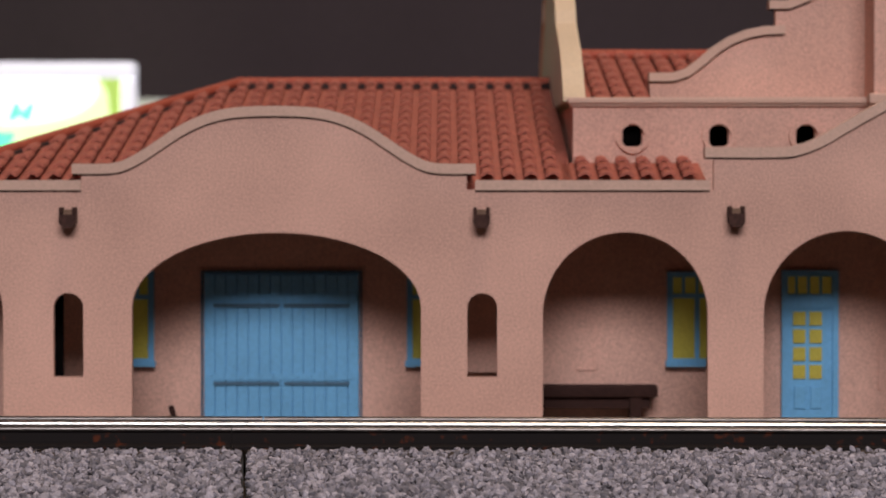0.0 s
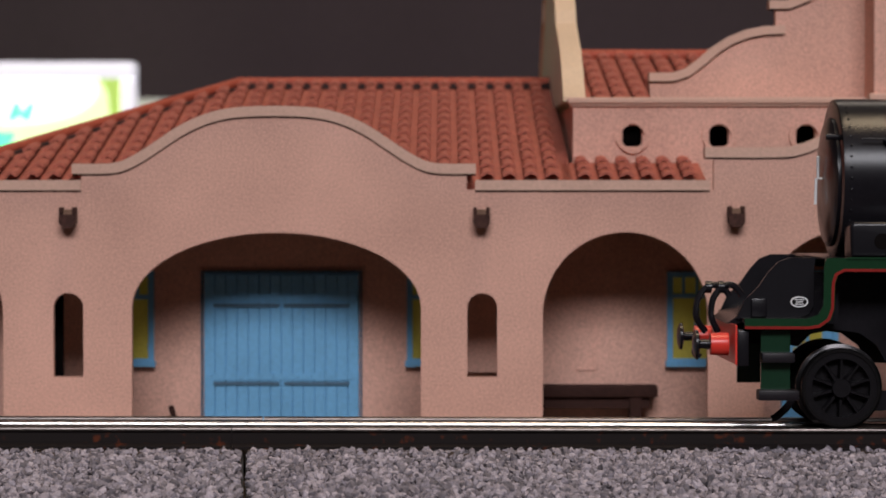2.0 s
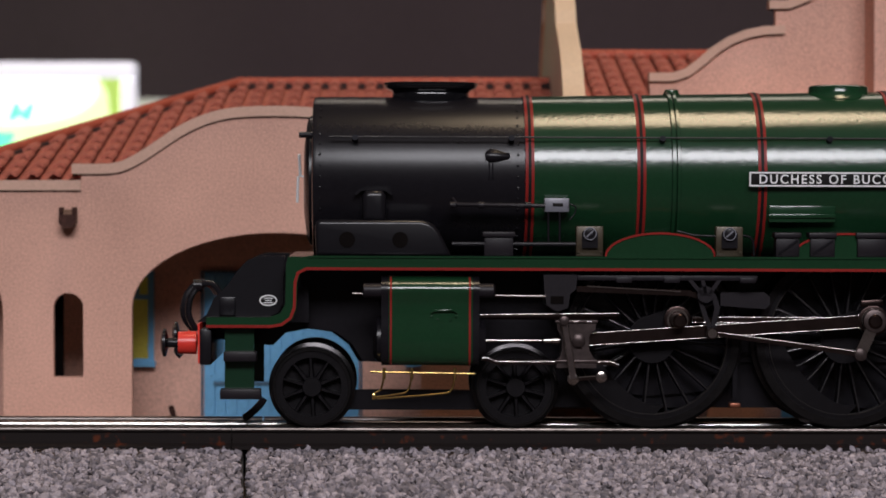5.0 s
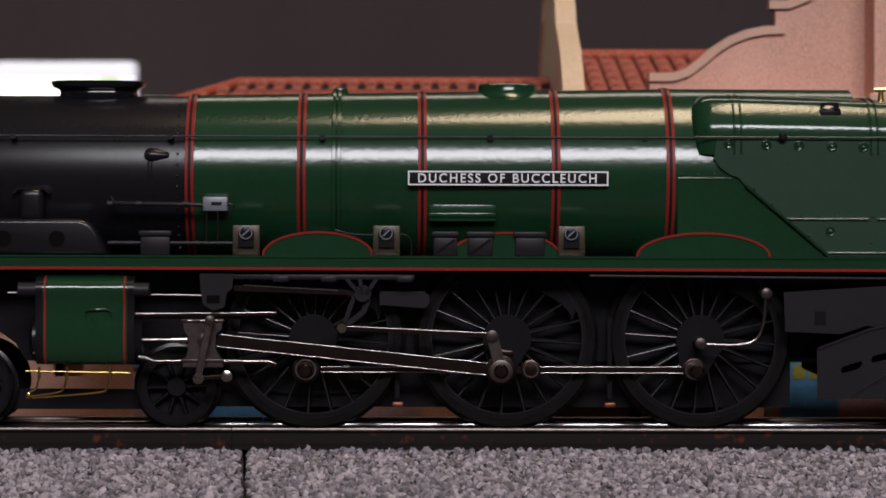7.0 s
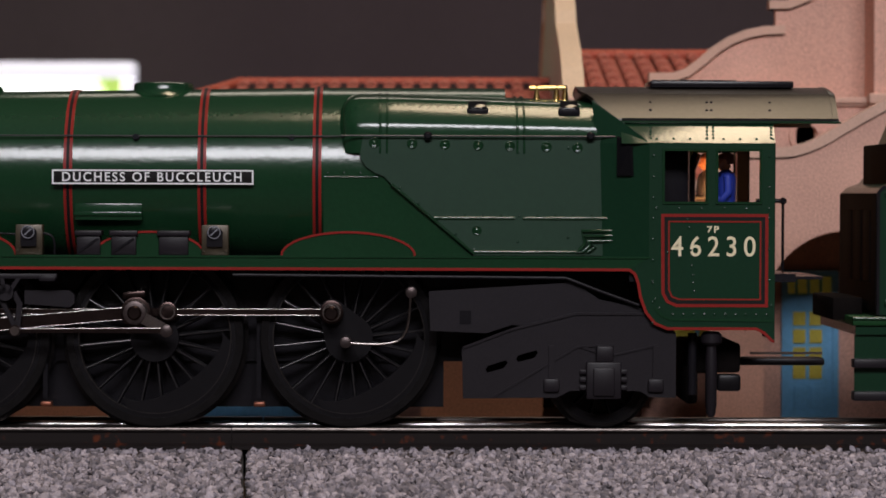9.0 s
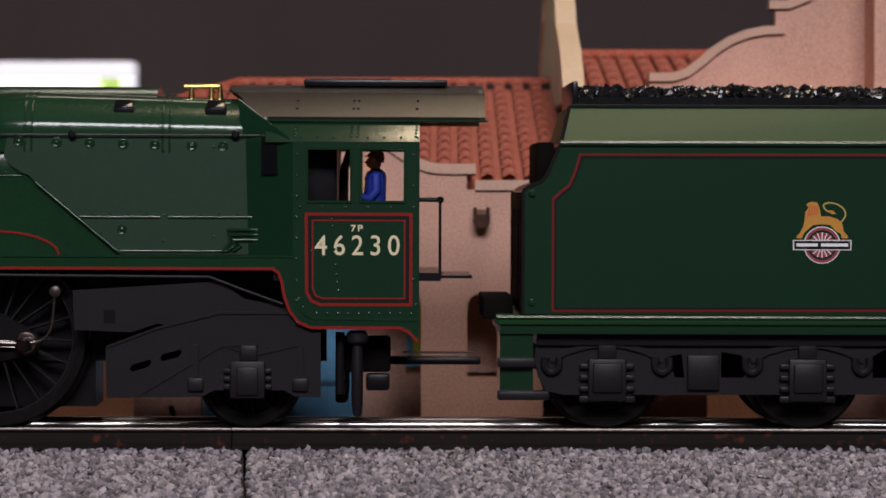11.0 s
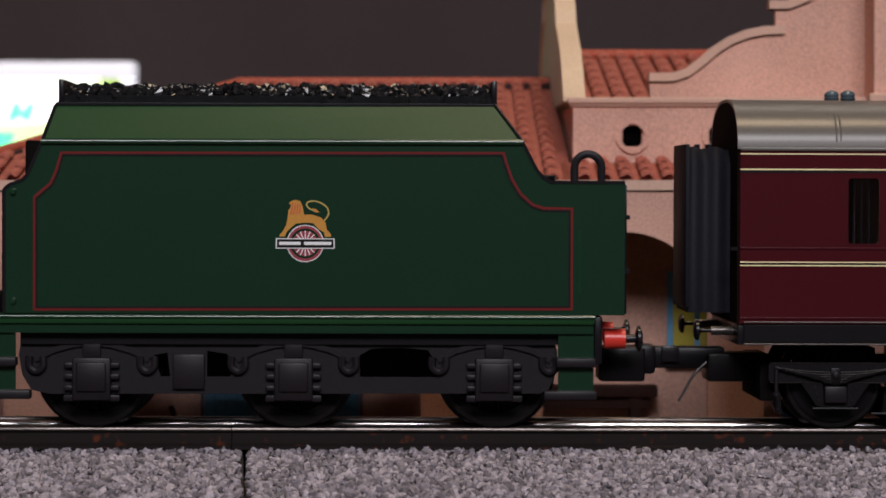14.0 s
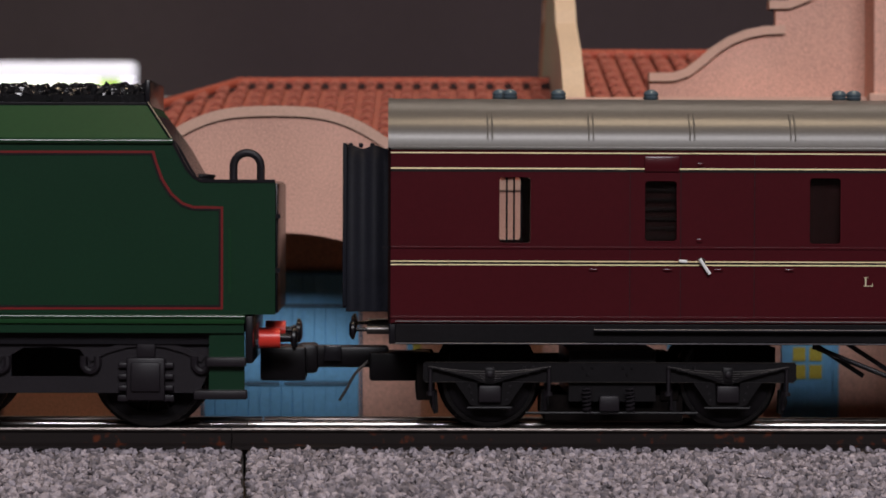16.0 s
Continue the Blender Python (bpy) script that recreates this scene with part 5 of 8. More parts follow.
def cylinder_and_motion():
    y = -0.0315
    a, b = 527, 676
    sec = [(491, -0.0285), (496, -0.0306), (503, -0.0320), (511, -0.0326), (520, -0.0325), (530, -0.0318), (545, -0.0315), (575, -0.0319), (605, -0.0320), (630, -0.0316), (642, -0.0306), (648, -0.0290), (650, -0.012), (490, -0.012)]
    loops = [[(ex(u, y), yy, ez(v, y)) for v, yy in sec] for u in (a, b)]
    cy = part("cylinder", rings(nm(), loops), GREEN, loco, "green outside cylinder with red lines", 40)
    for u in (531, 671):
        loops = [[(ex(uu, y), yy - 0.00022, ez(v, y)) for v, yy in sec[:12]] for uu in (u - 1.8, u + 1.8)]
        part("red_line", rings(nm(), loops, closed=False), RED, cy, "red lining", 40)
    for u0, u1 in ((514, 527), (676, 688)):
        part("cylinder_flange", rings(nm(), [[(ex(u, y), yy * 0.985 if yy < -0.02 else yy, ez(v, y)) for v, yy in sec] for u in (u0, u1)]), BLACK, cy, "black end flange", 40)
    for u0, u1 in ((500, 514), (688, 700)):
        part("cylinder_cover", turn_x(nm(), [(ex(u0, y), 0.0042), (ex((u0 + u1) / 2, y), 0.0060), (ex(u1, y), 0.0060)] if u0 < 600 else [(ex(u0, y), 0.0060), (ex(u1, y), 0.0048)], -0.0245, ez(601, -0.0245), 28), BLACK, cy)
    vc = ez(514, -0.0275)
    part("valve_chest", turn_x(nm(), [(ex(481, y), 0.0012), (ex(483, y), 0.0019), (ex(525, y), 0.0019), (ex(678.5, y), 0.0019), (ex(713, y), 0.0019), (ex(716, y), 0.0012)], -0.0300, vc, 24), FRAME_GREY, loco, "dark valve chest end")
    part("valve_rod", tube(nm(), [(ex(463, y), -0.029, ez(521, y)), (ex(482, y), -0.029, ez(521, y))], 0.0003), BRIGHT, loco)
    part("valve_spindle", tube(nm(), [(ex(714, y), -0.029, ez(524, y)), (ex(806, y), -0.029, ez(525, y))], 0.0003), BRIGHT, loco, "bright valve spindle")
    yb = -0.0322
    bd = part("lifting_handle", tube(nm(), [(ex(602, yb), yb, ez(554, yb)), (ex(610, yb), yb - 0.0004, ez(550, yb)), (ex(640, yb), yb - 0.0004, ez(549, yb)), (ex(648, yb), yb, ez(554, yb))], 0.00025), GREEN, loco)
    for u, v in ((603, 561), (614, 567), (636, 567), (646, 561)):
        part("handle_bolt", turn_y(nm(), [(yb + 0.0003, 0.0004), (yb, 0.0003)], ex(u, yb), ez(v, yb), 8), GREEN, bd)
    # drain cocks
    yd = -0.0300
    dc = part("drain_cock_rod", tube(nm(), [(ex(496, yd), yd, ez(659, yd)), (ex(680, yd), yd, ez(662, yd))], 0.00027), BRASS, loco, "brass drain cock gear")
    for u, w in ((520, 504), (569, 506), (645, 508)):
        part("drain_pipe", tube(nm(), curve([(ex(u, yd), yd, ez(660, yd)), (ex(u - 1, yd), yd, ez(672, yd)), (ex(u - 6, yd), yd, ez(690, yd)), (ex(u - 18 if u < 600 else u - 24, yd), yd - 0.0006, ez(697, yd)), (ex(w, yd), yd - 0.0006, ez(700 + (w - 504) * 1.6, yd))], 5), 0.00025), BRASS, dc)
        part("cock", turn_z(nm(), [(ez(672, yd), 0.0004), (ez(652, yd), 0.0004)], ex(u, yd), yd, 10), BRASS, dc)
    part("pipe_clip", box(nm(), ex(498, yd), ex(506, yd), yd - 0.0012, yd + 0.0002, ez(708, yd), ez(697, yd), 0.0003), BRASS, dc)
    # slide bars and brackets
    ys = -0.0262
    for v, pts in ((558, [(690, 559), (937, 556)]), (642, [(694, 635), (706, 636), (720, 642), (922, 642), (937, 647)])):
        part("slide_bar", strip(nm(), ep(pts, ys), 0.0009, ys - 0.0009, ys + 0.0012), MOTION, loco, "steel slide bar", None)
        bar = nm()
        tube(bar, [(x, ys - 0.0010, z + 0.0003) for x, z in ep(pts, ys)], 0.00022, 10)
        part("bar_edge", bar, BRIGHT, loco, "bright rounded bar edge", 60)
        part("slide_bar_back", box(nm(), ex(700, ys), ex(935, ys), ys + 0.0012, ys + 0.002, ez(v + (8 if v < 600 else -2), ys), ez(v - (-2 if v < 600 else 4), ys)), MOTION, loco)
    part("piston_rod", tube(nm(), [(ex(690, -0.0245), -0.0245, ez(603, -0.0245)), (ex(800, -0.0245), -0.0245, ez(603, -0.0245))], 0.00048, 12), BRIGHT, loco, "bright piston rod")
    ym = -0.0290
    part("motion_bracket", plate(nm(), ep([(802, 486), (862, 486), (860, 512), (850, 520), (846, 545), (826, 552), (808, 540), (804, 515)], ym), ym, -0.012), FRAME_GREY, loco, "grey cast motion bracket", 30)
    part("bracket_window", box(nm(), ex(815, ym), ex(838, ym), ym - 0.0002, ym + 0.0003, ez(538, ym), ez(524, ym)), HOLE, loco)
    part("motion_girder", box(nm(), ex(862, ym), ex(1182, ym), ym, ym + 0.002, ez(496, ym), ez(487, ym), 0.0002), FRAME_GREY, loco, "grey motion girder")
    for u in (945, 1030, 1165):
        part("girder_lug", box(nm(), ex(u - 14, ym), ex(u + 14, ym), ym - 0.0004, ym + 0.002, ez(500, ym), ez(490, ym), 0.0002), FRAME_GREY, loco)
    part("link_bracket", plate(nm(), ep([(1118, 516), (1196, 516), (1206, 524), (1206, 538), (1198, 546), (1118, 540)], -0.0235), -0.0240, -0.021), FRAME_GREY, loco, "grey expansion link bracket", 30)
    for u in (1062, 1085, 1115):
        part("bracket_strut", strip(nm(), ep([(u, 494), (1090 + (u - 1085) * 0.2, 522)], ym), 0.0010, ym, ym + 0.001), FRAME_GREY, loco)
    part("radius_rod", strip(nm(), ep([(862, 511), (1062, 518), (1092, 528)], -0.0268), 0.0015, -0.0274, -0.0262), MOTION, loco, "steel radius rod", 30)
    part("rod_highlight", strip(nm(), ep([(880, 506), (1046, 515)], -0.0268), 0.0003, -0.0277, -0.0262), BRIGHT, loco)
    # wheels
    R = 0.0236
    wy = -0.0190
    cxs = [ex(554, wy, S70), ex(897, wy, S70), ex(1240, wy, S70)]
    r = 0.0083
    for i, c in enumerate(cxs):
        spoked_wheel(loco, "driving_wheel", c, -1, R, 20, 0.0064, r, True, 257, "black spoked driving wheel")
        spoked_wheel(loco, "driving_wheel", c, 1, R, 20, 0.0064, r, True, 347, "black spoked driving wheel")
        part("axle", tube(nm(), [(c, -0.015, R), (c, 0.015, R)], 0.002), BLACK, loco)
    for u in (396, 757):
        for sd in (-1, 1):
            spoked_wheel(loco, "bogie_wheel", ex(u, -0.019), sd, 0.0106, 10, 0.0026, 0, False, 20, "black spoked bogie wheel")
        part("axle", tube(nm(), [(ex(u, -0.019), -0.015, 0.0106), (ex(u, -0.019), 0.015, 0.0106)], 0.0013), BLACK, loco)
    for sd in (-1, 1):
        spoked_wheel(loco, "trailing_wheel", ex(1064, -0.019, S90), sd, 0.0130, 12, 0.0030, 0, False, 10, "black spoked trailing wheel")

    def phi(t):
        return radians(257) + (travel(7.0) - travel(t)) / R

    bx = Vector(loco["base"])

    def rod(name, pts_far, y0, w, ends, mat, label):
        """A rod whose crank pin end stands at zero, laid along x to far points."""
        bm = nm()
        x0, x1 = pts_far
        o = (cxs[1], 0, R)
        plate(bm, [(o[0] + x0, R - w), (o[0] + x1, R - w), (o[0] + x1, R + w), (o[0] + x0, R + w)], y0 - 0.0006, y0 + 0.0006)
        for x, rr in ends:
            turn_y(bm, [(y0 + 0.0008, rr), (y0 - 0.0009, rr), (y0 - 0.0010, rr * 0.9)], o[0] + x, R, 24)
        ob = part(name, bm, mat, loco, label, 30, o)
        fl = nm()
        for sgn in (-1, 1):
            tube(fl, [(o[0] + x0, y0 - 0.0006, R + sgn * w), (o[0] + x1, y0 - 0.0006, R + sgn * w)], 0.00017, 10)
        part("rod_flange", fl, BRIGHT, ob, "bright machined rod edge", 60)
        for x, rr in ends:
            ring = [(o[0] + x + rr * 0.72 * math.cos(q), R + rr * 0.72 * math.sin(q)) for q in [2 * math.pi * k / 20 for k in range(20)]]
            part("bush", strip(nm(), ring, rr * 0.14, y0 - 0.0012, y0 - 0.0009, close=True), BRIGHT, ob, "bright bush", None)
        return ob

    d = cxs[2] - cxs[1]
    front = rod("coupling_rod", (-d + 0.004, -0.003), -0.0212, 0.0007, [(-d, 0.0036), (0.0, 0.0034)], MOTION, "steel coupling rod")
    rear = rod("coupling_rod", (0.010, d - 0.003), -0.0212, 0.0008, [(0.0081, 0.0026), (d, 0.0031)], MOTION, "steel coupling rod")
    part("knuckle", box(nm(), cxs[1], cxs[1] + 0.007, -0.0218, -0.0208, R - 0.001, R + 0.001), MOTION, rear)
    L = 0.0780
    conn = rod("connecting_rod", (-L + 0.002, -0.0035), -0.0245, 0.0016, [(0.0, 0.0040), (-L, 0.0028)], MOTION, "steel connecting rod with bright edges")
    part("rod_oil_box", box(nm(), cxs[1] - 0.003, cxs[1] + 0.003, -0.0255, -0.0237, R + 0.0038, R + 0.0055, 0.0003), MOTION, conn)

    def crank(t):
        return Vector((cxs[1] + r * math.cos(phi(t)), 0, R + r * math.sin(phi(t)))) - bx

    for ob in (front, rear):
        KEYED.append((ob, lambda t: Matrix.Translation(crank(t))))
    KEYED.append((conn, lambda t: Matrix.Translation(crank(t)) @ pose(0, 0, 0, 0, -math.degrees(math.asin(r * math.sin(phi(t)) / L)), 0)))
    # crosshead, modelled where it stands at 5.5 s
    yx = -0.0245
    x5 = cxs[1] + r * math.cos(phi(5.5)) - math.sqrt(L * L - (r * math.sin(phi(5.5))) ** 2)
    k = x5 - ex(836, yx)
    cr = nm()
    plate(cr, [(x + k, z) for x, z in ep([(798, 571), (867, 571), (866, 582), (856, 592), (855, 618), (862, 630), (868, 640), (868, 650), (798, 650), (798, 640), (804, 630), (807, 618), (807, 596), (800, 584)], yx)], yx - 0.0030, yx + 0.001)
    ch = part("crosshead", cr, CROSSHEAD, loco, "brown oily steel crosshead", 30, (x5, 0, R))
    for v0, v1 in ((566, 571), (636, 641)):
        part("slipper", box(nm(), ex(795, yx) + k, ex(870, yx) + k, yx - 0.0034, yx - 0.001, ez(v1, yx), ez(v0, yx), 0.0002), CROSSHEAD, ch)
    for u in (806, 828, 850):
        part("slipper_bolt", turn_x(nm(), [(ex(u, yx) + k, 0.0003), (ex(u + 9, yx) + k, 0.0003)], yx - 0.0034, ez(568, yx), 8), BRIGHT, ch, "bright bolt")
    part("gudgeon_nut", turn_y(nm(), [(yx - 0.0030, 0.0019), (yx - 0.0040, 0.0019), (yx - 0.0043, 0.0014)], x5, R, 6), CROSSHEAD, ch)
    part("rod_gland", turn_x(nm(), [(ex(774, yx) + k, 0.0005), (ex(776, yx) + k, 0.0008), (ex(790, yx) + k, 0.0008), (ex(791, yx) + k, 0.0011), (ex(804, yx) + k, 0.0011)], yx, ez(603, yx), 16), BRIGHT, ch)
    un = part("union_link", strip(nm(), [(x + k, z) for x, z in ep([(826, 669), (876, 666)], yx)], 0.0010, yx - 0.0048, yx - 0.0038), MOTION, ch, "steel union link", None)
    part("link_edge", strip(nm(), [(x + k, z) for x, z in ep([(836, 665.5), (866, 663.5)], yx)], 0.0003, yx - 0.0050, yx - 0.0038), BRIGHT, ch)
    for u, v in ((826, 669), (876, 665)):
        part("link_pin", turn_y(nm(), [(yx - 0.0036, 0.0015), (yx - 0.0052, 0.0015), (yx - 0.0054, 0.0011)], ex(u, yx) + k, ez(v, yx), 18), BRIGHT, ch, "bright link pin")
    # combination lever: swings about its foot on the union link
    foot = Vector((ex(826, yx) + k, 0, ez(668, yx)))
    lv = nm()
    strip(lv, [(foot.x, foot.z), (foot.x, foot.z + 103 * PX)], 0.0015, yx - 0.0062, yx - 0.0052)
    turn_y(lv, [(yx - 0.0050, 0.0013), (yx - 0.0066, 0.0013), (yx - 0.0068, 0.0009)], foot.x, foot.z + 103 * PX, 16)
    lever = part("combination_lever", lv, CROSSHEAD, loco, "steel combination lever with bright edges", 30, tuple(foot))
    for d in (-0.00075, 0.00075):
        part("lever_edge", tube(nm(), [(foot.x + d, yx - 0.0062, foot.z + 0.0012), (foot.x + d, yx - 0.0062, foot.z + 101 * PX)], 0.00016, 6), BRIGHT, lever, "bright worn edge")

    def lever_pose(t):
        x = cxs[1] + r * math.cos(phi(t)) - math.sqrt(L * L - (r * math.sin(phi(t))) ** 2)
        lean = math.asin(0.115 + 0.35 * math.cos(phi(t) - radians(180)))
        return Matrix.Translation(foot + Vector((x - x5, 0, 0)) - bx) @ pose(0, 0, 0, 0, math.degrees(lean), 0)

    KEYED.append((lever, lever_pose))
    KEYED.append((ch, lambda t: Matrix.Translation(Vector((cxs[1] + r * math.cos(phi(t)) - math.sqrt(L * L - (r * math.sin(phi(t))) ** 2), 0, R)) - bx)))
    # return crank, eccentric rod and expansion link
    re, off = 0.0044, radians(-92)
    o = (cxs[1], 0, R)
    rc = nm()
    ends = [(cxs[1] + r, R), (cxs[1] + re * math.cos(off), R + re * math.sin(off))]
    strip(rc, ends, 0.0030, -0.0284, -0.0272)
    ret = part("return_crank", rc, BRIGHT, loco, "bright return crank", None, o)
    part("crank_end", turn_y(nm(), [(-0.0268, 0.0016), (-0.0290, 0.0016), (-0.0292, 0.0012)], *ends[1], 20), CROSSHEAD, ret)
    part("crank_eye", turn_y(nm(), [(-0.0268, 0.0030), (-0.0286, 0.0030), (-0.0288, 0.0024)], *ends[0], 20), CROSSHEAD, ret)
    KEYED.append((ret, lambda t: Matrix.Translation(Vector(o) - bx) @ pose(0, 0, 0, 0, -math.degrees(phi(t)), 0)))
    Le, arm = 0.0394, 0.0104
    ye = -0.0282
    pivot = Vector((ex(1090, ye), 0, ez(520, ye)))
    er = nm()
    strip(er, [(cxs[1] - Le, R), (cxs[1], R)], 0.0011, ye - 0.0004, ye + 0.0004)
    turn_y(er, [(ye + 0.0006, 0.0015), (ye - 0.0007, 0.0015)], cxs[1] - Le, R, 18)
    turn_y(er, [(ye + 0.0006, 0.0017), (ye - 0.0007, 0.0017)], cxs[1], R, 18)
    ec = part("eccentric_rod", er, MOTION, loco, "slender steel eccentric rod", 30, o)
    part("rod_flange", tube(nm(), [(cxs[1] - Le + 0.0014, ye - 0.0005, R + 0.0005), (cxs[1] - 0.0014, ye - 0.0005, R + 0.0007)], 0.0002), BRIGHT, ec, "bright rod edge")
    part("bush", turn_y(nm(), [(ye - 0.0006, 0.0012), (ye - 0.0010, 0.0012)], cxs[1] - Le, R, 16), BRIGHT, ec, "bright bush")

    def tail(t):
        a = phi(t) + off
        return Vector((cxs[1] + re * math.cos(a), 0, R + re * math.sin(a)))

    def swing(t):
        foot_x = tail(t).x - Le * 0.998
        return math.asin(max(-0.9, min(0.9, (foot_x - pivot.x + 0.0003) / arm)))

    def rod_pose(t):
        p = tail(t)
        fz = pivot.z - arm * math.cos(swing(t))
        return Matrix.Translation(p - bx) @ pose(0, 0, 0, 0, -math.degrees(math.asin((p.z - fz) / Le)), 0)

    KEYED.append((ec, rod_pose))
    lk = nm()
    strip(lk, [(pivot.x + 0.002, pivot.z - 0.0005), (pivot.x + 0.0026, pivot.z - 0.004), (pivot.x + 0.001, pivot.z - 0.008), (pivot.x, pivot.z - arm)], 0.0014, -0.0276, -0.0262)
    strip(lk, [(pivot.x - 0.0016, pivot.z), (pivot.x - 0.0012, pivot.z - 0.004), (pivot.x, pivot.z - arm)], 0.0012, -0.0276, -0.0262)
    turn_y(lk, [(-0.0262, 0.0022), (-0.0290, 0.0022)], pivot.x, pivot.z, 18)
    xl = part("expansion_link", lk, FRAME_GREY, loco, "grey expansion link", 30, tuple(pivot))
    KEYED.append((xl, lambda t: Matrix.Translation(pivot - bx) @ pose(0, 0, 0, 0, -math.degrees(swing(t)), 0)))
    # speed indicator drive on the rear wheel
    yi = -0.0272
    sp = part("speed_drive_pipe", tube(nm(), curve([(ex(1240, yi, S70), yi, ez(608, yi)), (ex(1300, yi, S70), yi, ez(610, yi)), (ex(1335, yi, S70), yi, ez(602, yi)), (ex(1350, yi, S70), yi, ez(575, yi)), (ex(1355, yi, S70), yi, ez(525, yi))], 6), 0.0004), BRIGHT, loco, "bright curved pipe")
    part("drive_head", turn_y(nm(), [(-0.020, 0.0015), (yi - 0.0008, 0.0015), (yi - 0.0010, 0.0012)], ex(1356, yi, S70), ez(518, yi), 18), CROSSHEAD, sp)
    part("drive_end", turn_y(nm(), [(-0.0205, 0.0015), (yi - 0.0008, 0.0015), (yi - 0.0010, 0.0011)], ex(1240, yi, S70), ez(607, yi), 18), CROSSHEAD, sp)


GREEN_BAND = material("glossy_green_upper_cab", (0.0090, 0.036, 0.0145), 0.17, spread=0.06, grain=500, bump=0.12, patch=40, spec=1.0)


def cab():
    s, y = S90, -0.0300
    yt = -0.0262
    hole = [[(1172, 264), (1172, 358), (1250, 358), (1250, 264)], [(1267, 264), (1267, 358), (1345, 358), (1345, 264)]]
    for side, label in ((y, "green cab side with lined panel"), (-y - 0.001, "green cab side")):
        k = [ep(h, y, s) for h in hole]
        out = ep([(1147, 252), (1371, 252), (1371, 606), (1354, 592), (1338, 582), (1180, 582), (1160, 574), (1144, 554), (1134, 528), (1129, 500), (1124, 484), (1110, 478), (1147, 455)], y, s)
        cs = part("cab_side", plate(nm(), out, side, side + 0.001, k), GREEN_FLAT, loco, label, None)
        if side == y:
            for h in k:
                part("window_frame", strip(nm(), h, 0.0006, y - 0.0004, y + 0.001, close=True), GREEN_GLOSS, cs, "green window beading", None)
            rivets(cs, [(1154, 275 + 37 * j) for j in range(9)] + [(1160 + 40 * j, 368) for j in range(6)] + [(1190 + 18.5 * j, 556) for j in range(10)] + [(1154, 500), (1158, 530), (1166, 545)] + [(1360, 275 + 55 * j) for j in range(5)] + [(1215, 388), (1218, 402), (1221, 442), (1223, 470), (1225, 487), (1226, 500), (1228, 515)] + [(1365, 540), (1180, 446), (1200, 456)], y, s)
            for off in (0, 11):
                loop = ep([(1171 + off, 380 + off), (1356 - off, 380 + off), (1356 - off, 540 - off), (1196 + off * 0.4, 540 - off), (1180 + off * 0.7, 533 - off * 0.8), (1172 + off * 0.95, 518 - off * 0.6)], y, s)
                part("panel_line", strip(nm(), loop, 0.00080 if not off else 0.0004, y - 0.00012, y + 0.0002, close=True), RED, cs, "red panel line", None)
            loop = ep([(1176, 385), (1351, 385), (1351, 535), (1198, 535), (1184, 529), (1177, 515)], y, s)
            part("panel_black", strip(nm(), loop, 0.0010, y - 0.00008, y + 0.0002, close=True), BLACK_TRIM, cs, "black panel line", None)
            letters("46230", 0.0074, IVORY, cs, ex(1186, y, s), y - 0.0001, ez(452, y), "cream cab numerals", 150 * 0.7365 / LENS, 0.00004, 1.42)
            letters("7P", 0.0023, IVORY, cs, ex(1250, y, s), y - 0.0001, ez(410, y), "small cream class letters", 21 * 0.7365 / LENS, 0.00005, 1.3)
            part("bottom_bead", strip(nm(), ep([(1158, 545), (1170, 558), (1186, 565), (1371, 567)], y, s), 0.0005, y - 0.0003, y + 0.0002), GREEN, cs)
    # leaning upper side and roof
    prof = [(y, 253), (-0.0298, 251), (-0.0250, 218), (-0.0248, 215)]
    for m in (1, -1):
        loops = [[(ex(u0 + (30 if v > 230 else 0), y, s), m * yy, ez(v, y)) for yy, v in prof] + [(ex(u0, y, s), m * yy - m * -0.0008, ez(v, y)) for yy, v in prof[::-1]] for u0 in (1098,)]
        loops.append([(ex(1371, y, s), m * yy, ez(v, y)) for yy, v in prof] + [(ex(1371, y, s), m * yy - m * -0.0008, ez(v, y)) for yy, v in prof[::-1]])
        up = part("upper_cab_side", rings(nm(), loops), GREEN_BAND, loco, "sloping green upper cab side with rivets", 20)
        if m == 1:
            for v in (225, 231, 237, 243):
                rivets(up, [(u, v) for u in (1149, 1249, 1260, 1363)], -0.0298 + (251 - v) * 0.000146, s)
            rivets(up, [(1160 + 29.5 * j, 245) for j in range(8)], -0.0288, s)
    zt = ez(153, 0)
    half = [(-0.0250, 215), (-0.0248, 209), (-0.0194, 172), (-0.0178, 165), (-0.0118, 159), (-0.0060, 155)]
    pts = [(yy, ez(v, yy)) for yy, v in half] + [(0.0, zt)] + [(-yy, ez(v, yy)) for yy, v in half[::-1]]
    zc = pts[0][1]
    inner = [(yy * 0.965, zc + (zz - zc) * 0.955 - 0.0002) for yy, zz in pts[::-1]]
    x0, x1 = ex(1022, -0.012, s), ex(1488, y, s)
    loops = []
    for x, cut in ((x0, 0.55), (x1, 0.0)):
        loops.append([(x + (0.0115 if cut else 0) * max(0.0, min(1.0, (abs(yy) - 0.016) / 0.012)), yy, zz) for yy, zz in pts + inner])
    rf = part("cab_roof", rings(nm(), loops), ROOF_BLACK, loco, "black cab roof with overhang", 12)
    part("gutter", box(nm(), ex(1100, y, s), ex(1492, y, s), -0.0256, -0.0248, ez(217, -0.025), ez(213, -0.025), 0.0002), GREEN_GLOSS, rf, "", None)
    part("roof_seam", box(nm(), ex(1100, y, s), ex(1488, y, s), -0.0253, -0.0242, ez(212.5, -0.025), ez(208, -0.025)), BLACK_TRIM, rf, "", None)
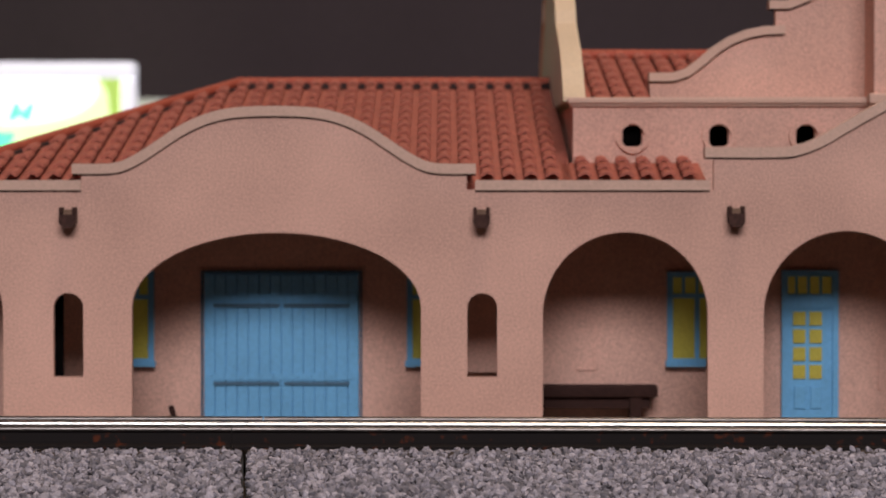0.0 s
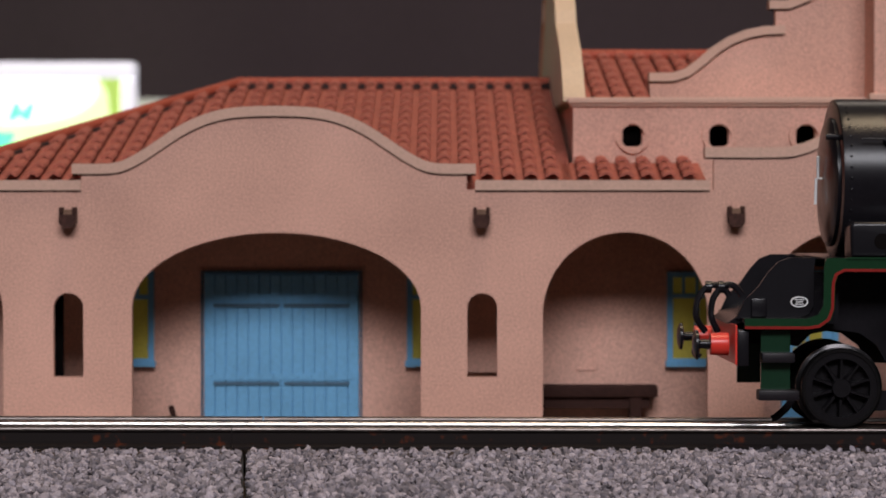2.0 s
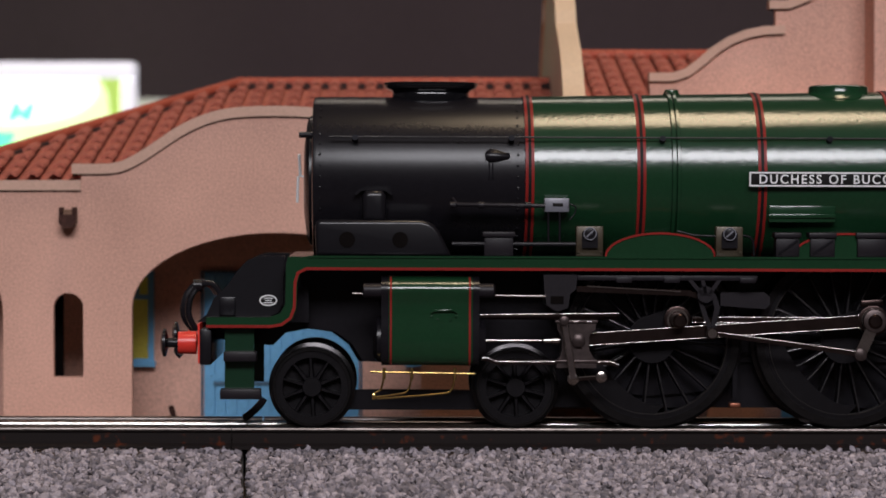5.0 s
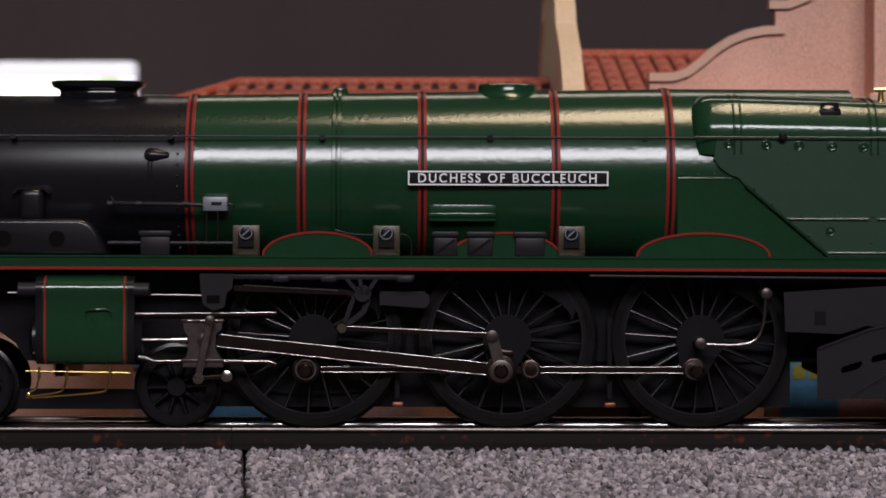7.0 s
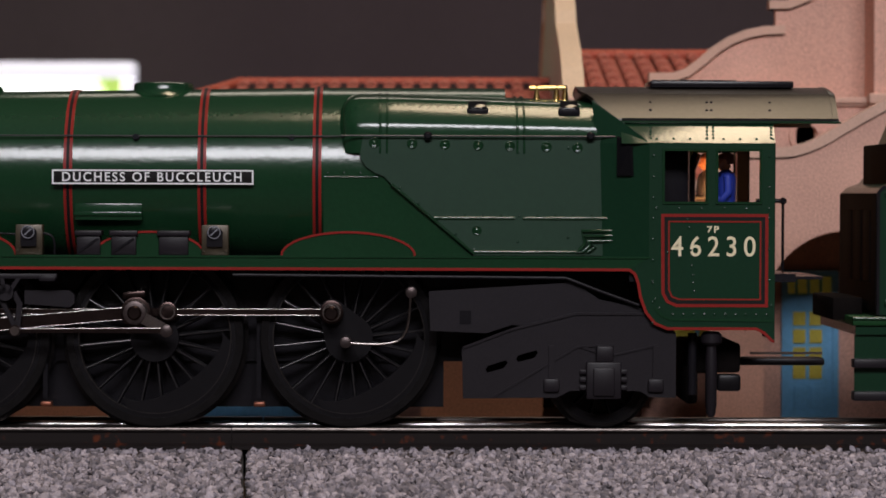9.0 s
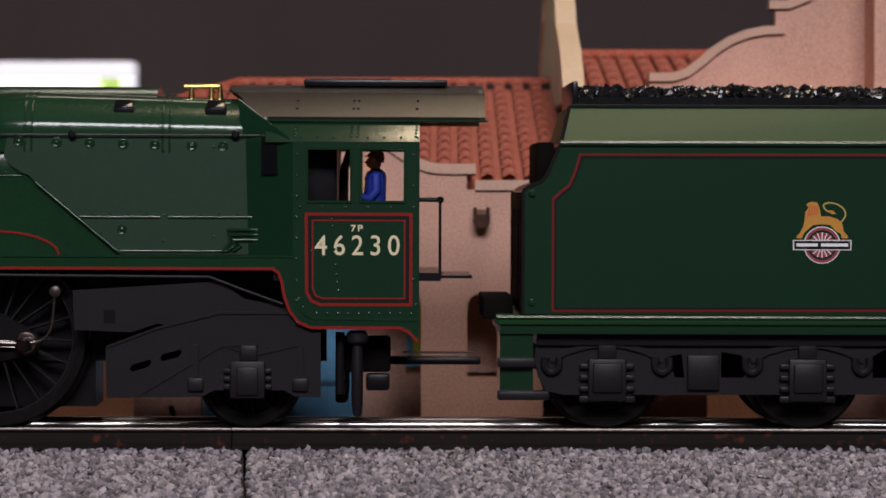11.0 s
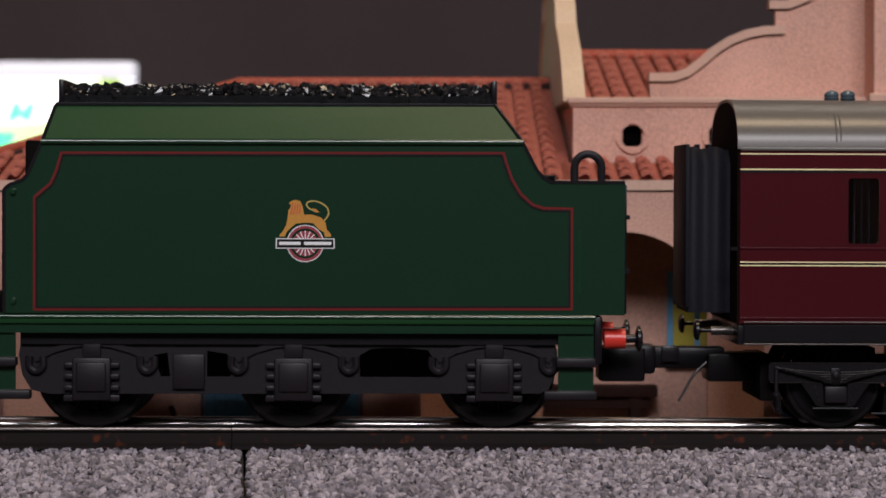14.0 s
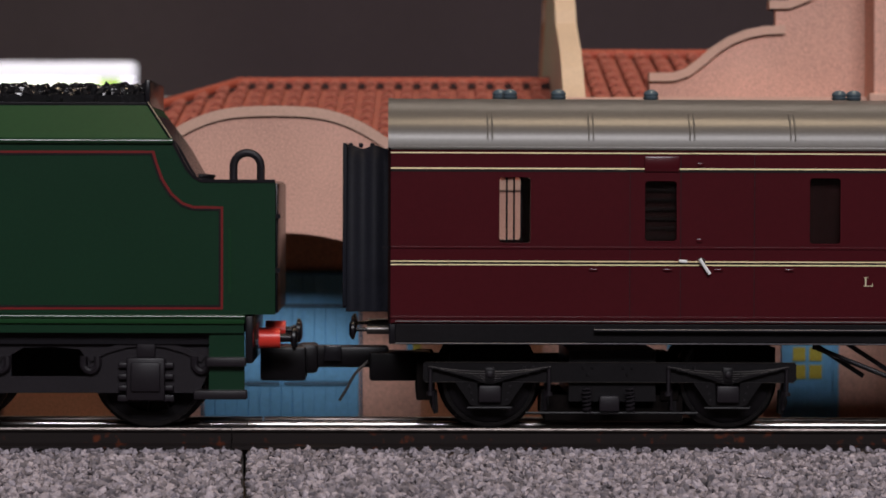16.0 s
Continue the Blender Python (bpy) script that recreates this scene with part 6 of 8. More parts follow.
    part("roof_rib", rings(nm(), [[(x, yy * 1.012, zc + (zz - zc) * 1.015) for yy, zz in pts + inner] for x in (ex(1478, y, s), ex(1486, y, s))]), ROOF_BLACK, rf, "", 30)
    for v in (180, 194):
        rivets(rf, [(u, v) for u in (1149, 1249, 1257, 1361)], -0.0252 + (212 - v) * 0.000147, s, RIVET)
    part("roof_ventilator", box(nm(), ex(1147, 0, s), ex(1398, 0, s), -0.009, 0.009, ez(156, 0), ez(144, 0), 0.0005), BLACK, rf, "black sliding roof ventilator")
    part("roof_ventilator", box(nm(), ex(1150, 0, s), ex(1300, 0, s), -0.007, 0.007, ez(145, 0), ez(142, 0), 0.0003), BLACK, rf)
    # slanting cab front and floor
    for m in (-1, 1):
        bm = nm()
        a, b = ex(1062, -0.025, s), ex(1147, -0.030, s)
        at = ex(1046, -0.025, s)
        mid = (ex(1053, -0.025, s), m * 0.0246, ez(252, y))
        low = [(a, m * 0.0248, ez(455, y)), (b, m * 0.0299, ez(455, y)), (b, m * 0.0299, ez(252, y)), mid]
        high = [mid, (b, m * 0.0299, ez(252, y)), (at, m * 0.0230, ez(178, -0.02))]
        for pts in (low, high):
            rings(bm, [pts, [(p[0] + 0.0005, p[1] - m * 0.0006, p[2]) for p in pts]])
        cf = part("cab_front", bm, GREEN_FLAT, loco, "slanted green cab front", None)
        q = [(ex(1092, -0.0272, s) - 0.0001, m * 0.0273, ez(310, y)), (ex(1118, -0.0285, s) - 0.0001, m * 0.0287, ez(310, y)), (ex(1116, -0.0285, s) - 0.0001, m * 0.0286, ez(258, y)), (ex(1092, -0.027, s) - 0.0001, m * 0.0268, ez(240, y))]
        bm = nm()
        rings(bm, [[(p[0] - 0.0003, p[1] + m * 0.0003, p[2]) for p in q], [(p[0] + 0.0003, p[1], p[2]) for p in q]])
        part("front_window", bm, GLOSS_BLACK, cf, "dark glazed cab front window", None)
    part("cab_floor", box(nm(), ex(1100, 0, s), ex(1385, 0, s), -0.0288, 0.0288, ez(492, 0), ez(478, 0)), BLACK, loco)
    part("backhead", box(nm(), ex(1060, 0, s), ex(1210, 0, s), -0.020, 0.020, ez(480, 0), ez(200, 0), 0.002), BLACK, loco, "black boiler backhead")
    # unseen glowing disc on the backhead, added to light the crew
    part("crew_glow_disc", turn_x(nm(), [(ex(1210, 0, s), 0.0050), (ex(1212, 0, s), 0.0050)], 0.006, ez(345, 0), 18), CREW_GLOW, loco, "unseen orange glow added to light the crew")
    part("cab_post", box(nm(), ex(1308, 0.024, s), ex(1328, 0.024, s), 0.022, 0.026, ez(480, 0.02), ez(230, 0.02)), BLACK, loco)
    part("control_pillar", tube(nm(), [(ex(1222, -0.01, s), -0.01, ez(480, -0.01)), (ex(1224, -0.01, s), -0.01, ez(300, -0.01)), (ex(1234, -0.01, s), -0.01, ez(270, -0.01))], 0.0012), BLACK, loco)
    yy = -0.002
    hr = part("cab_handrail", tube(nm(), [(ex(1388, yy, s), yy, ez(356, yy)), (ex(1388, yy, s), yy, ez(488, yy))], 0.0004), BLACK, loco, "black cab handrail")
    for v in (354, 487):
        part("rail_arm", tube(nm(), [(ex(1340, yy, s), yy, ez(v, yy)), (ex(1388, yy, s), yy, ez(v, yy))], 0.0006), BLACK, hr)
        part("rail_knob", turn_z(nm(), [(ez(v + 6, yy), 0.0004), (ez(v + 3, yy), 0.0010), (ez(v - 3, yy), 0.0010), (ez(v - 6, yy), 0.0004)], ex(1388, yy, s), yy, 14), BLACK, hr)
    part("fall_plate", box(nm(), ex(1371, 0, s), ex(1440, 0, s), -0.020, 0.020, ez(489, 0), ez(484, 0)), BLACK, loco)
    # near panel coloured blacker than the far one, as if in shade
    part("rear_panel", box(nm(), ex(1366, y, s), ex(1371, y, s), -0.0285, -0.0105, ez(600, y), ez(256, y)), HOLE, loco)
    part("rear_panel", box(nm(), ex(1366, y, s), ex(1371, y, s), 0.0230, 0.0285, ez(600, y), ez(256, y)), BLACK, loco)
    # underneath: rear frames, truck, injector, drawbar
    yr = -0.0275
    part("rear_frame", plate(nm(), ep([(757, 516), (1010, 500), (1034, 512), (1060, 530), (1134, 545), (1150, 575), (1140, 600), (905, 575), (860, 590), (760, 586)], yr, s), yr, yr + 0.001), FRAME_GREY, loco, "dark grey rear frame", None)
    part("frame_window", box(nm(), ex(812, yr, s), ex(832, yr, s), yr - 0.0002, yr + 0.0003, ez(574, yr), ez(550, yr)), BLACK, loco)
    slots = [[(858, 655), (862, 648), (894, 638), (897, 643), (890, 652), (862, 660)], [(912, 636), (916, 629), (948, 620), (951, 625), (944, 634), (916, 641)]]
    yk = -0.0285
    tr = part("trailing_truck", plate(nm(), ep([(816, 618), (905, 585), (1018, 556), (1172, 556), (1196, 590), (1196, 704), (1150, 703), (1132, 692), (1008, 692), (985, 704), (818, 706)], yk, s), yk, yk + 0.001, [ep(h, yk, s) for h in slots]), FRAME_GREY, loco, "dark grey slotted trailing truck frame", None)
    # black block added so that the slots look shaded
    part("truck_slot_backing", box(nm(), ex(836, -0.020, s), ex(972, -0.020, s), -0.0205, 0.0205, ez(668, -0.020), ez(604, -0.020), 0.0004), HOLE, tr, "black backing added as shade behind the slots")
    part("truck_rib", strip(nm(), ep([(818, 616), (905, 583), (1018, 555), (1172, 555)], yk, s), 0.0006, yk - 0.0005, yk + 0.001), FRAME_GREY, tr, "", None)
    for rib in ([(872, 703), (1020, 614), (1086, 610)], [(1028, 614), (1068, 628), (1086, 628), (1162, 611)]):
        part("truck_rib", strip(nm(), ep(rib, yk, s), 0.0005, yk - 0.0004, yk + 0.001), FRAME_GREY, tr, "", None)
    ab = part("axle_box", box(nm(), ex(1036, yk, s), ex(1098, yk, s), yk - 0.0022, yk, ez(706, yk), ez(640, yk), 0.0005), FRAME_GREY, tr, "cast axle box")
    part("axle_box_lid", box(nm(), ex(1048, yk, s), ex(1086, yk, s), yk - 0.0030, yk - 0.0022, ez(700, yk), ez(650, yk), 0.0004), FRAME_GREY, tr)
    part("spring_buckle", box(nm(), ex(1054, yk, s), ex(1084, yk, s), yk - 0.0018, yk, ez(640, yk), ez(612, yk), 0.0004), FRAME_GREY, tr)
    for u in (975, 1160):
        part("spring_hanger", box(nm(), ex(u - 14, yk, s), ex(u + 14, yk, s), yk - 0.0012, yk, ez(694, yk), ez(670, yk), 0.0005), FRAME_GREY, tr)
        part("hanger_rod", box(nm(), ex(u - 5, yk, s), ex(u + 5, yk, s), yk - 0.0008, yk, ez(670, yk), ez(612, yk)), FRAME_GREY, tr)
    for k, v in enumerate((658, 672, 686)):
        for u in (1031, 1103):
            part("box_rib", box(nm(), ex(u - 6, yk, s), ex(u + 6, yk, s), yk - 0.0012, yk, ez(v + 4, yk), ez(v - 4, yk), 0.0002), FRAME_GREY, tr)
    part("steam_pipe_run", tube(nm(), [(ex(410, y, s), y + 0.001, ez(488, y)), (ex(1000, y, s), y + 0.001, ez(492, y)), (ex(1060, y, s), y + 0.001, ez(515, y)), (ex(1130, y, s), y + 0.001, ez(540, y))], 0.0004), FRAME_GREY, loco, "thin grey pipe under the running plate")
    yj = -0.0262
    inj = part("injector", turn_z(nm(), [(ez(610, yj), 0.0020), (ez(605, yj), 0.0028), (ez(592, yj), 0.0028), (ez(586, yj), 0.0020)], ex(1259, yj, s), yj, 18), FRAME_GREY, loco, "grey injector with drop pipe")
    part("drop_pipe", turn_z(nm(), [(ez(738, yj), 0.0008), (ez(730, yj), 0.0013), (ez(722, yj), 0.0013), (ez(718, yj), 0.0015), (ez(640, yj), 0.0016), (ez(612, yj), 0.0013)], ex(1259, yj, s), yj, 14), FRAME_GREY, inj)
    part("drop_pipe", turn_z(nm(), [(ez(700, yj), 0.0012), (ez(590, yj), 0.0012)], ex(1228, yj, s), yj + 0.004, 14), BLACK, inj)
    # beam and stay coloured near black, for the shade under the cab
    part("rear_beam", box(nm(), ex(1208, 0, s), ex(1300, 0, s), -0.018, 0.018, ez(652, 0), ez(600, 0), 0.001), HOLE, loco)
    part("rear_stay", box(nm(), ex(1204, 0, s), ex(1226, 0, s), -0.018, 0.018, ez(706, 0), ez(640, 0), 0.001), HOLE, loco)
    part("cab_step_support", box(nm(), ex(1270, -0.02, s), ex(1312, -0.02, s), -0.021, -0.016, ez(692, -0.02), ez(662, -0.02), 0.0008), WHEEL_BLACK, loco)
    part("drawbar", box(nm(), ex(1296, -0.004, s), ex(1462, -0.004, s), -0.006, 0.002, ez(645, -0.004), ez(632, -0.004), 0.0006), FRAME_GREY, loco, "dark grey drawbar")
    part("drawbar_strip", box(nm(), ex(1330, -0.012, s), ex(1458, -0.012, s), -0.0125, -0.011, ez(626, -0.012), ez(622, -0.012)), BRIGHT, loco)


ROOF_BLACK = material("brownish_black_roof", (0.034, 0.028, 0.023), 0.30, 0.05, spread=0.12, grain=900, patch=60, spec=0.36)
boiler()
firebox()
running_gear_plate()
cylinder_and_motion()
cab()


def crew(u, y, coat, way, label):
    """A small painted figure standing in the cab, one plain mesh; way is the side along x that it faces."""
    s = S90
    x = ex(u, y, s)
    bm = nm()

    def body(rows, index, cx, cy, n=16):
        k = len(bm.faces)
        rings(bm, [[(cx + dx * way + a * math.cos(2 * math.pi * i / n), cy + b * math.sin(2 * math.pi * i / n), ez(v, y)) for i in range(n)] for v, dx, a, b in rows])
        bm.faces.ensure_lookup_table()
        for f in bm.faces[k:]:
            f.material_index = index

    # trousers and jacket, leaning a little; shoulders wider across than deep
    body([(474, 0, 0.0026, 0.0036), (420, 0, 0.0027, 0.0040), (375, 0.0002, 0.0028, 0.0042), (340, 0.0003, 0.0030, 0.0046), (316, 0.0001, 0.0029, 0.0050), (306, -0.0001, 0.0024, 0.0044), (301, -0.0001, 0.0014, 0.0020), (298, 0, 0.0010, 0.0011)], 0, x, y)
    # near arm, bent forward
    k = len(bm.faces)
    tube(bm, [(x, y - 0.0048, ez(311, y)), (x - 0.0002 * way, y - 0.0053, ez(338, y)), (x + 0.0014 * way, y - 0.0050, ez(352, y)), (x + 0.0042 * way, y - 0.0040, ez(350, y))], 0.0012, 8)
    # head with brow, nose and chin, then the cap with its peak
    body([(302, 0, 0.0010, 0.0011), (297, 0.0005, 0.0016, 0.0015), (293, 0.0006, 0.0020, 0.0017), (289, 0.0009, 0.0022, 0.0017), (285, 0.0004, 0.0020, 0.0018), (280, 0.0001, 0.0020, 0.0018), (277, 0, 0.0019, 0.0017)], 1, x, y, 12)
    body([(289, -0.0008, 0.0013, 0.0017), (280, -0.0004, 0.0019, 0.0020), (278, 0.0006, 0.0028, 0.0021), (276, 0, 0.0022, 0.0021), (271, -0.0002, 0.0019, 0.0018), (269, -0.0002, 0.0008, 0.0008)], 2, x, y, 12)
    return part("crew_figure", bm, [coat, DOLL_SKIN, CAP], loco, label, 50)


CAP = material("brown_painted_cap", (0.26, 0.09, 0.07), 0.6, spread=0.15)
crew(1284, -0.016, DOLL_BLUE, -1, "tiny painted figure in blue overalls")
crew(1257, 0.022, DOLL_COAT, -1, "tiny painted figure in a dark jacket")

# ---- tender ----
tender = thing("locomotive_tender", ex(900, -0.03, S125), 0, 0, "dark green lined tender full of coal behind the locomotive", "tender")


def build_tender():
    s, y = S125, -0.0300
    side = [(444, 556), (444, 338), (452, 330), (476, 321), (486, 310), (511, 252), (1358, 250), (1384, 300), (1396, 314), (1410, 322), (1541, 322), (1541, 558)]
    bd = part("tank", plate(nm(), ep(side, y, s), y, -y), GREEN_FLAT, tender, "green tender tank side", None)
    # bunker leaning inwards to the coal
    yt = -0.0224
    lo = ep([(511, 252), (1358, 250)], y, s)
    hi = ep([(531, 190), (1306, 186)], yt, s)
    bm = nm()
    rings(bm, [[(lo[0][0], y, lo[0][1]), (hi[0][0], yt, hi[0][1]), (hi[0][0], -yt, hi[0][1]), (lo[0][0], -y, lo[0][1])], [(lo[1][0], y, lo[1][1]), (hi[1][0], yt, hi[1][1]), (hi[1][0], -yt, hi[1][1]), (lo[1][0], -y, lo[1][1])]])
    bk = part("bunker", bm, GREEN_LIT, tender, "sloping green coal bunker side", None)
    part("bunker_bead", tube(nm(), [(lo[0][0] - 0.0003, y - 0.0003, ez(253, y)), (lo[1][0] + 0.0003, y - 0.0003, ez(252, y))], 0.0008, 20), GREEN_GLOSS, bk, "rounded green bead", 60)
    part("top_bead", box(nm(), hi[0][0], hi[1][0], yt - 0.0004, yt + 0.0005, ez(190, yt), ez(184, yt), 0.0002), BLACK, bk, "", None)
    for pts, yy in (([(511, 252), (486, 310), (476, 321), (452, 330), (444, 338), (444, 556)], y), ([(1358, 250), (1384, 300), (1396, 314), (1410, 322), (1541, 322)], y)):
        part("edge_bead", strip(nm(), ep(pts, yy, s), 0.0008, yy - 0.0003, yy + 0.0012), BLACK, bd, "black edge bead", 40)
    for a, b, c, d in ((lo[0], hi[0], 0, 0), (lo[1], hi[1], 0, 0)):
        part("corner_bead", tube(nm(), [(a[0], y, a[1]), (b[0], yt, b[1])], 0.0005), BLACK, bk)
    line = [(545, 274), (1325, 272), (1330, 290), (1340, 318), (1356, 344), (1376, 362), (1396, 369), (1446, 370), (1446, 546), (498, 549), (498, 352), (510, 341), (526, 328), (536, 306)]
    part("panel_line", strip(nm(), ep(line, y, s), 0.0009, y - 0.00012, y + 0.0002, close=True), DARK_RED, bd, "red panel line", None)
    inner = [(548, 277), (1322, 275), (1327, 291), (1337, 320), (1354, 347), (1375, 365.5), (1395, 372.5), (1443, 373), (1443, 543), (501, 546), (501, 354), (512, 344), (529, 330), (539, 307)]
    part("panel_black", strip(nm(), ep(inner, y, s), 0.00055, y - 0.00018, y + 0.0002, close=True), BLACK_TRIM, bd, "black panel line", None)
    # emblem in plain shapes: beast over wheel and ribbon
    yc = y - 0.00004
    cu, cv = 975, 432
    wh = [(ex(cu, yc, s) + 0.0043 * math.cos(a), ez(cv, yc) + 0.0043 * math.sin(a)) for a in [2 * math.pi * k / 32 for k in range(32)]]
    em = part("emblem_wheel", strip(nm(), wh, 0.0007, yc - 0.0001, yc + 0.0001, close=True), CREST_RED, bd, "maroon and white wheel emblem", None)
    w2 = [(ex(cu, yc, s) + (x - ex(cu, yc, s)) * 1.1, ez(cv, yc) + (z - ez(cv, yc)) * 1.1) for x, z in wh]
    part("wheel_rim", strip(nm(), w2, 0.00025, yc - 0.0001, yc + 0.0001, close=True), SILVER, em, "white rim", None)
    disc = [(ex(cu, yc, s) + 0.0033 * math.cos(a), ez(cv, yc) + 0.0033 * math.sin(a)) for a in [2 * math.pi * k / 24 for k in range(24)]]
    part("wheel_disc", plate(nm(), disc, yc - 0.00003, yc + 0.0001), CREST_RED, em, "", None)
    for k in range(16):
        a = 2 * math.pi * k / 16
        c0, c1 = ex(cu, yc, s), ez(cv, yc)
        part("emblem_ray", strip(nm(), [(c0 + 0.0012 * math.cos(a), c1 + 0.0012 * math.sin(a)), (c0 + 0.0033 * math.cos(a), c1 + 0.0033 * math.sin(a))], 0.00025, yc - 0.00016, yc), SILVER, em, "white ray", None)
    part("ribbon", box(nm(), ex(923, yc, s), ex(1027, yc, s), yc - 0.0002, yc, ez(441, yc), ez(423, yc)), SILVER, em, "white edged black ribbon", None)
    part("ribbon_field", box(nm(), ex(925, yc, s), ex(1025, yc, s), yc - 0.00026, yc, ez(439.5, yc), ez(424.5, yc)), BLACK_TRIM, em, "", None)
    for a, b in ((929, 967), (973, 1021)):
        part("ribbon_bar", box(nm(), ex(a, yc, s), ex(b, yc, s), yc - 0.00032, yc, ez(434.5, yc), ez(429, yc)), SILVER, em, "plain white bar", None)
    beast = [(957, 355), (950, 357), (946, 361), (950, 364), (949, 368), (945, 373), (944, 386), (941, 400), (935, 411), (929, 417), (930, 420), (939, 420), (943, 410), (950, 404), (958, 397), (974, 395), (989, 396), (999, 407), (1008, 412), (1010, 420), (1021, 420), (1020, 415), (1013, 407), (1011, 395), (1003, 386), (987, 381), (973, 381), (970, 366), (966, 357)]
    part("beast", plate(nm(), ep(beast, yc, s), yc - 0.00012, yc + 0.0001), ORANGE, em, "plain orange beast shape", None)
    for k in range(4):
        part("beast_mane", strip(nm(), ep([(953 + 4.2 * k, 360 + k), (952 + 4.6 * k, 371 + k), (949 + 4.6 * k, 382 - k)], yc, s), 0.00032, yc - 0.00018, yc), MANE, em, "red mane stroke", None)
    tail = curve([(*p, 0.0) for p in ep([(1008, 392), (1016, 380), (1013, 368), (1000, 359), (985, 357), (977, 362), (982, 370), (991, 374)], yc, s)], 4)
    part("beast_tail", strip(nm(), [(v.x, v.y) for v in tail], 0.00036, yc - 0.00012, yc + 0.0001), TAIL_GOLD, em, "thin gold tail", None)
    part("tail_tuft", plate(nm(), ep([(987, 370), (994, 371), (1000, 377), (992, 377)], yc, s), yc - 0.00014, yc), ORANGE, em, "", None)
    # coal and end boards
    for u in (548, 1290):
        part("coal_board", box(nm(), ex(u - 5, 0, s), ex(u + 5, 0, s), -0.0222, 0.0222, ez(195, 0), ez(149, 0), 0.0004), BLACK, tender, "black coal board")
    part("coal_floor", box(nm(), ex(553, 0, s), ex(1285, 0, s), -0.0225, 0.0225, ez(190, 0), ez(176, 0)), COAL, tender)
    rng = np.random.default_rng(11)
    bm = nm()
    for i in range(1600):
        x = rng.uniform(ex(556, 0, s), ex(1284, 0, s))
        yy = rng.uniform(-0.0222, 0.0222)
        r = rng.uniform(0.0007, 0.0015)
        top = ez(160, 0) - 0.0030 * (yy / 0.022) ** 2 + rng.uniform(-0.0012, 0.0006)
        m = Matrix.Translation((x, yy, top)) @ Euler(rng.uniform(0, 6, 3)).to_matrix().to_4x4() @ Matrix.Diagonal((r * rng.uniform(0.8, 1.5), r, r * rng.uniform(0.6, 1), 1))
        for v in bmesh.ops.create_icosphere(bm, subdivisions=1, radius=1.0, matrix=m)["verts"]:
            v.co += Vector(rng.uniform(-0.25, 0.25, 3) * r)
    me_coal = bm
    cl = part("coal", me_coal, COAL, tender, "heap of glossy black coal", None)
    cl["kind"] = "stuff"
    # filler, loop handle, fittings
    yl = -0.010
    part("lifting_loop", tube(nm(), [(ex(1442, yl, s), yl, ez(322, yl))] + [(x, yl, z) for x, z in ep(arc(1466, 296, 24, -24, 180, 0, 12), yl, s)] + [(ex(1490, yl, s), yl, ez(322, yl))], 0.0011, 10), FRAME_GREY, tender, "grey hoop on the tank top")
    part("filler", turn_z(nm(), [(ez(324, yl), 0.0034), (ez(316, yl), 0.0034), (ez(314, yl), 0.0038), (ez(311, yl), 0.0036), (ez(309, yl), 0.001)], ex(1386, yl, s), yl, 20), BLACK, tender, "black water filler lid")
    part("bunker_back", plate(nm(), ep([(1306, 187), (1364, 264), (1384, 300), (1396, 318), (1300, 318)], -0.0225, s), -0.0225, 0.0225), BLACK, tender)
    part("front_box", box(nm(), ex(478, -0.012, s), ex(510, -0.012, s), -0.018, 0.018, ez(330, -0.012), ez(252, -0.012), 0.0006), HOLE, tender, "black tool box")
    for v in (342, 535):
        part("lamp_knob", turn_y(nm(), [(y, 0.0009), (y - 0.0010, 0.0007)], ex(460, y, s), ez(v, y), 12), GREEN, tender)
    part("side_slot", box(nm(), ex(1458, y, s), ex(1463, y, s), y - 0.0002, y, ez(520, y), ez(405, y)), GREEN, tender)
    # front and lockers coloured near black, for the shade behind the cab
    part("tank_front", box(nm(), ex(439, y, s), ex(444, y, s) - 0.00005, y + 0.0005, -y - 0.0005, ez(552, y), ez(340, y), 0.0006), HOLE, tender, "tank front coloured black as if in shade")
    for yy in (-0.018, -0.004, 0.012):
        part("locker_door", box(nm(), ex(436, y, s), ex(439, y, s), yy - 0.005, yy + 0.005, ez(500, y), ez(370, y), 0.0004), HOLE, tender)
    # footplate
    ft = part("tender_footplate", box(nm(), ex(398, y, s), ex(1488, y, s), y - 0.0010, -y + 0.0010, ez(575, y), ez(558.5, y), 0.0005), GREEN_LIT, tender, "green tender footplate")
    part("footplate_bead", tube(nm(), [(ex(398, y, s), y - 0.0009, ez(562, y)), (ex(1488, y, s), y - 0.0009, ez(562, y))], 0.0006, 12), GREEN_GLOSS, ft, "rounded edge bead", 60)
    part("valance", box(nm(), ex(404, y, s), ex(1486, y, s), y, -y, ez(591, y), ez(575, y)), GREEN_FLAT, tender)
    part("under_deck", box(nm(), ex(470, y, s), ex(1430, y, s), y + 0.003, -y - 0.003, ez(612, y), ez(591, y)), BLACK, tender)
    part("front_platform", box(nm(), ex(392, 0, s), ex(444, 0, s), -0.018, 0.018, ez(560, 0), ez(520, 0), 0.0005), HOLE, tender, "dark shovel platform")
    # side frames with openings and axle boxes
    yf = -0.0255
    cut = [[(706, 630), (730, 626), (735, 668), (718, 668)], [(800, 622), (836, 628), (850, 650), (840, 668), (800, 668)], [(1070, 630), (1090, 618), (1140, 616), (1190, 620), (1205, 640), (1205, 668), (1070, 668)], [(520, 625), (535, 640), (530, 668), (515, 650)]]
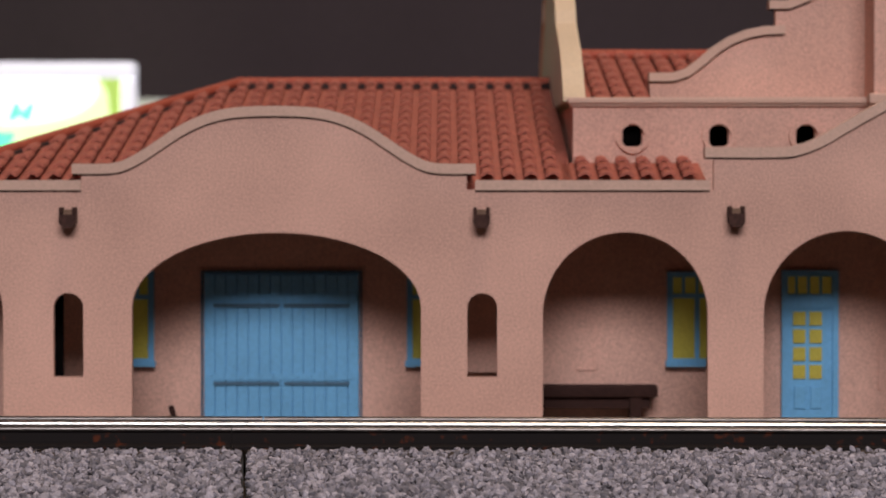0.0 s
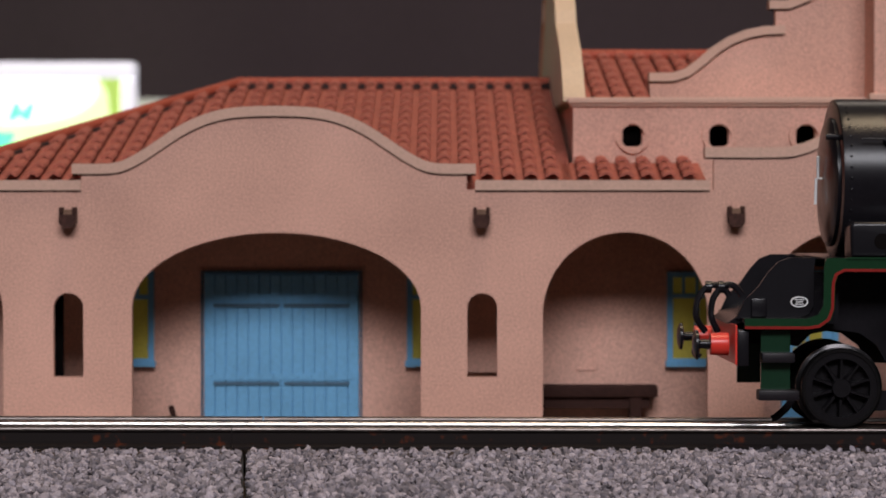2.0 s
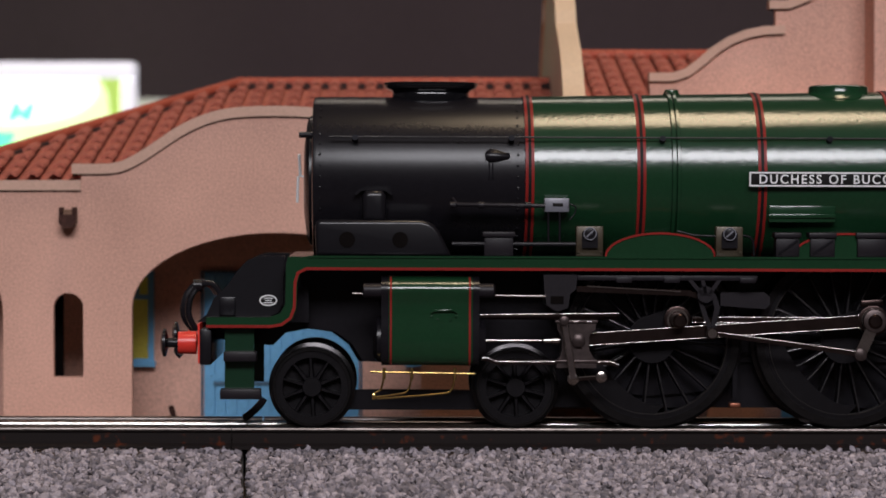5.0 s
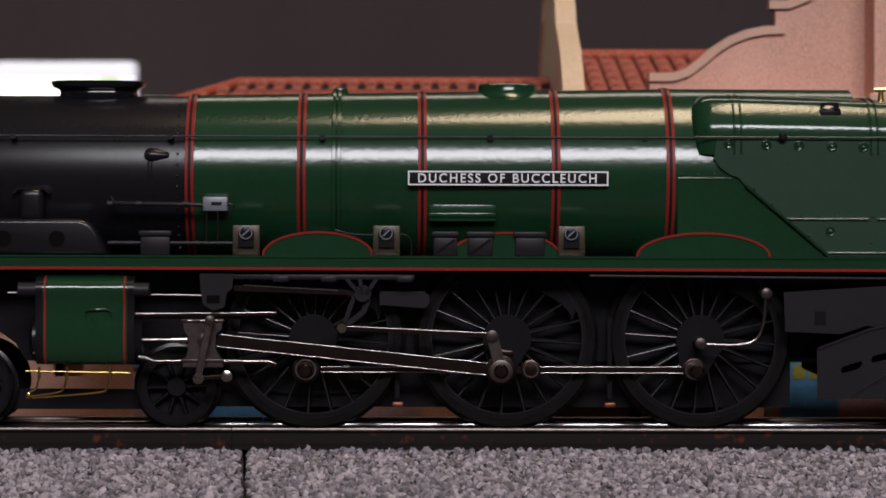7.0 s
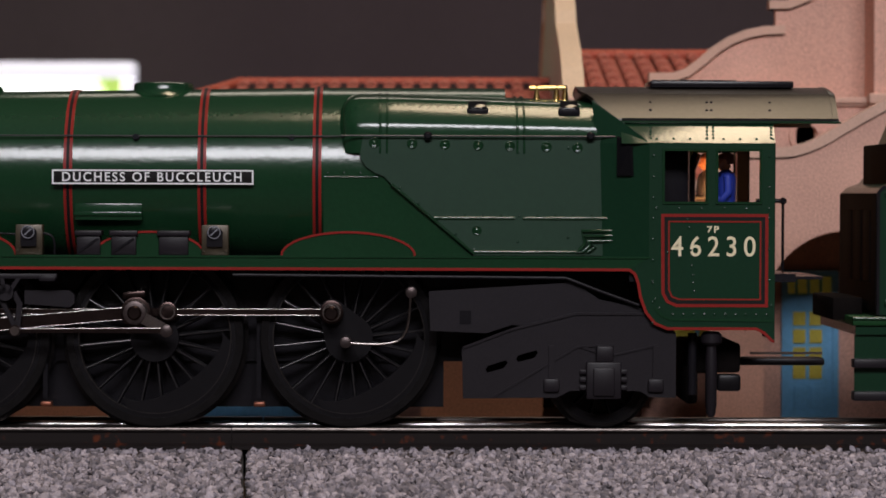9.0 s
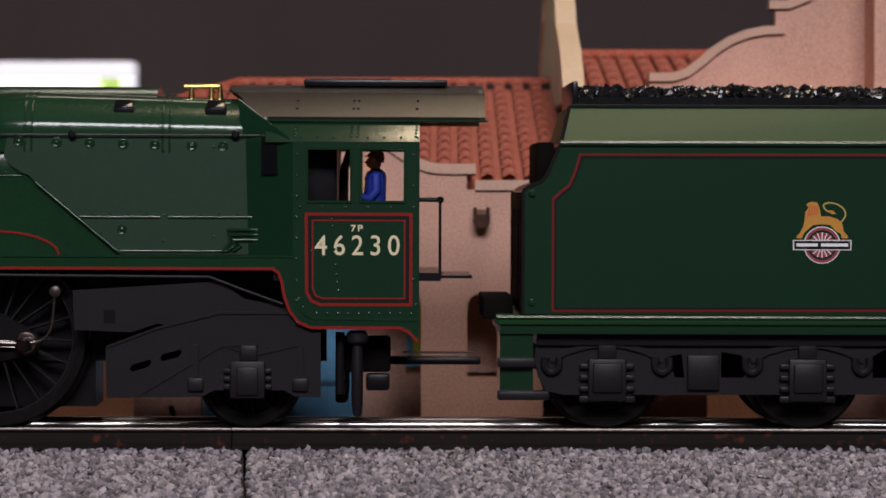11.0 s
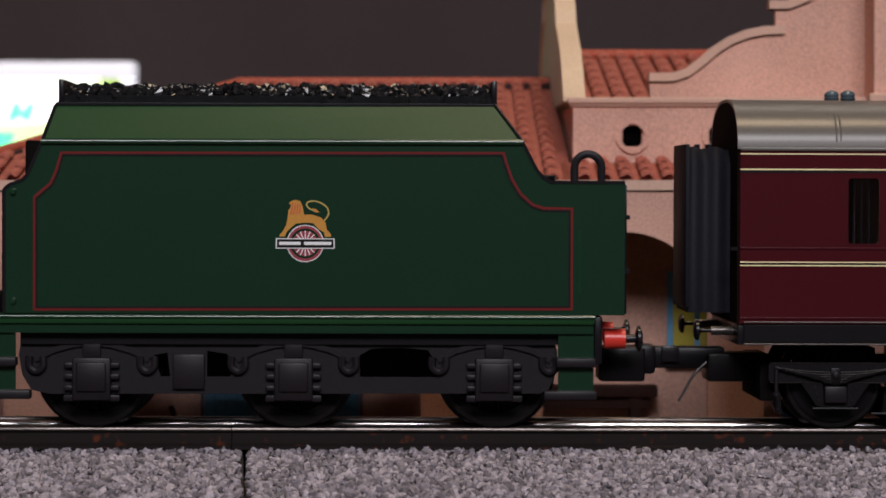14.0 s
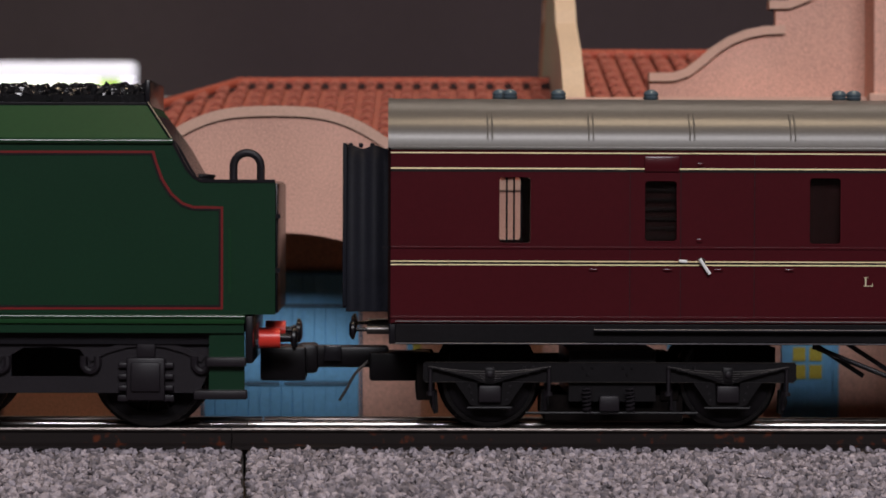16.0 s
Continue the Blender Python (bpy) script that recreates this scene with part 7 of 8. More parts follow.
    fr = part("side_frame", plate(nm(), ep([(472, 604), (1412, 602), (1420, 620), (1418, 660), (1404, 690), (1390, 697), (520, 699), (490, 692), (474, 665), (468, 630)], yf, s), yf, yf + 0.0012, [ep(h, yf, s) for h in cut[:3]]), FRAME_GREY, tender, "dark grey tender side frame", None)
    part("side_frame", plate(nm(), ep([(472, 604), (1412, 602), (1418, 660), (1390, 697), (520, 699), (474, 665)], yf, s), -yf - 0.0012, -yf), FRAME_GREY, tender)
    for c in (597, 953, 1308):
        ax = part("axle_box", box(nm(), ex(c - 34, yf, s), ex(c + 34, yf, s), yf - 0.0024, yf, ez(710, yf), ez(634, yf), 0.0006), FRAME_GREY, tender, "cast axle box with ribs")
        part("axle_box_lid", box(nm(), ex(c - 26, yf, s), ex(c + 26, yf, s), yf - 0.0032, yf - 0.0024, ez(694, yf), ez(642, yf), 0.0005), FRAME_GREY, ax)
        part("box_foot", box(nm(), ex(c - 50, yf, s), ex(c + 50, yf, s), yf - 0.0016, yf, ez(712, yf), ez(700, yf), 0.0004), FRAME_GREY, ax)
        for v in (648, 668, 688):
            for d in (-40, 40):
                part("box_rib", box(nm(), ex(c + d - 9, yf, s), ex(c + d + 9, yf, s), yf - 0.0016, yf, ez(v + 5, yf), ez(v - 5, yf), 0.0004), FRAME_GREY, ax)
        part("spring_buckle", box(nm(), ex(c - 16, yf, s), ex(c + 16, yf, s), yf - 0.0014, yf, ez(634, yf), ez(604, yf), 0.0003), FRAME_GREY, ax)
        sp = strip(nm(), ep([(c - 100, 638), (c - 70, 622), (c - 35, 612), (c, 608), (c + 35, 612), (c + 70, 622), (c + 100, 638)], yf, s), 0.0014, yf - 0.0009, yf)
        part("leaf_spring", sp, FRAME_GREY, ax, "dark leaf spring", None)
        for d in (-98, 98):
            bm = nm()
            tube(bm, curve([(ex(c + d - 12, yf, s), yf - 0.0008, ez(632, yf)), (ex(c + d - 12, yf, s), yf - 0.0008, ez(650, yf)), (ex(c + d, yf, s), yf - 0.0008, ez(659, yf)), (ex(c + d + 12, yf, s), yf - 0.0008, ez(650, yf)), (ex(c + d + 12, yf, s), yf - 0.0008, ez(632, yf))], 4), 0.0010, 8)
            part("spring_shackle", bm, FRAME_GREY, ax)
        for sd in (-1, 1):
            spoked_wheel(tender, "tender_wheel", ex(c, -0.019, s), sd, 0.0149, 12, 0.0030, 0, False, 15, "black spoked tender wheel")
        part("axle", tube(nm(), [(ex(c, -0.019, s), -0.015, 0.0149), (ex(c, -0.019, s), 0.015, 0.0149)], 0.0014), BLACK, tender)
    part("water_scoop_box", box(nm(), ex(740, yf, s), ex(796, yf, s), yf - 0.0014, yf, ez(690, yf), ez(628, yf), 0.0004), FRAME_GREY, fr)
    # steps at both ends
    for u0, u1, us in ((400, 466, (400, 491)), (1420, 1490, (1398, 1492))):
        st = part("step_plate", box(nm(), ex(u0 + 4, y, s), ex(u1 - 3, y, s), y + 0.001, y + 0.002, ez(706, y), ez(591, y)), GREEN_FLAT, tender, "green step plate", None)
        part("step", box(nm(), ex(u0, y, s), ex(u1, y, s), y - 0.0016, y + 0.003, ez(650, y), ez(634, y), 0.0004), FRAME_GREY, st)
        part("step", box(nm(), ex(us[0], y, s), ex(us[1], y, s), y - 0.0016, y + 0.003, ez(708, y), ez(692, y), 0.0004), FRAME_GREY, st)
    # rear beam, buffers, coupling
    bb = part("rear_beam", box(nm(), ex(1488, y, s), ex(1502, y, s), y + 0.001, -y - 0.001, ez(645, y), ez(560, y), 0.0004), BLACK, tender, "black rear beam")
    for yy in (-0.0200, 0.0200):
        b = buffer(tender, ex(1500, -0.02, s), yy, ez(599, -0.02), 1, 0.0027, 0.0056, 0.0034)
    # black plate added to show the rear face in shade
    part("tank_rear_shade", box(nm(), ex(1541.5, y, s), ex(1545, y, s), y + 0.0006, -y - 0.0006, ez(556, y), ez(326, y), 0.0004), BLACK, tender, "black plate added as the shaded tank rear")
    for v, yy in ((384, y), (480, y)):
        part("rear_hinge", box(nm(), ex(1541, yy, s), ex(1550, yy, s), yy, yy + 0.003, ez(v + 4, yy), ez(v - 4, yy)), BLACK, tender)
    part("coupler", box(nm(), ex(1500, 0, s), ex(1572, 0, s), -0.004, 0.004, ez(656, 0), ez(616, 0), 0.0010), WHEEL_BLACK, tender, "black coupler head")
    part("coupler_pocket", box(nm(), ex(1480, 0, s), ex(1560, 0, s), -0.008, 0.008, ez(672, 0), ez(612, 0), 0.0008), WHEEL_BLACK, tender)


build_tender()

# ---- coach ----
coach = thing("passenger_coach", ex(1900, -0.03, S160), 0, 0, "lined maroon brake coach with grey roof behind the tender", "coach")


def build_coach():
    s, y = S160, -0.0305
    x0, x1 = ex(689, y, s), ex(689, y, s) + 0.398
    wins = [(880, 938, 312, 431), (1138, 1197, 318, 427), (1431, 1488, 312, 431), (1660, 1718, 312, 431), (1900, 1990, 312, 431), (2100, 2190, 312, 431), (2300, 2390, 312, 431), (2600, 2690, 312, 431), (2900, 2990, 312, 431)]
    holes = []
    for a, b, c, d in wins:
        xa, xb, za, zb, r = ex(a, y, s), ex(b, y, s), ez(d, y), ez(c, y), 0.0007
        holes.append([(xa + r, za), (xb - r, za), (xb, za + r), (xb, zb - r), (xb - r, zb), (xa + r, zb), (xa, zb - r), (xa, za + r)])
    zb, zt = ez(572, y), ez(263, y)
    sd = part("coach_side", plate(nm(), [(x0, zb), (x1, zb), (x1, zt), (x0, zt)], y, y + 0.001, holes), MAROON, coach, "glossy maroon lined coach side", None)
    far = part("coach_side", plate(nm(), [(x0, zb), (x1, zb), (x1, zt), (x0, zt)], -y - 0.001, -y, [h for h in holes]), MAROON, coach, "glossy maroon coach side", None)
    for (a, b, c, d), h in zip(wins, holes):
        part("window_bead", strip(nm(), h, 0.0004, y - 0.00015, y + 0.001, close=True), MAROON, sd, "", None)
        gl = part("pane", box(nm(), ex(a, y, s), ex(b, y, s), y + 0.0011, y + 0.0016, ez(d + 3, y), ez(c - 3, y)), GLASS, sd, "clear window pane", None)
        gl.visible_shadow = False
    for u in (895, 908, 921):
        part("window_bar", tube(nm(), [(ex(u, y, s), y + 0.003, ez(436, y)), (ex(u, y, s), y + 0.003, ez(308, y))], 0.00025), BLACK, sd)
    for v in (335, 352, 369, 386, 403, 420):
        part("window_slat", box(nm(), ex(1136, y, s), ex(1199, y, s), y + 0.0026, y + 0.0032, ez(v + 2.5, y), ez(v - 2.5, y)), HOLE, sd)
    for a, b in ((1130, 1205), (1424, 1495)):
        part("window_blind", box(nm(), ex(a, y, s), ex(b, y, s), y + 0.0036, y + 0.0042, ez(436, y), ez(306, y)), BLIND, sd, "dark maroon blind behind the pane", None)
    part("door_hood", box(nm(), ex(1138, y, s), ex(1200, y, s), y - 0.0006, y, ez(303, y), ez(276, y), 0.0002), MAROON, sd)
    for u in (1113, 1203, 1334, 1720):
        part("door_gap", box(nm(), ex(u - 0.6, y, s), ex(u + 0.6, y, s), y - 0.00012, y, ez(566, y), ez(268, y)), BLACK_TRIM, sd)
    for v, w in ((270.5, 2.2), (298, 2.6), (462.5, 2.0), (468.5, 2.0)):
        part("gold_line", box(nm(), x0, x1, y - 0.00018, y, ez(v + w / 2, y), ez(v - w / 2, y)), LINE_GOLD, sd, "pale gold line", None)
    for v in (302, 466):
        part("black_line", box(nm(), x0, x1, y - 0.00010, y, ez(v + 2, y), ez(v - 1.5, y)), BLACK_TRIM, sd, "black line", None)
    for v in (438, 562):
        part("moulding", box(nm(), x0, x1, y - 0.00035, y, ez(v + 2, y), ez(v - 2, y), 0.0001), MAROON, sd, "maroon moulding", None)
    bm = nm()
    for a, b, c, d in ((1531.5, 1533.5, 489, 505), (1529, 1536, 489, 490), (1529, 1545, 504, 505.2), (1544, 1545.2, 500, 504)):
        box(bm, ex(a, y, s), ex(b, y, s), y - 0.00012, y, ez(d, y), ez(c, y))
    part("letter_L", bm, IVORY, sd, "small pale serif letter L", None)
    hd = part("door_handle", tube(nm(), [(ex(1236, y, s), y - 0.0012, ez(457, y)), (ex(1254, y, s), y - 0.0014, ez(484, y))], 0.00045), SILVER, sd, "bright door handle")
    part("door_handle", tube(nm(), [(ex(1200, y, s), y - 0.0008, ez(461, y)), (ex(1214, y, s), y - 0.0008, ez(462, y))], 0.0004), SILVER, sd, "bright door handle")
    part("handle_boss", turn_y(nm(), [(y, 0.0010), (y - 0.0012, 0.0009)], ex(1240, y, s), ez(461, y), 12), BRIGHT, hd)
    for u in (1048, 1180, 1270, 1396):
        part("step_iron", box(nm(), ex(u - 8, y, s), ex(u + 8, y, s), y - 0.0006, y, ez(479, y), ez(475, y), 0.0001), MAROON, sd)
    for u, v in ((1238, 290), (1236, 425)):
        part("hinge", box(nm(), ex(u - 5, y, s), ex(u + 5, y, s), y - 0.0005, y, ez(v + 3, y), ez(v - 3, y), 0.0001), MAROON, sd)
    # inside: floor, compartment wall and seats keep it dark
    part("coach_floor", box(nm(), x0, x1, y + 0.001, -y - 0.001, ez(575, y), ez(566, y)), BLACK, coach)
    part("partition", box(nm(), ex(948, 0, s), ex(952, 0, s), -0.028, 0.028, ez(566, 0), ez(270, 0)), BROWN, coach)
    part("corridor_wall", box(nm(), ex(960, 0, s), x1 - 0.005, 0.008, 0.0095, ez(566, 0), ez(270, 0)), BROWN, coach)
    # end wall, gangway, roof
    en = nm()
    zc = ez(262, y)
    n = 28
    zr = ez(176, 0)
    rp = [(-0.0309 * math.copysign(abs(math.cos(math.pi * k / n)) ** 0.8, math.cos(math.pi * k / n)), zc + (zr - zc) * math.sin(math.pi * k / n) ** 0.85) for k in range(n + 1)]
    for xe in (x0, x1 - 0.001):
        bm = nm()
        lp = [(-0.0300, zb), (-0.0300, zc)] + [(yy * 0.965, zc + (zz - zc) * 0.95) for yy, zz in rp[1:-1]] + [(0.0300, zc), (0.0300, zb)]
        rings(bm, [[(x, yy, zz) for yy, zz in lp] for x in (xe - 0.0007, xe + 0.0012)])
        part("coach_end", bm, BLIND, coach, "dark coach end", None)
    bm = nm()
    inner = [(yy * 0.97, zc + (zz - zc) * 0.955) for yy, zz in rp[::-1]]
    rings(bm, [[(x, yy, zz) for yy, zz in rp + inner] for x in (ex(684, y, s), x1 + 0.001)])
    rf = part("coach_roof", bm, ROOF_GREY, coach, "smooth grey coach roof", 30)
    for k in range(16):
        x = ex(864, y, s) + 0.0264 * k
        if x < x1 - 0.01:
            low = [(yy, zz) for yy, zz in rp if yy < 0 and 0.12 < (zz - zc) / (zr - zc) < 0.72]
            for d in (-0.0006, 0.0006):
                part("roof_rib", tube(nm(), [(x + d, yy, zz) for yy, zz in low], 0.00022, 8), ROOF_GREY, rf, "", 60)
    part("roof_rib", rings(nm(), [[(xx, yy * 1.008, zc + (zz - zc) * 1.01) for yy, zz in rp] for xx in (ex(684, y, s), ex(692, y, s))], closed=False), ROOF_GREY, rf, "", 30)
    part("gutter", box(nm(), x0, x1, y - 0.0006, y + 0.0004, ez(265, y), ez(259, y), 0.0002), ROOF_GREY, rf)
    for u, yy in ((902, -0.006), (988, -0.006), (1152, -0.006), (1512, -0.006), (886, 0.008), (1488, 0.008), (1700, -0.006), (1900, -0.006), (2150, -0.006)):
        vt = part("roof_ventilator", turn_z(nm(), [(ez(181, yy), 0.0012), (ez(177, yy), 0.0014), (ez(175, yy), 0.0019), (ez(171, yy), 0.0022), (ez(170, yy), 0.0018), (ez(166, yy), 0.0021), (ez(162, yy), 0.0018), (ez(159, yy), 0.0011), (ez(157.5, yy), 0.0002)], ex(u, yy, s), yy, 20), VENT_BLUE, coach, "blue grey domed roof ventilator")
    bm = nm()
    folds = 2
    loops = []
    for k in range(folds * 8 + 1):
        u = 612 + (692 - 612) * k / (folds * 8)
        g = 0.00045 * math.sin(2 * math.pi * k / 8)
        hw, top, bot = 0.0150 + g, ez(262, 0) + g, ez(548, 0)
        x = ex(u, -0.014, s)
        loops.append([(x, -hw, bot), (x, -hw, top - 0.004), (x, -hw + 0.004, top), (x, hw - 0.004, top), (x, hw, top - 0.004), (x, hw, bot)])
    gw = part("gangway_bellows", rings(bm, loops), RUBBER, coach, "black folded gangway bellows", 60)
    part("faceplate", box(nm(), ex(606, -0.015, s), ex(613, -0.015, s), -0.0165, 0.0165, ez(545, -0.015), ez(254, -0.015), 0.001), RUBBER, gw, "black gangway faceplate")
    for u in (622, 640, 660):
        part("bellows_clip", box(nm(), ex(u - 4, 0, s), ex(u + 4, 0, s), -0.003, 0.003, ez(262, 0), ez(254, 0), 0.0004), RUBBER, gw)
    part("end_bracket", box(nm(), ex(674, y, s), ex(690, y, s), -0.030, -0.027, ez(442, y), ez(436, y)), BLACK, coach)
    # buffers and coupling
    for yy in (-0.0195, 0.0195):
        b = buffer(coach, ex(690, -0.0195, s), yy, ez(584, -0.0195), -1, 0.0012, 0.0062, 0.0026, BRIGHT_DARK)
    part("headstock", box(nm(), ex(690, 0, s), ex(702, 0, s), -0.0295, 0.0295, ez(610, -0.03), ez(572, -0.03), 0.0003), BLACK, coach)
    part("coupler", box(nm(), ex(560, 0, s), ex(690, 0, s), -0.0035, 0.0035, ez(650, 0), ez(612, 0), 0.001), WHEEL_BLACK, coach, "black knuckle coupler")
    part("coupler_lever", box(nm(), ex(575, -0.004, s), ex(606, -0.004, s), -0.005, -0.0035, ez(640, -0.004), ez(612, -0.004), 0.0003), BLACK, coach)
    part("coupler_head", box(nm(), ex(528, 0, s), ex(566, 0, s), -0.005, 0.005, ez(660, 0), ez(608, 0), 0.0012), WHEEL_BLACK, coach)
    part("drawgear_box", box(nm(), ex(656, 0, s), ex(765, 0, s), -0.007, 0.007, ez(672, 0), ez(622, 0), 0.0008), WHEEL_BLACK, coach, "black draw gear box")
    yh = -0.008
    part("coupler_wire", tube(nm(), curve([(ex(652, yh, s), yh, ez(640, yh)), (ex(630, yh, s), yh, ez(662, yh)), (ex(614, yh, s), yh, ez(690, yh)), (ex(602, yh, s), yh, ez(710, yh))], 5), 0.0004), BRIGHT_DARK, coach, "bent wire pigtail")
    # underframe
    part("solebar", box(nm(), ex(697, y, s), x1 - 0.001, y + 0.0006, y + 0.003, ez(607, y), ez(573, y), 0.0003), BOGIE_BLACK, coach, "black solebar", None)
    part("solebar", box(nm(), ex(697, y, s), x1 - 0.001, -y - 0.003, -y - 0.0006, ez(607, y), ez(573, y), 0.0003), BLACK, coach, "", None)
    part("solebar_edge", box(nm(), ex(697, y, s), x1 - 0.001, y - 0.0002, y + 0.003, ez(610, y), ez(607, y)), BLACK, coach, "", None)
    # thin pale lines painted as highlights on the solebar edges
    for u0, v in ((697, 569), (697, 608), (1050, 583)):
        part("solebar_bead", tube(nm(), [(ex(u0, y, s), y - (0.0017 if v == 583 else 0.0003), ez(v, y)), (x1 - 0.001, y - (0.0017 if v == 583 else 0.0003), ez(v, y))], 0.00014, 6), SOLE_GLINT, coach, "pale line painted as an edge highlight")
    part("footboard", box(nm(), ex(1050, y, s), ex(1650, y, s), y - 0.0016, y + 0.0006, ez(587, y), ez(582, y), 0.0002), BLACK, coach, "long black footboard", None)
    for u in (1440, 1500):
        part("truss_strut", strip(nm(), ep([(u, 606), (u + 90, 664)], -0.02, s), 0.0012, -0.021, -0.019), BLACK, coach)
    part("truss_rod", tube(nm(), [(ex(1440, -0.024, s), -0.024, ez(612, -0.024)), (ex(1580, -0.024, s), -0.024, ez(668, -0.024)), (ex(2600, -0.024, s), -0.024, ez(668, -0.024)), (ex(2740, -0.024, s), -0.024, ez(612, -0.024))], 0.0007), BLACK, coach)
    for base in (0, 2000):
        bogie(base, s)


def bogie(base, s):
    yb = -0.0235

    def q(pts):
        return ep([(u + base, v) for u, v in pts], yb, s)

    bg = part("bogie", plate(nm(), q([(752, 641), (1408, 641), (1411, 645), (1411, 672), (1404, 677), (752, 677), (748, 672), (748, 645)]), yb, yb + 0.0012), BOGIE_BLACK, coach, "black coach bogie frame", None)
    part("bogie_far_frame", plate(nm(), q([(756, 642), (1402, 642), (1408, 672), (1330, 690), (1180, 676), (975, 676), (820, 690), (752, 672)]), -yb - 0.0012, -yb), BOGIE_BLACK, bg, "", None)
    # thin lines painted as highlights on the frame edges
    for v in (641.5, 676.5):
        part("frame_edge", tube(nm(), [(x, yb - 0.0001, z) for x, z in q([(752, v), (1408, v)])], 0.00013, 6), BRIGHT_DARK, bg, "highlight line along the frame edge")
    for c in (935, 1040, 1110, 1220):
        for d in ((-8, -8), (8, -8), (0, 4)):
            part("frame_bolt", turn_y(nm(), [(yb, 0.0004), (yb - 0.0004, 0.0003)], ex(c + d[0] + base, yb, s), ez(659 + d[1], yb), 8), BOGIE_BLACK, bg)
    part("bolster", box(nm(), ex(1000 + base, 0, s), ex(1150 + base, 0, s), -0.022, 0.022, ez(700, 0), ez(612, 0)), BOGIE_BLACK, bg)
    part("cross_bar", tube(nm(), [(ex(930 + base, yb, s), yb - 0.0006, ez(731, yb)), (ex(1235 + base, yb, s), yb - 0.0006, ez(731, yb))], 0.0004), BOGIE_BLACK, bg)
    for c in (866, 1288):
        c += base
        part("axle_guard", plate(nm(), ep([(c - 42, 690), (c + 42, 690), (c + 38, 712), (c + 20, 722), (c - 20, 722), (c - 38, 712)], yb, s), yb - 0.0004, yb + 0.001), BOGIE_BLACK, bg, "", None)
        ab = part("axle_box", box(nm(), ex(c - 20, yb, s), ex(c + 20, yb, s), yb - 0.0022, yb, ez(712, yb), ez(682, yb), 0.0005), FRAME_GREY, bg, "dark axle box")
        for k in range(5):
            h = 108 - 19 * k
            sag = [(c + h * q, 650 + 4.4 * k + 9 * (1 - q * q)) for q in (-1, -0.66, -0.33, 0, 0.33, 0.66, 1)]
            part("spring_leaf", strip(nm(), ep(sag, yb, s), 0.00050, yb - 0.0016 - 0.00005 * k, yb), BOGIE_BLACK, bg, "", None)
            # highlight painted along each leaf
            part("leaf_edge", tube(nm(), [(x, yb - 0.0016, z + 0.00022) for x, z in ep(sag, yb, s)], 0.00008, 5), BRIGHT_DARK, bg, "highlight line along the leaf edge")
        part("spring_buckle", box(nm(), ex(c - 9, yb, s), ex(c + 9, yb, s), yb - 0.0018, yb, ez(680, yb), ez(650, yb), 0.0003), BOGIE_BLACK, bg)
        for d in (-1, 1):
            part("hornguide", plate(nm(), ep([(c + d * 22, 676), (c + d * 62, 676), (c + d * 52, 690), (c + d * 34, 716), (c + d * 22, 720)], yb, s), yb - 0.0007, yb + 0.0004), BOGIE_BLACK, bg, "", None)
            for k in range(3):
                part("guide_bolt", turn_y(nm(), [(yb - 0.0006, 0.00036), (yb - 0.0011, 0.0003)], ex(c + d * (30 + 3 * (2 - k)), yb, s), ez(684 + 12 * k, yb), 8), FRAME_GREY, bg)
            part("brake_shoe", plate(nm(), ep([(c + d * 92, 690), (c + d * 104, 690), (c + d * 106, 712), (c + d * 98, 732), (c + d * 90, 730)], -0.0165, s), -0.0185, -0.0150), BOGIE_BLACK, bg, "", None)
            part("brake_hanger", tube(nm(), [(ex(c + d * 100, -0.0195, s), -0.0195, ez(672, -0.0195)), (ex(c + d * 99, -0.0195, s), -0.0195, ez(726, -0.0195))], 0.0004), FRAME_GREY, bg)
        part("tie_bar", tube(nm(), [(ex(c - 40, yb, s), yb - 0.0006, ez(722, yb)), (ex(c + 40, yb, s), yb - 0.0006, ez(722, yb))], 0.00035), BOGIE_BLACK, bg)
        part("spring_bolt", turn_y(nm(), [(yb - 0.0018, 0.0009), (yb - 0.0024, 0.0008), (yb - 0.0025, 0.0005)], ex(c, yb, s), ez(662, yb), 12), FRAME_GREY, bg)
        for d in (-105, 105):
            bm = nm()
            turn_z(bm, [(ez(700, yb), 0.0010), (ez(694, yb), 0.0010), (ez(693, yb), 0.0005), (ez(648, yb), 0.0005)], ex(c + d, yb, s), yb - 0.0008, 10)
            part("spring_hanger", bm, FRAME_GREY, bg)
        for sd in (-1, 1):
            spoked_wheel(coach, "coach_wheel", ex(c, -0.019, s), sd, 0.0128, 0, 0.0112, 0, False, 0, "black disc coach wheel")
        part("axle", tube(nm(), [(ex(c, -0.019, s), -0.015, 0.0128), (ex(c, -0.019, s), 0.015, 0.0128)], 0.0013), BLACK, coach)
    for c in (1038, 1115):
        c += base
        helix = [(ex(c, yb, s) + 0.0010 * math.cos(a), yb - 0.0012 + 0.0010 * math.sin(a), ez(728, yb) + (ez(686, yb) - ez(728, yb)) * a / (2 * math.pi * 6)) for a in [2 * math.pi * k / 8 for k in range(49)]]
        part("coil_spring", tube(nm(), helix, 0.00033, 5), FRAME_GREY, bg, "grey coil spring")
    # near-black boxes added as the shade seen through the bogie
    part("bogie_shade_fill", box(nm(), ex(960 + base, 0, s), ex(1200 + base, 0, s), -0.018, 0.018, ez(736, 0), ez(690, 0), 0.0004), HOLE, bg)
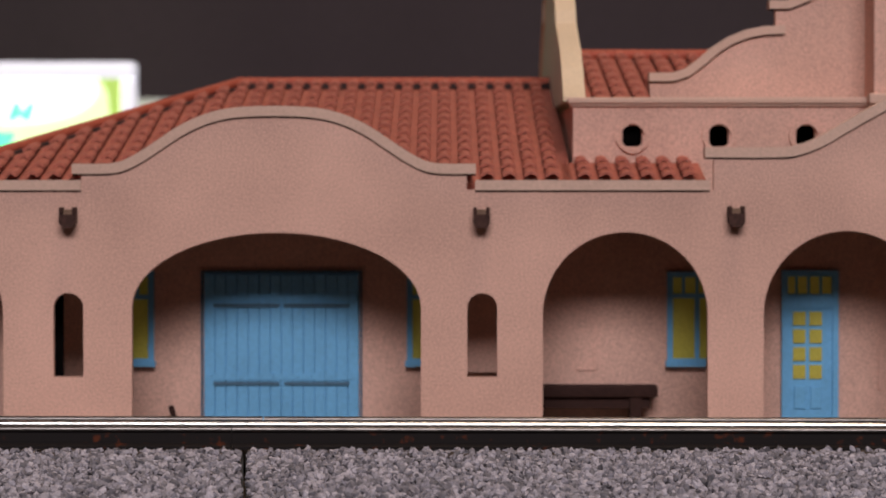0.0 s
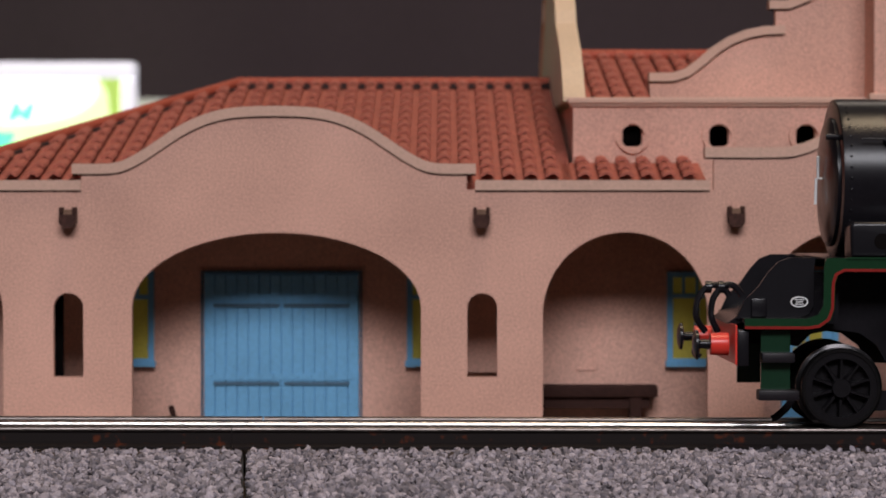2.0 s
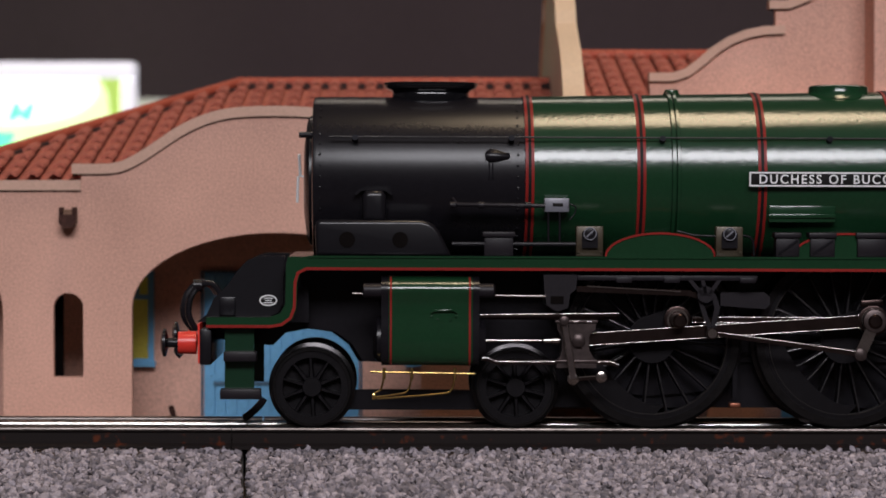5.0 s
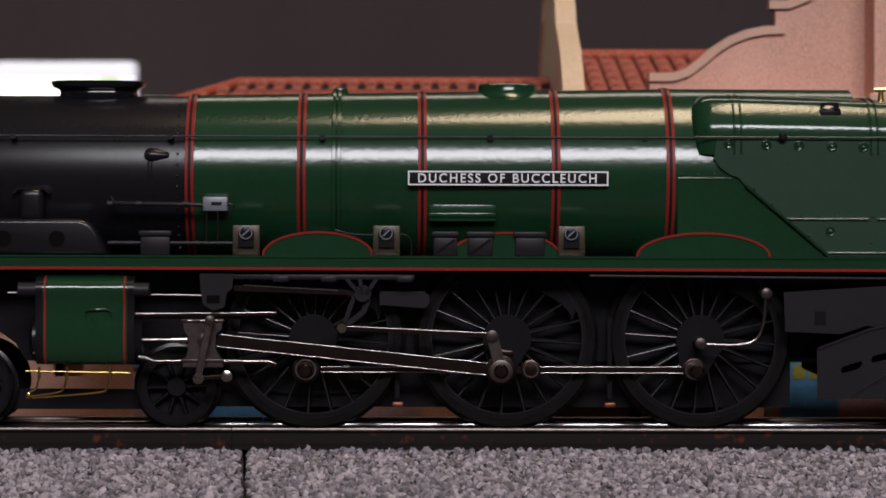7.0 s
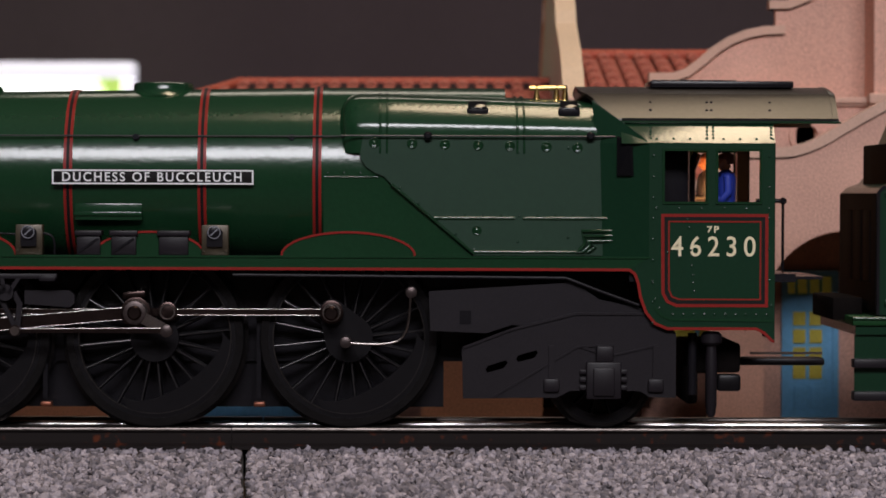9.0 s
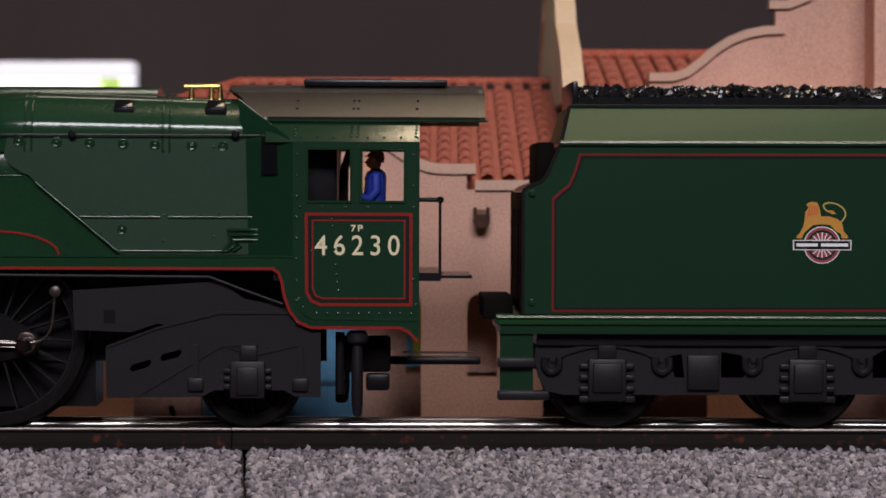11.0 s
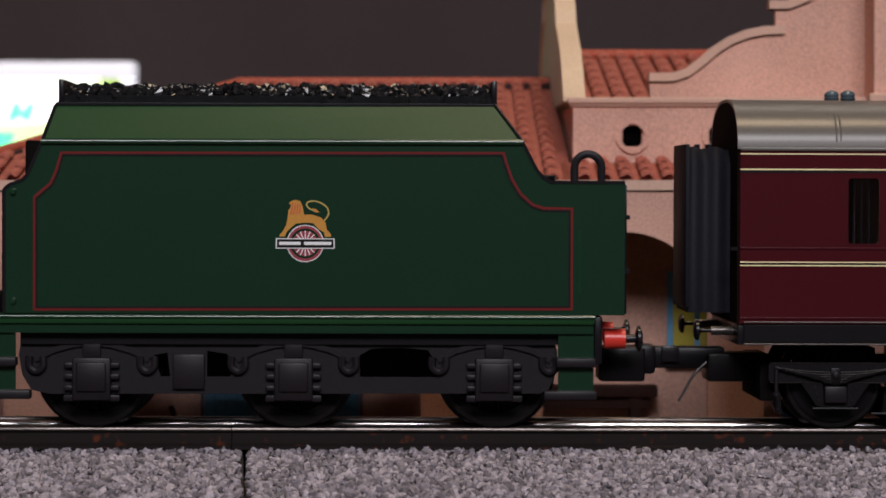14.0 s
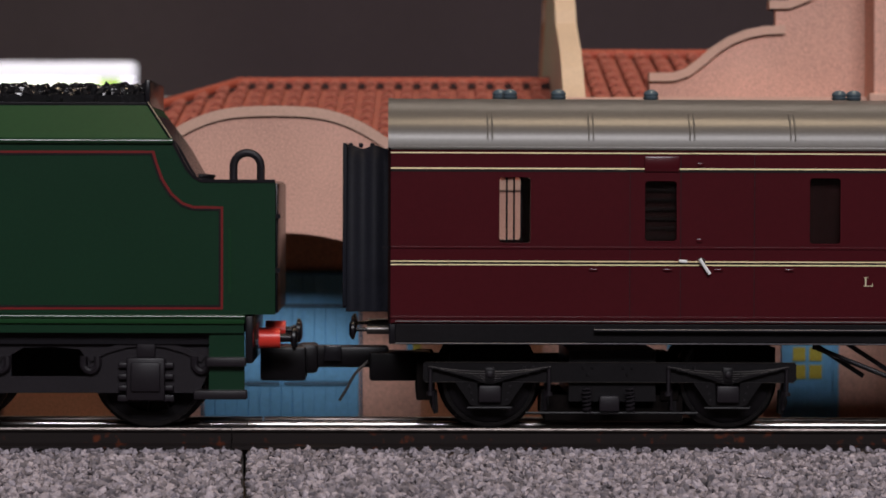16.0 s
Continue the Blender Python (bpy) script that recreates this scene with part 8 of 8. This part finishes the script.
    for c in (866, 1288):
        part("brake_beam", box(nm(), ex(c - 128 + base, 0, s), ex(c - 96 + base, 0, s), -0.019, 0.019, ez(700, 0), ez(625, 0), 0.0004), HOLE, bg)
        part("floor_shade_fill", box(nm(), ex(c - 70 + base, 0, s), ex(c + 70 + base, 0, s), -0.021, 0.021, ez(642, 0), ez(606, 0), 0.0004), HOLE, bg)
    part("spring_plank", box(nm(), ex(1060 + base, yb, s), ex(1096 + base, yb, s), yb - 0.0020, yb, ez(728, yb), ez(700, yb), 0.0005), FRAME_GREY, bg)


BOGIE_BLACK = material("oily_bogie_black", (0.0085, 0.0075, 0.0085), 0.34, spec=0.16, spread=0.2, grain=900, patch=80)
# pale grey of the solebar's painted highlights
SOLE_GLINT = material("solebar_highlight", (0.20, 0.19, 0.20), 0.45, 0.3, spread=0.2)
BLIND = material("dark_maroon_blind", (0.010, 0.0035, 0.0035), 0.9, spread=0.2, spec=0.05)
LINE_GOLD = material("pale_gold_lining", (0.95, 0.80, 0.46), 0.4, spread=0.05)
VENT_BLUE = material("blue_grey_vent", (0.10, 0.14, 0.17), 0.3, 0.3, spread=0.12)
build_coach()


# ---- roof tiles, piece by piece ----
def lay_tiles():
    for slope, me, spots in LATE_TILES:
        near = sorted(spots, key=lambda p: p[1])[:300]
        chosen = set(near)
        for x, y, z in near:
            ob = new("tile", me)
            ob.location = Vector((x, y, z)) - Vector(slope["base"])
            ob.parent = slope
        rest = [p for p in spots if p not in chosen]
        if rest:
            co = np.empty(len(me.vertices) * 3)
            me.vertices.foreach_get("co", co)
            co = co.reshape(-1, 3)
            faces = [tuple(p.vertices) for p in me.polygons]
            pts, fs = [], []
            for p in rest:
                k = len(pts)
                pts += (co + np.array(p) - np.array(tuple(slope["base"]))).tolist()
                fs += [tuple(i + k for i in f) for f in faces]
            m2 = bpy.data.meshes.new("upper_tiles")
            m2.from_pydata(pts, [], fs)
            m2.materials.append(TILE)
            ob = new("upper_tiles", m2)
            ob.parent = slope
            ob["kind"] = "stuff"


lay_tiles()


def motions():
    """The train rolls along the track; wheels and rods turn with it."""
    times = [0.2 * k for k in range(81)]
    for vehicle in (loco, tender, coach):
        x = vehicle["base"][0]
        walk(vehicle, [(t, LEAN @ pose(x + travel(t), 0, 0)) for t in times])
    for ob, where in KEYED:
        walk(ob, [(t, where(t)) for t in times])


motions()
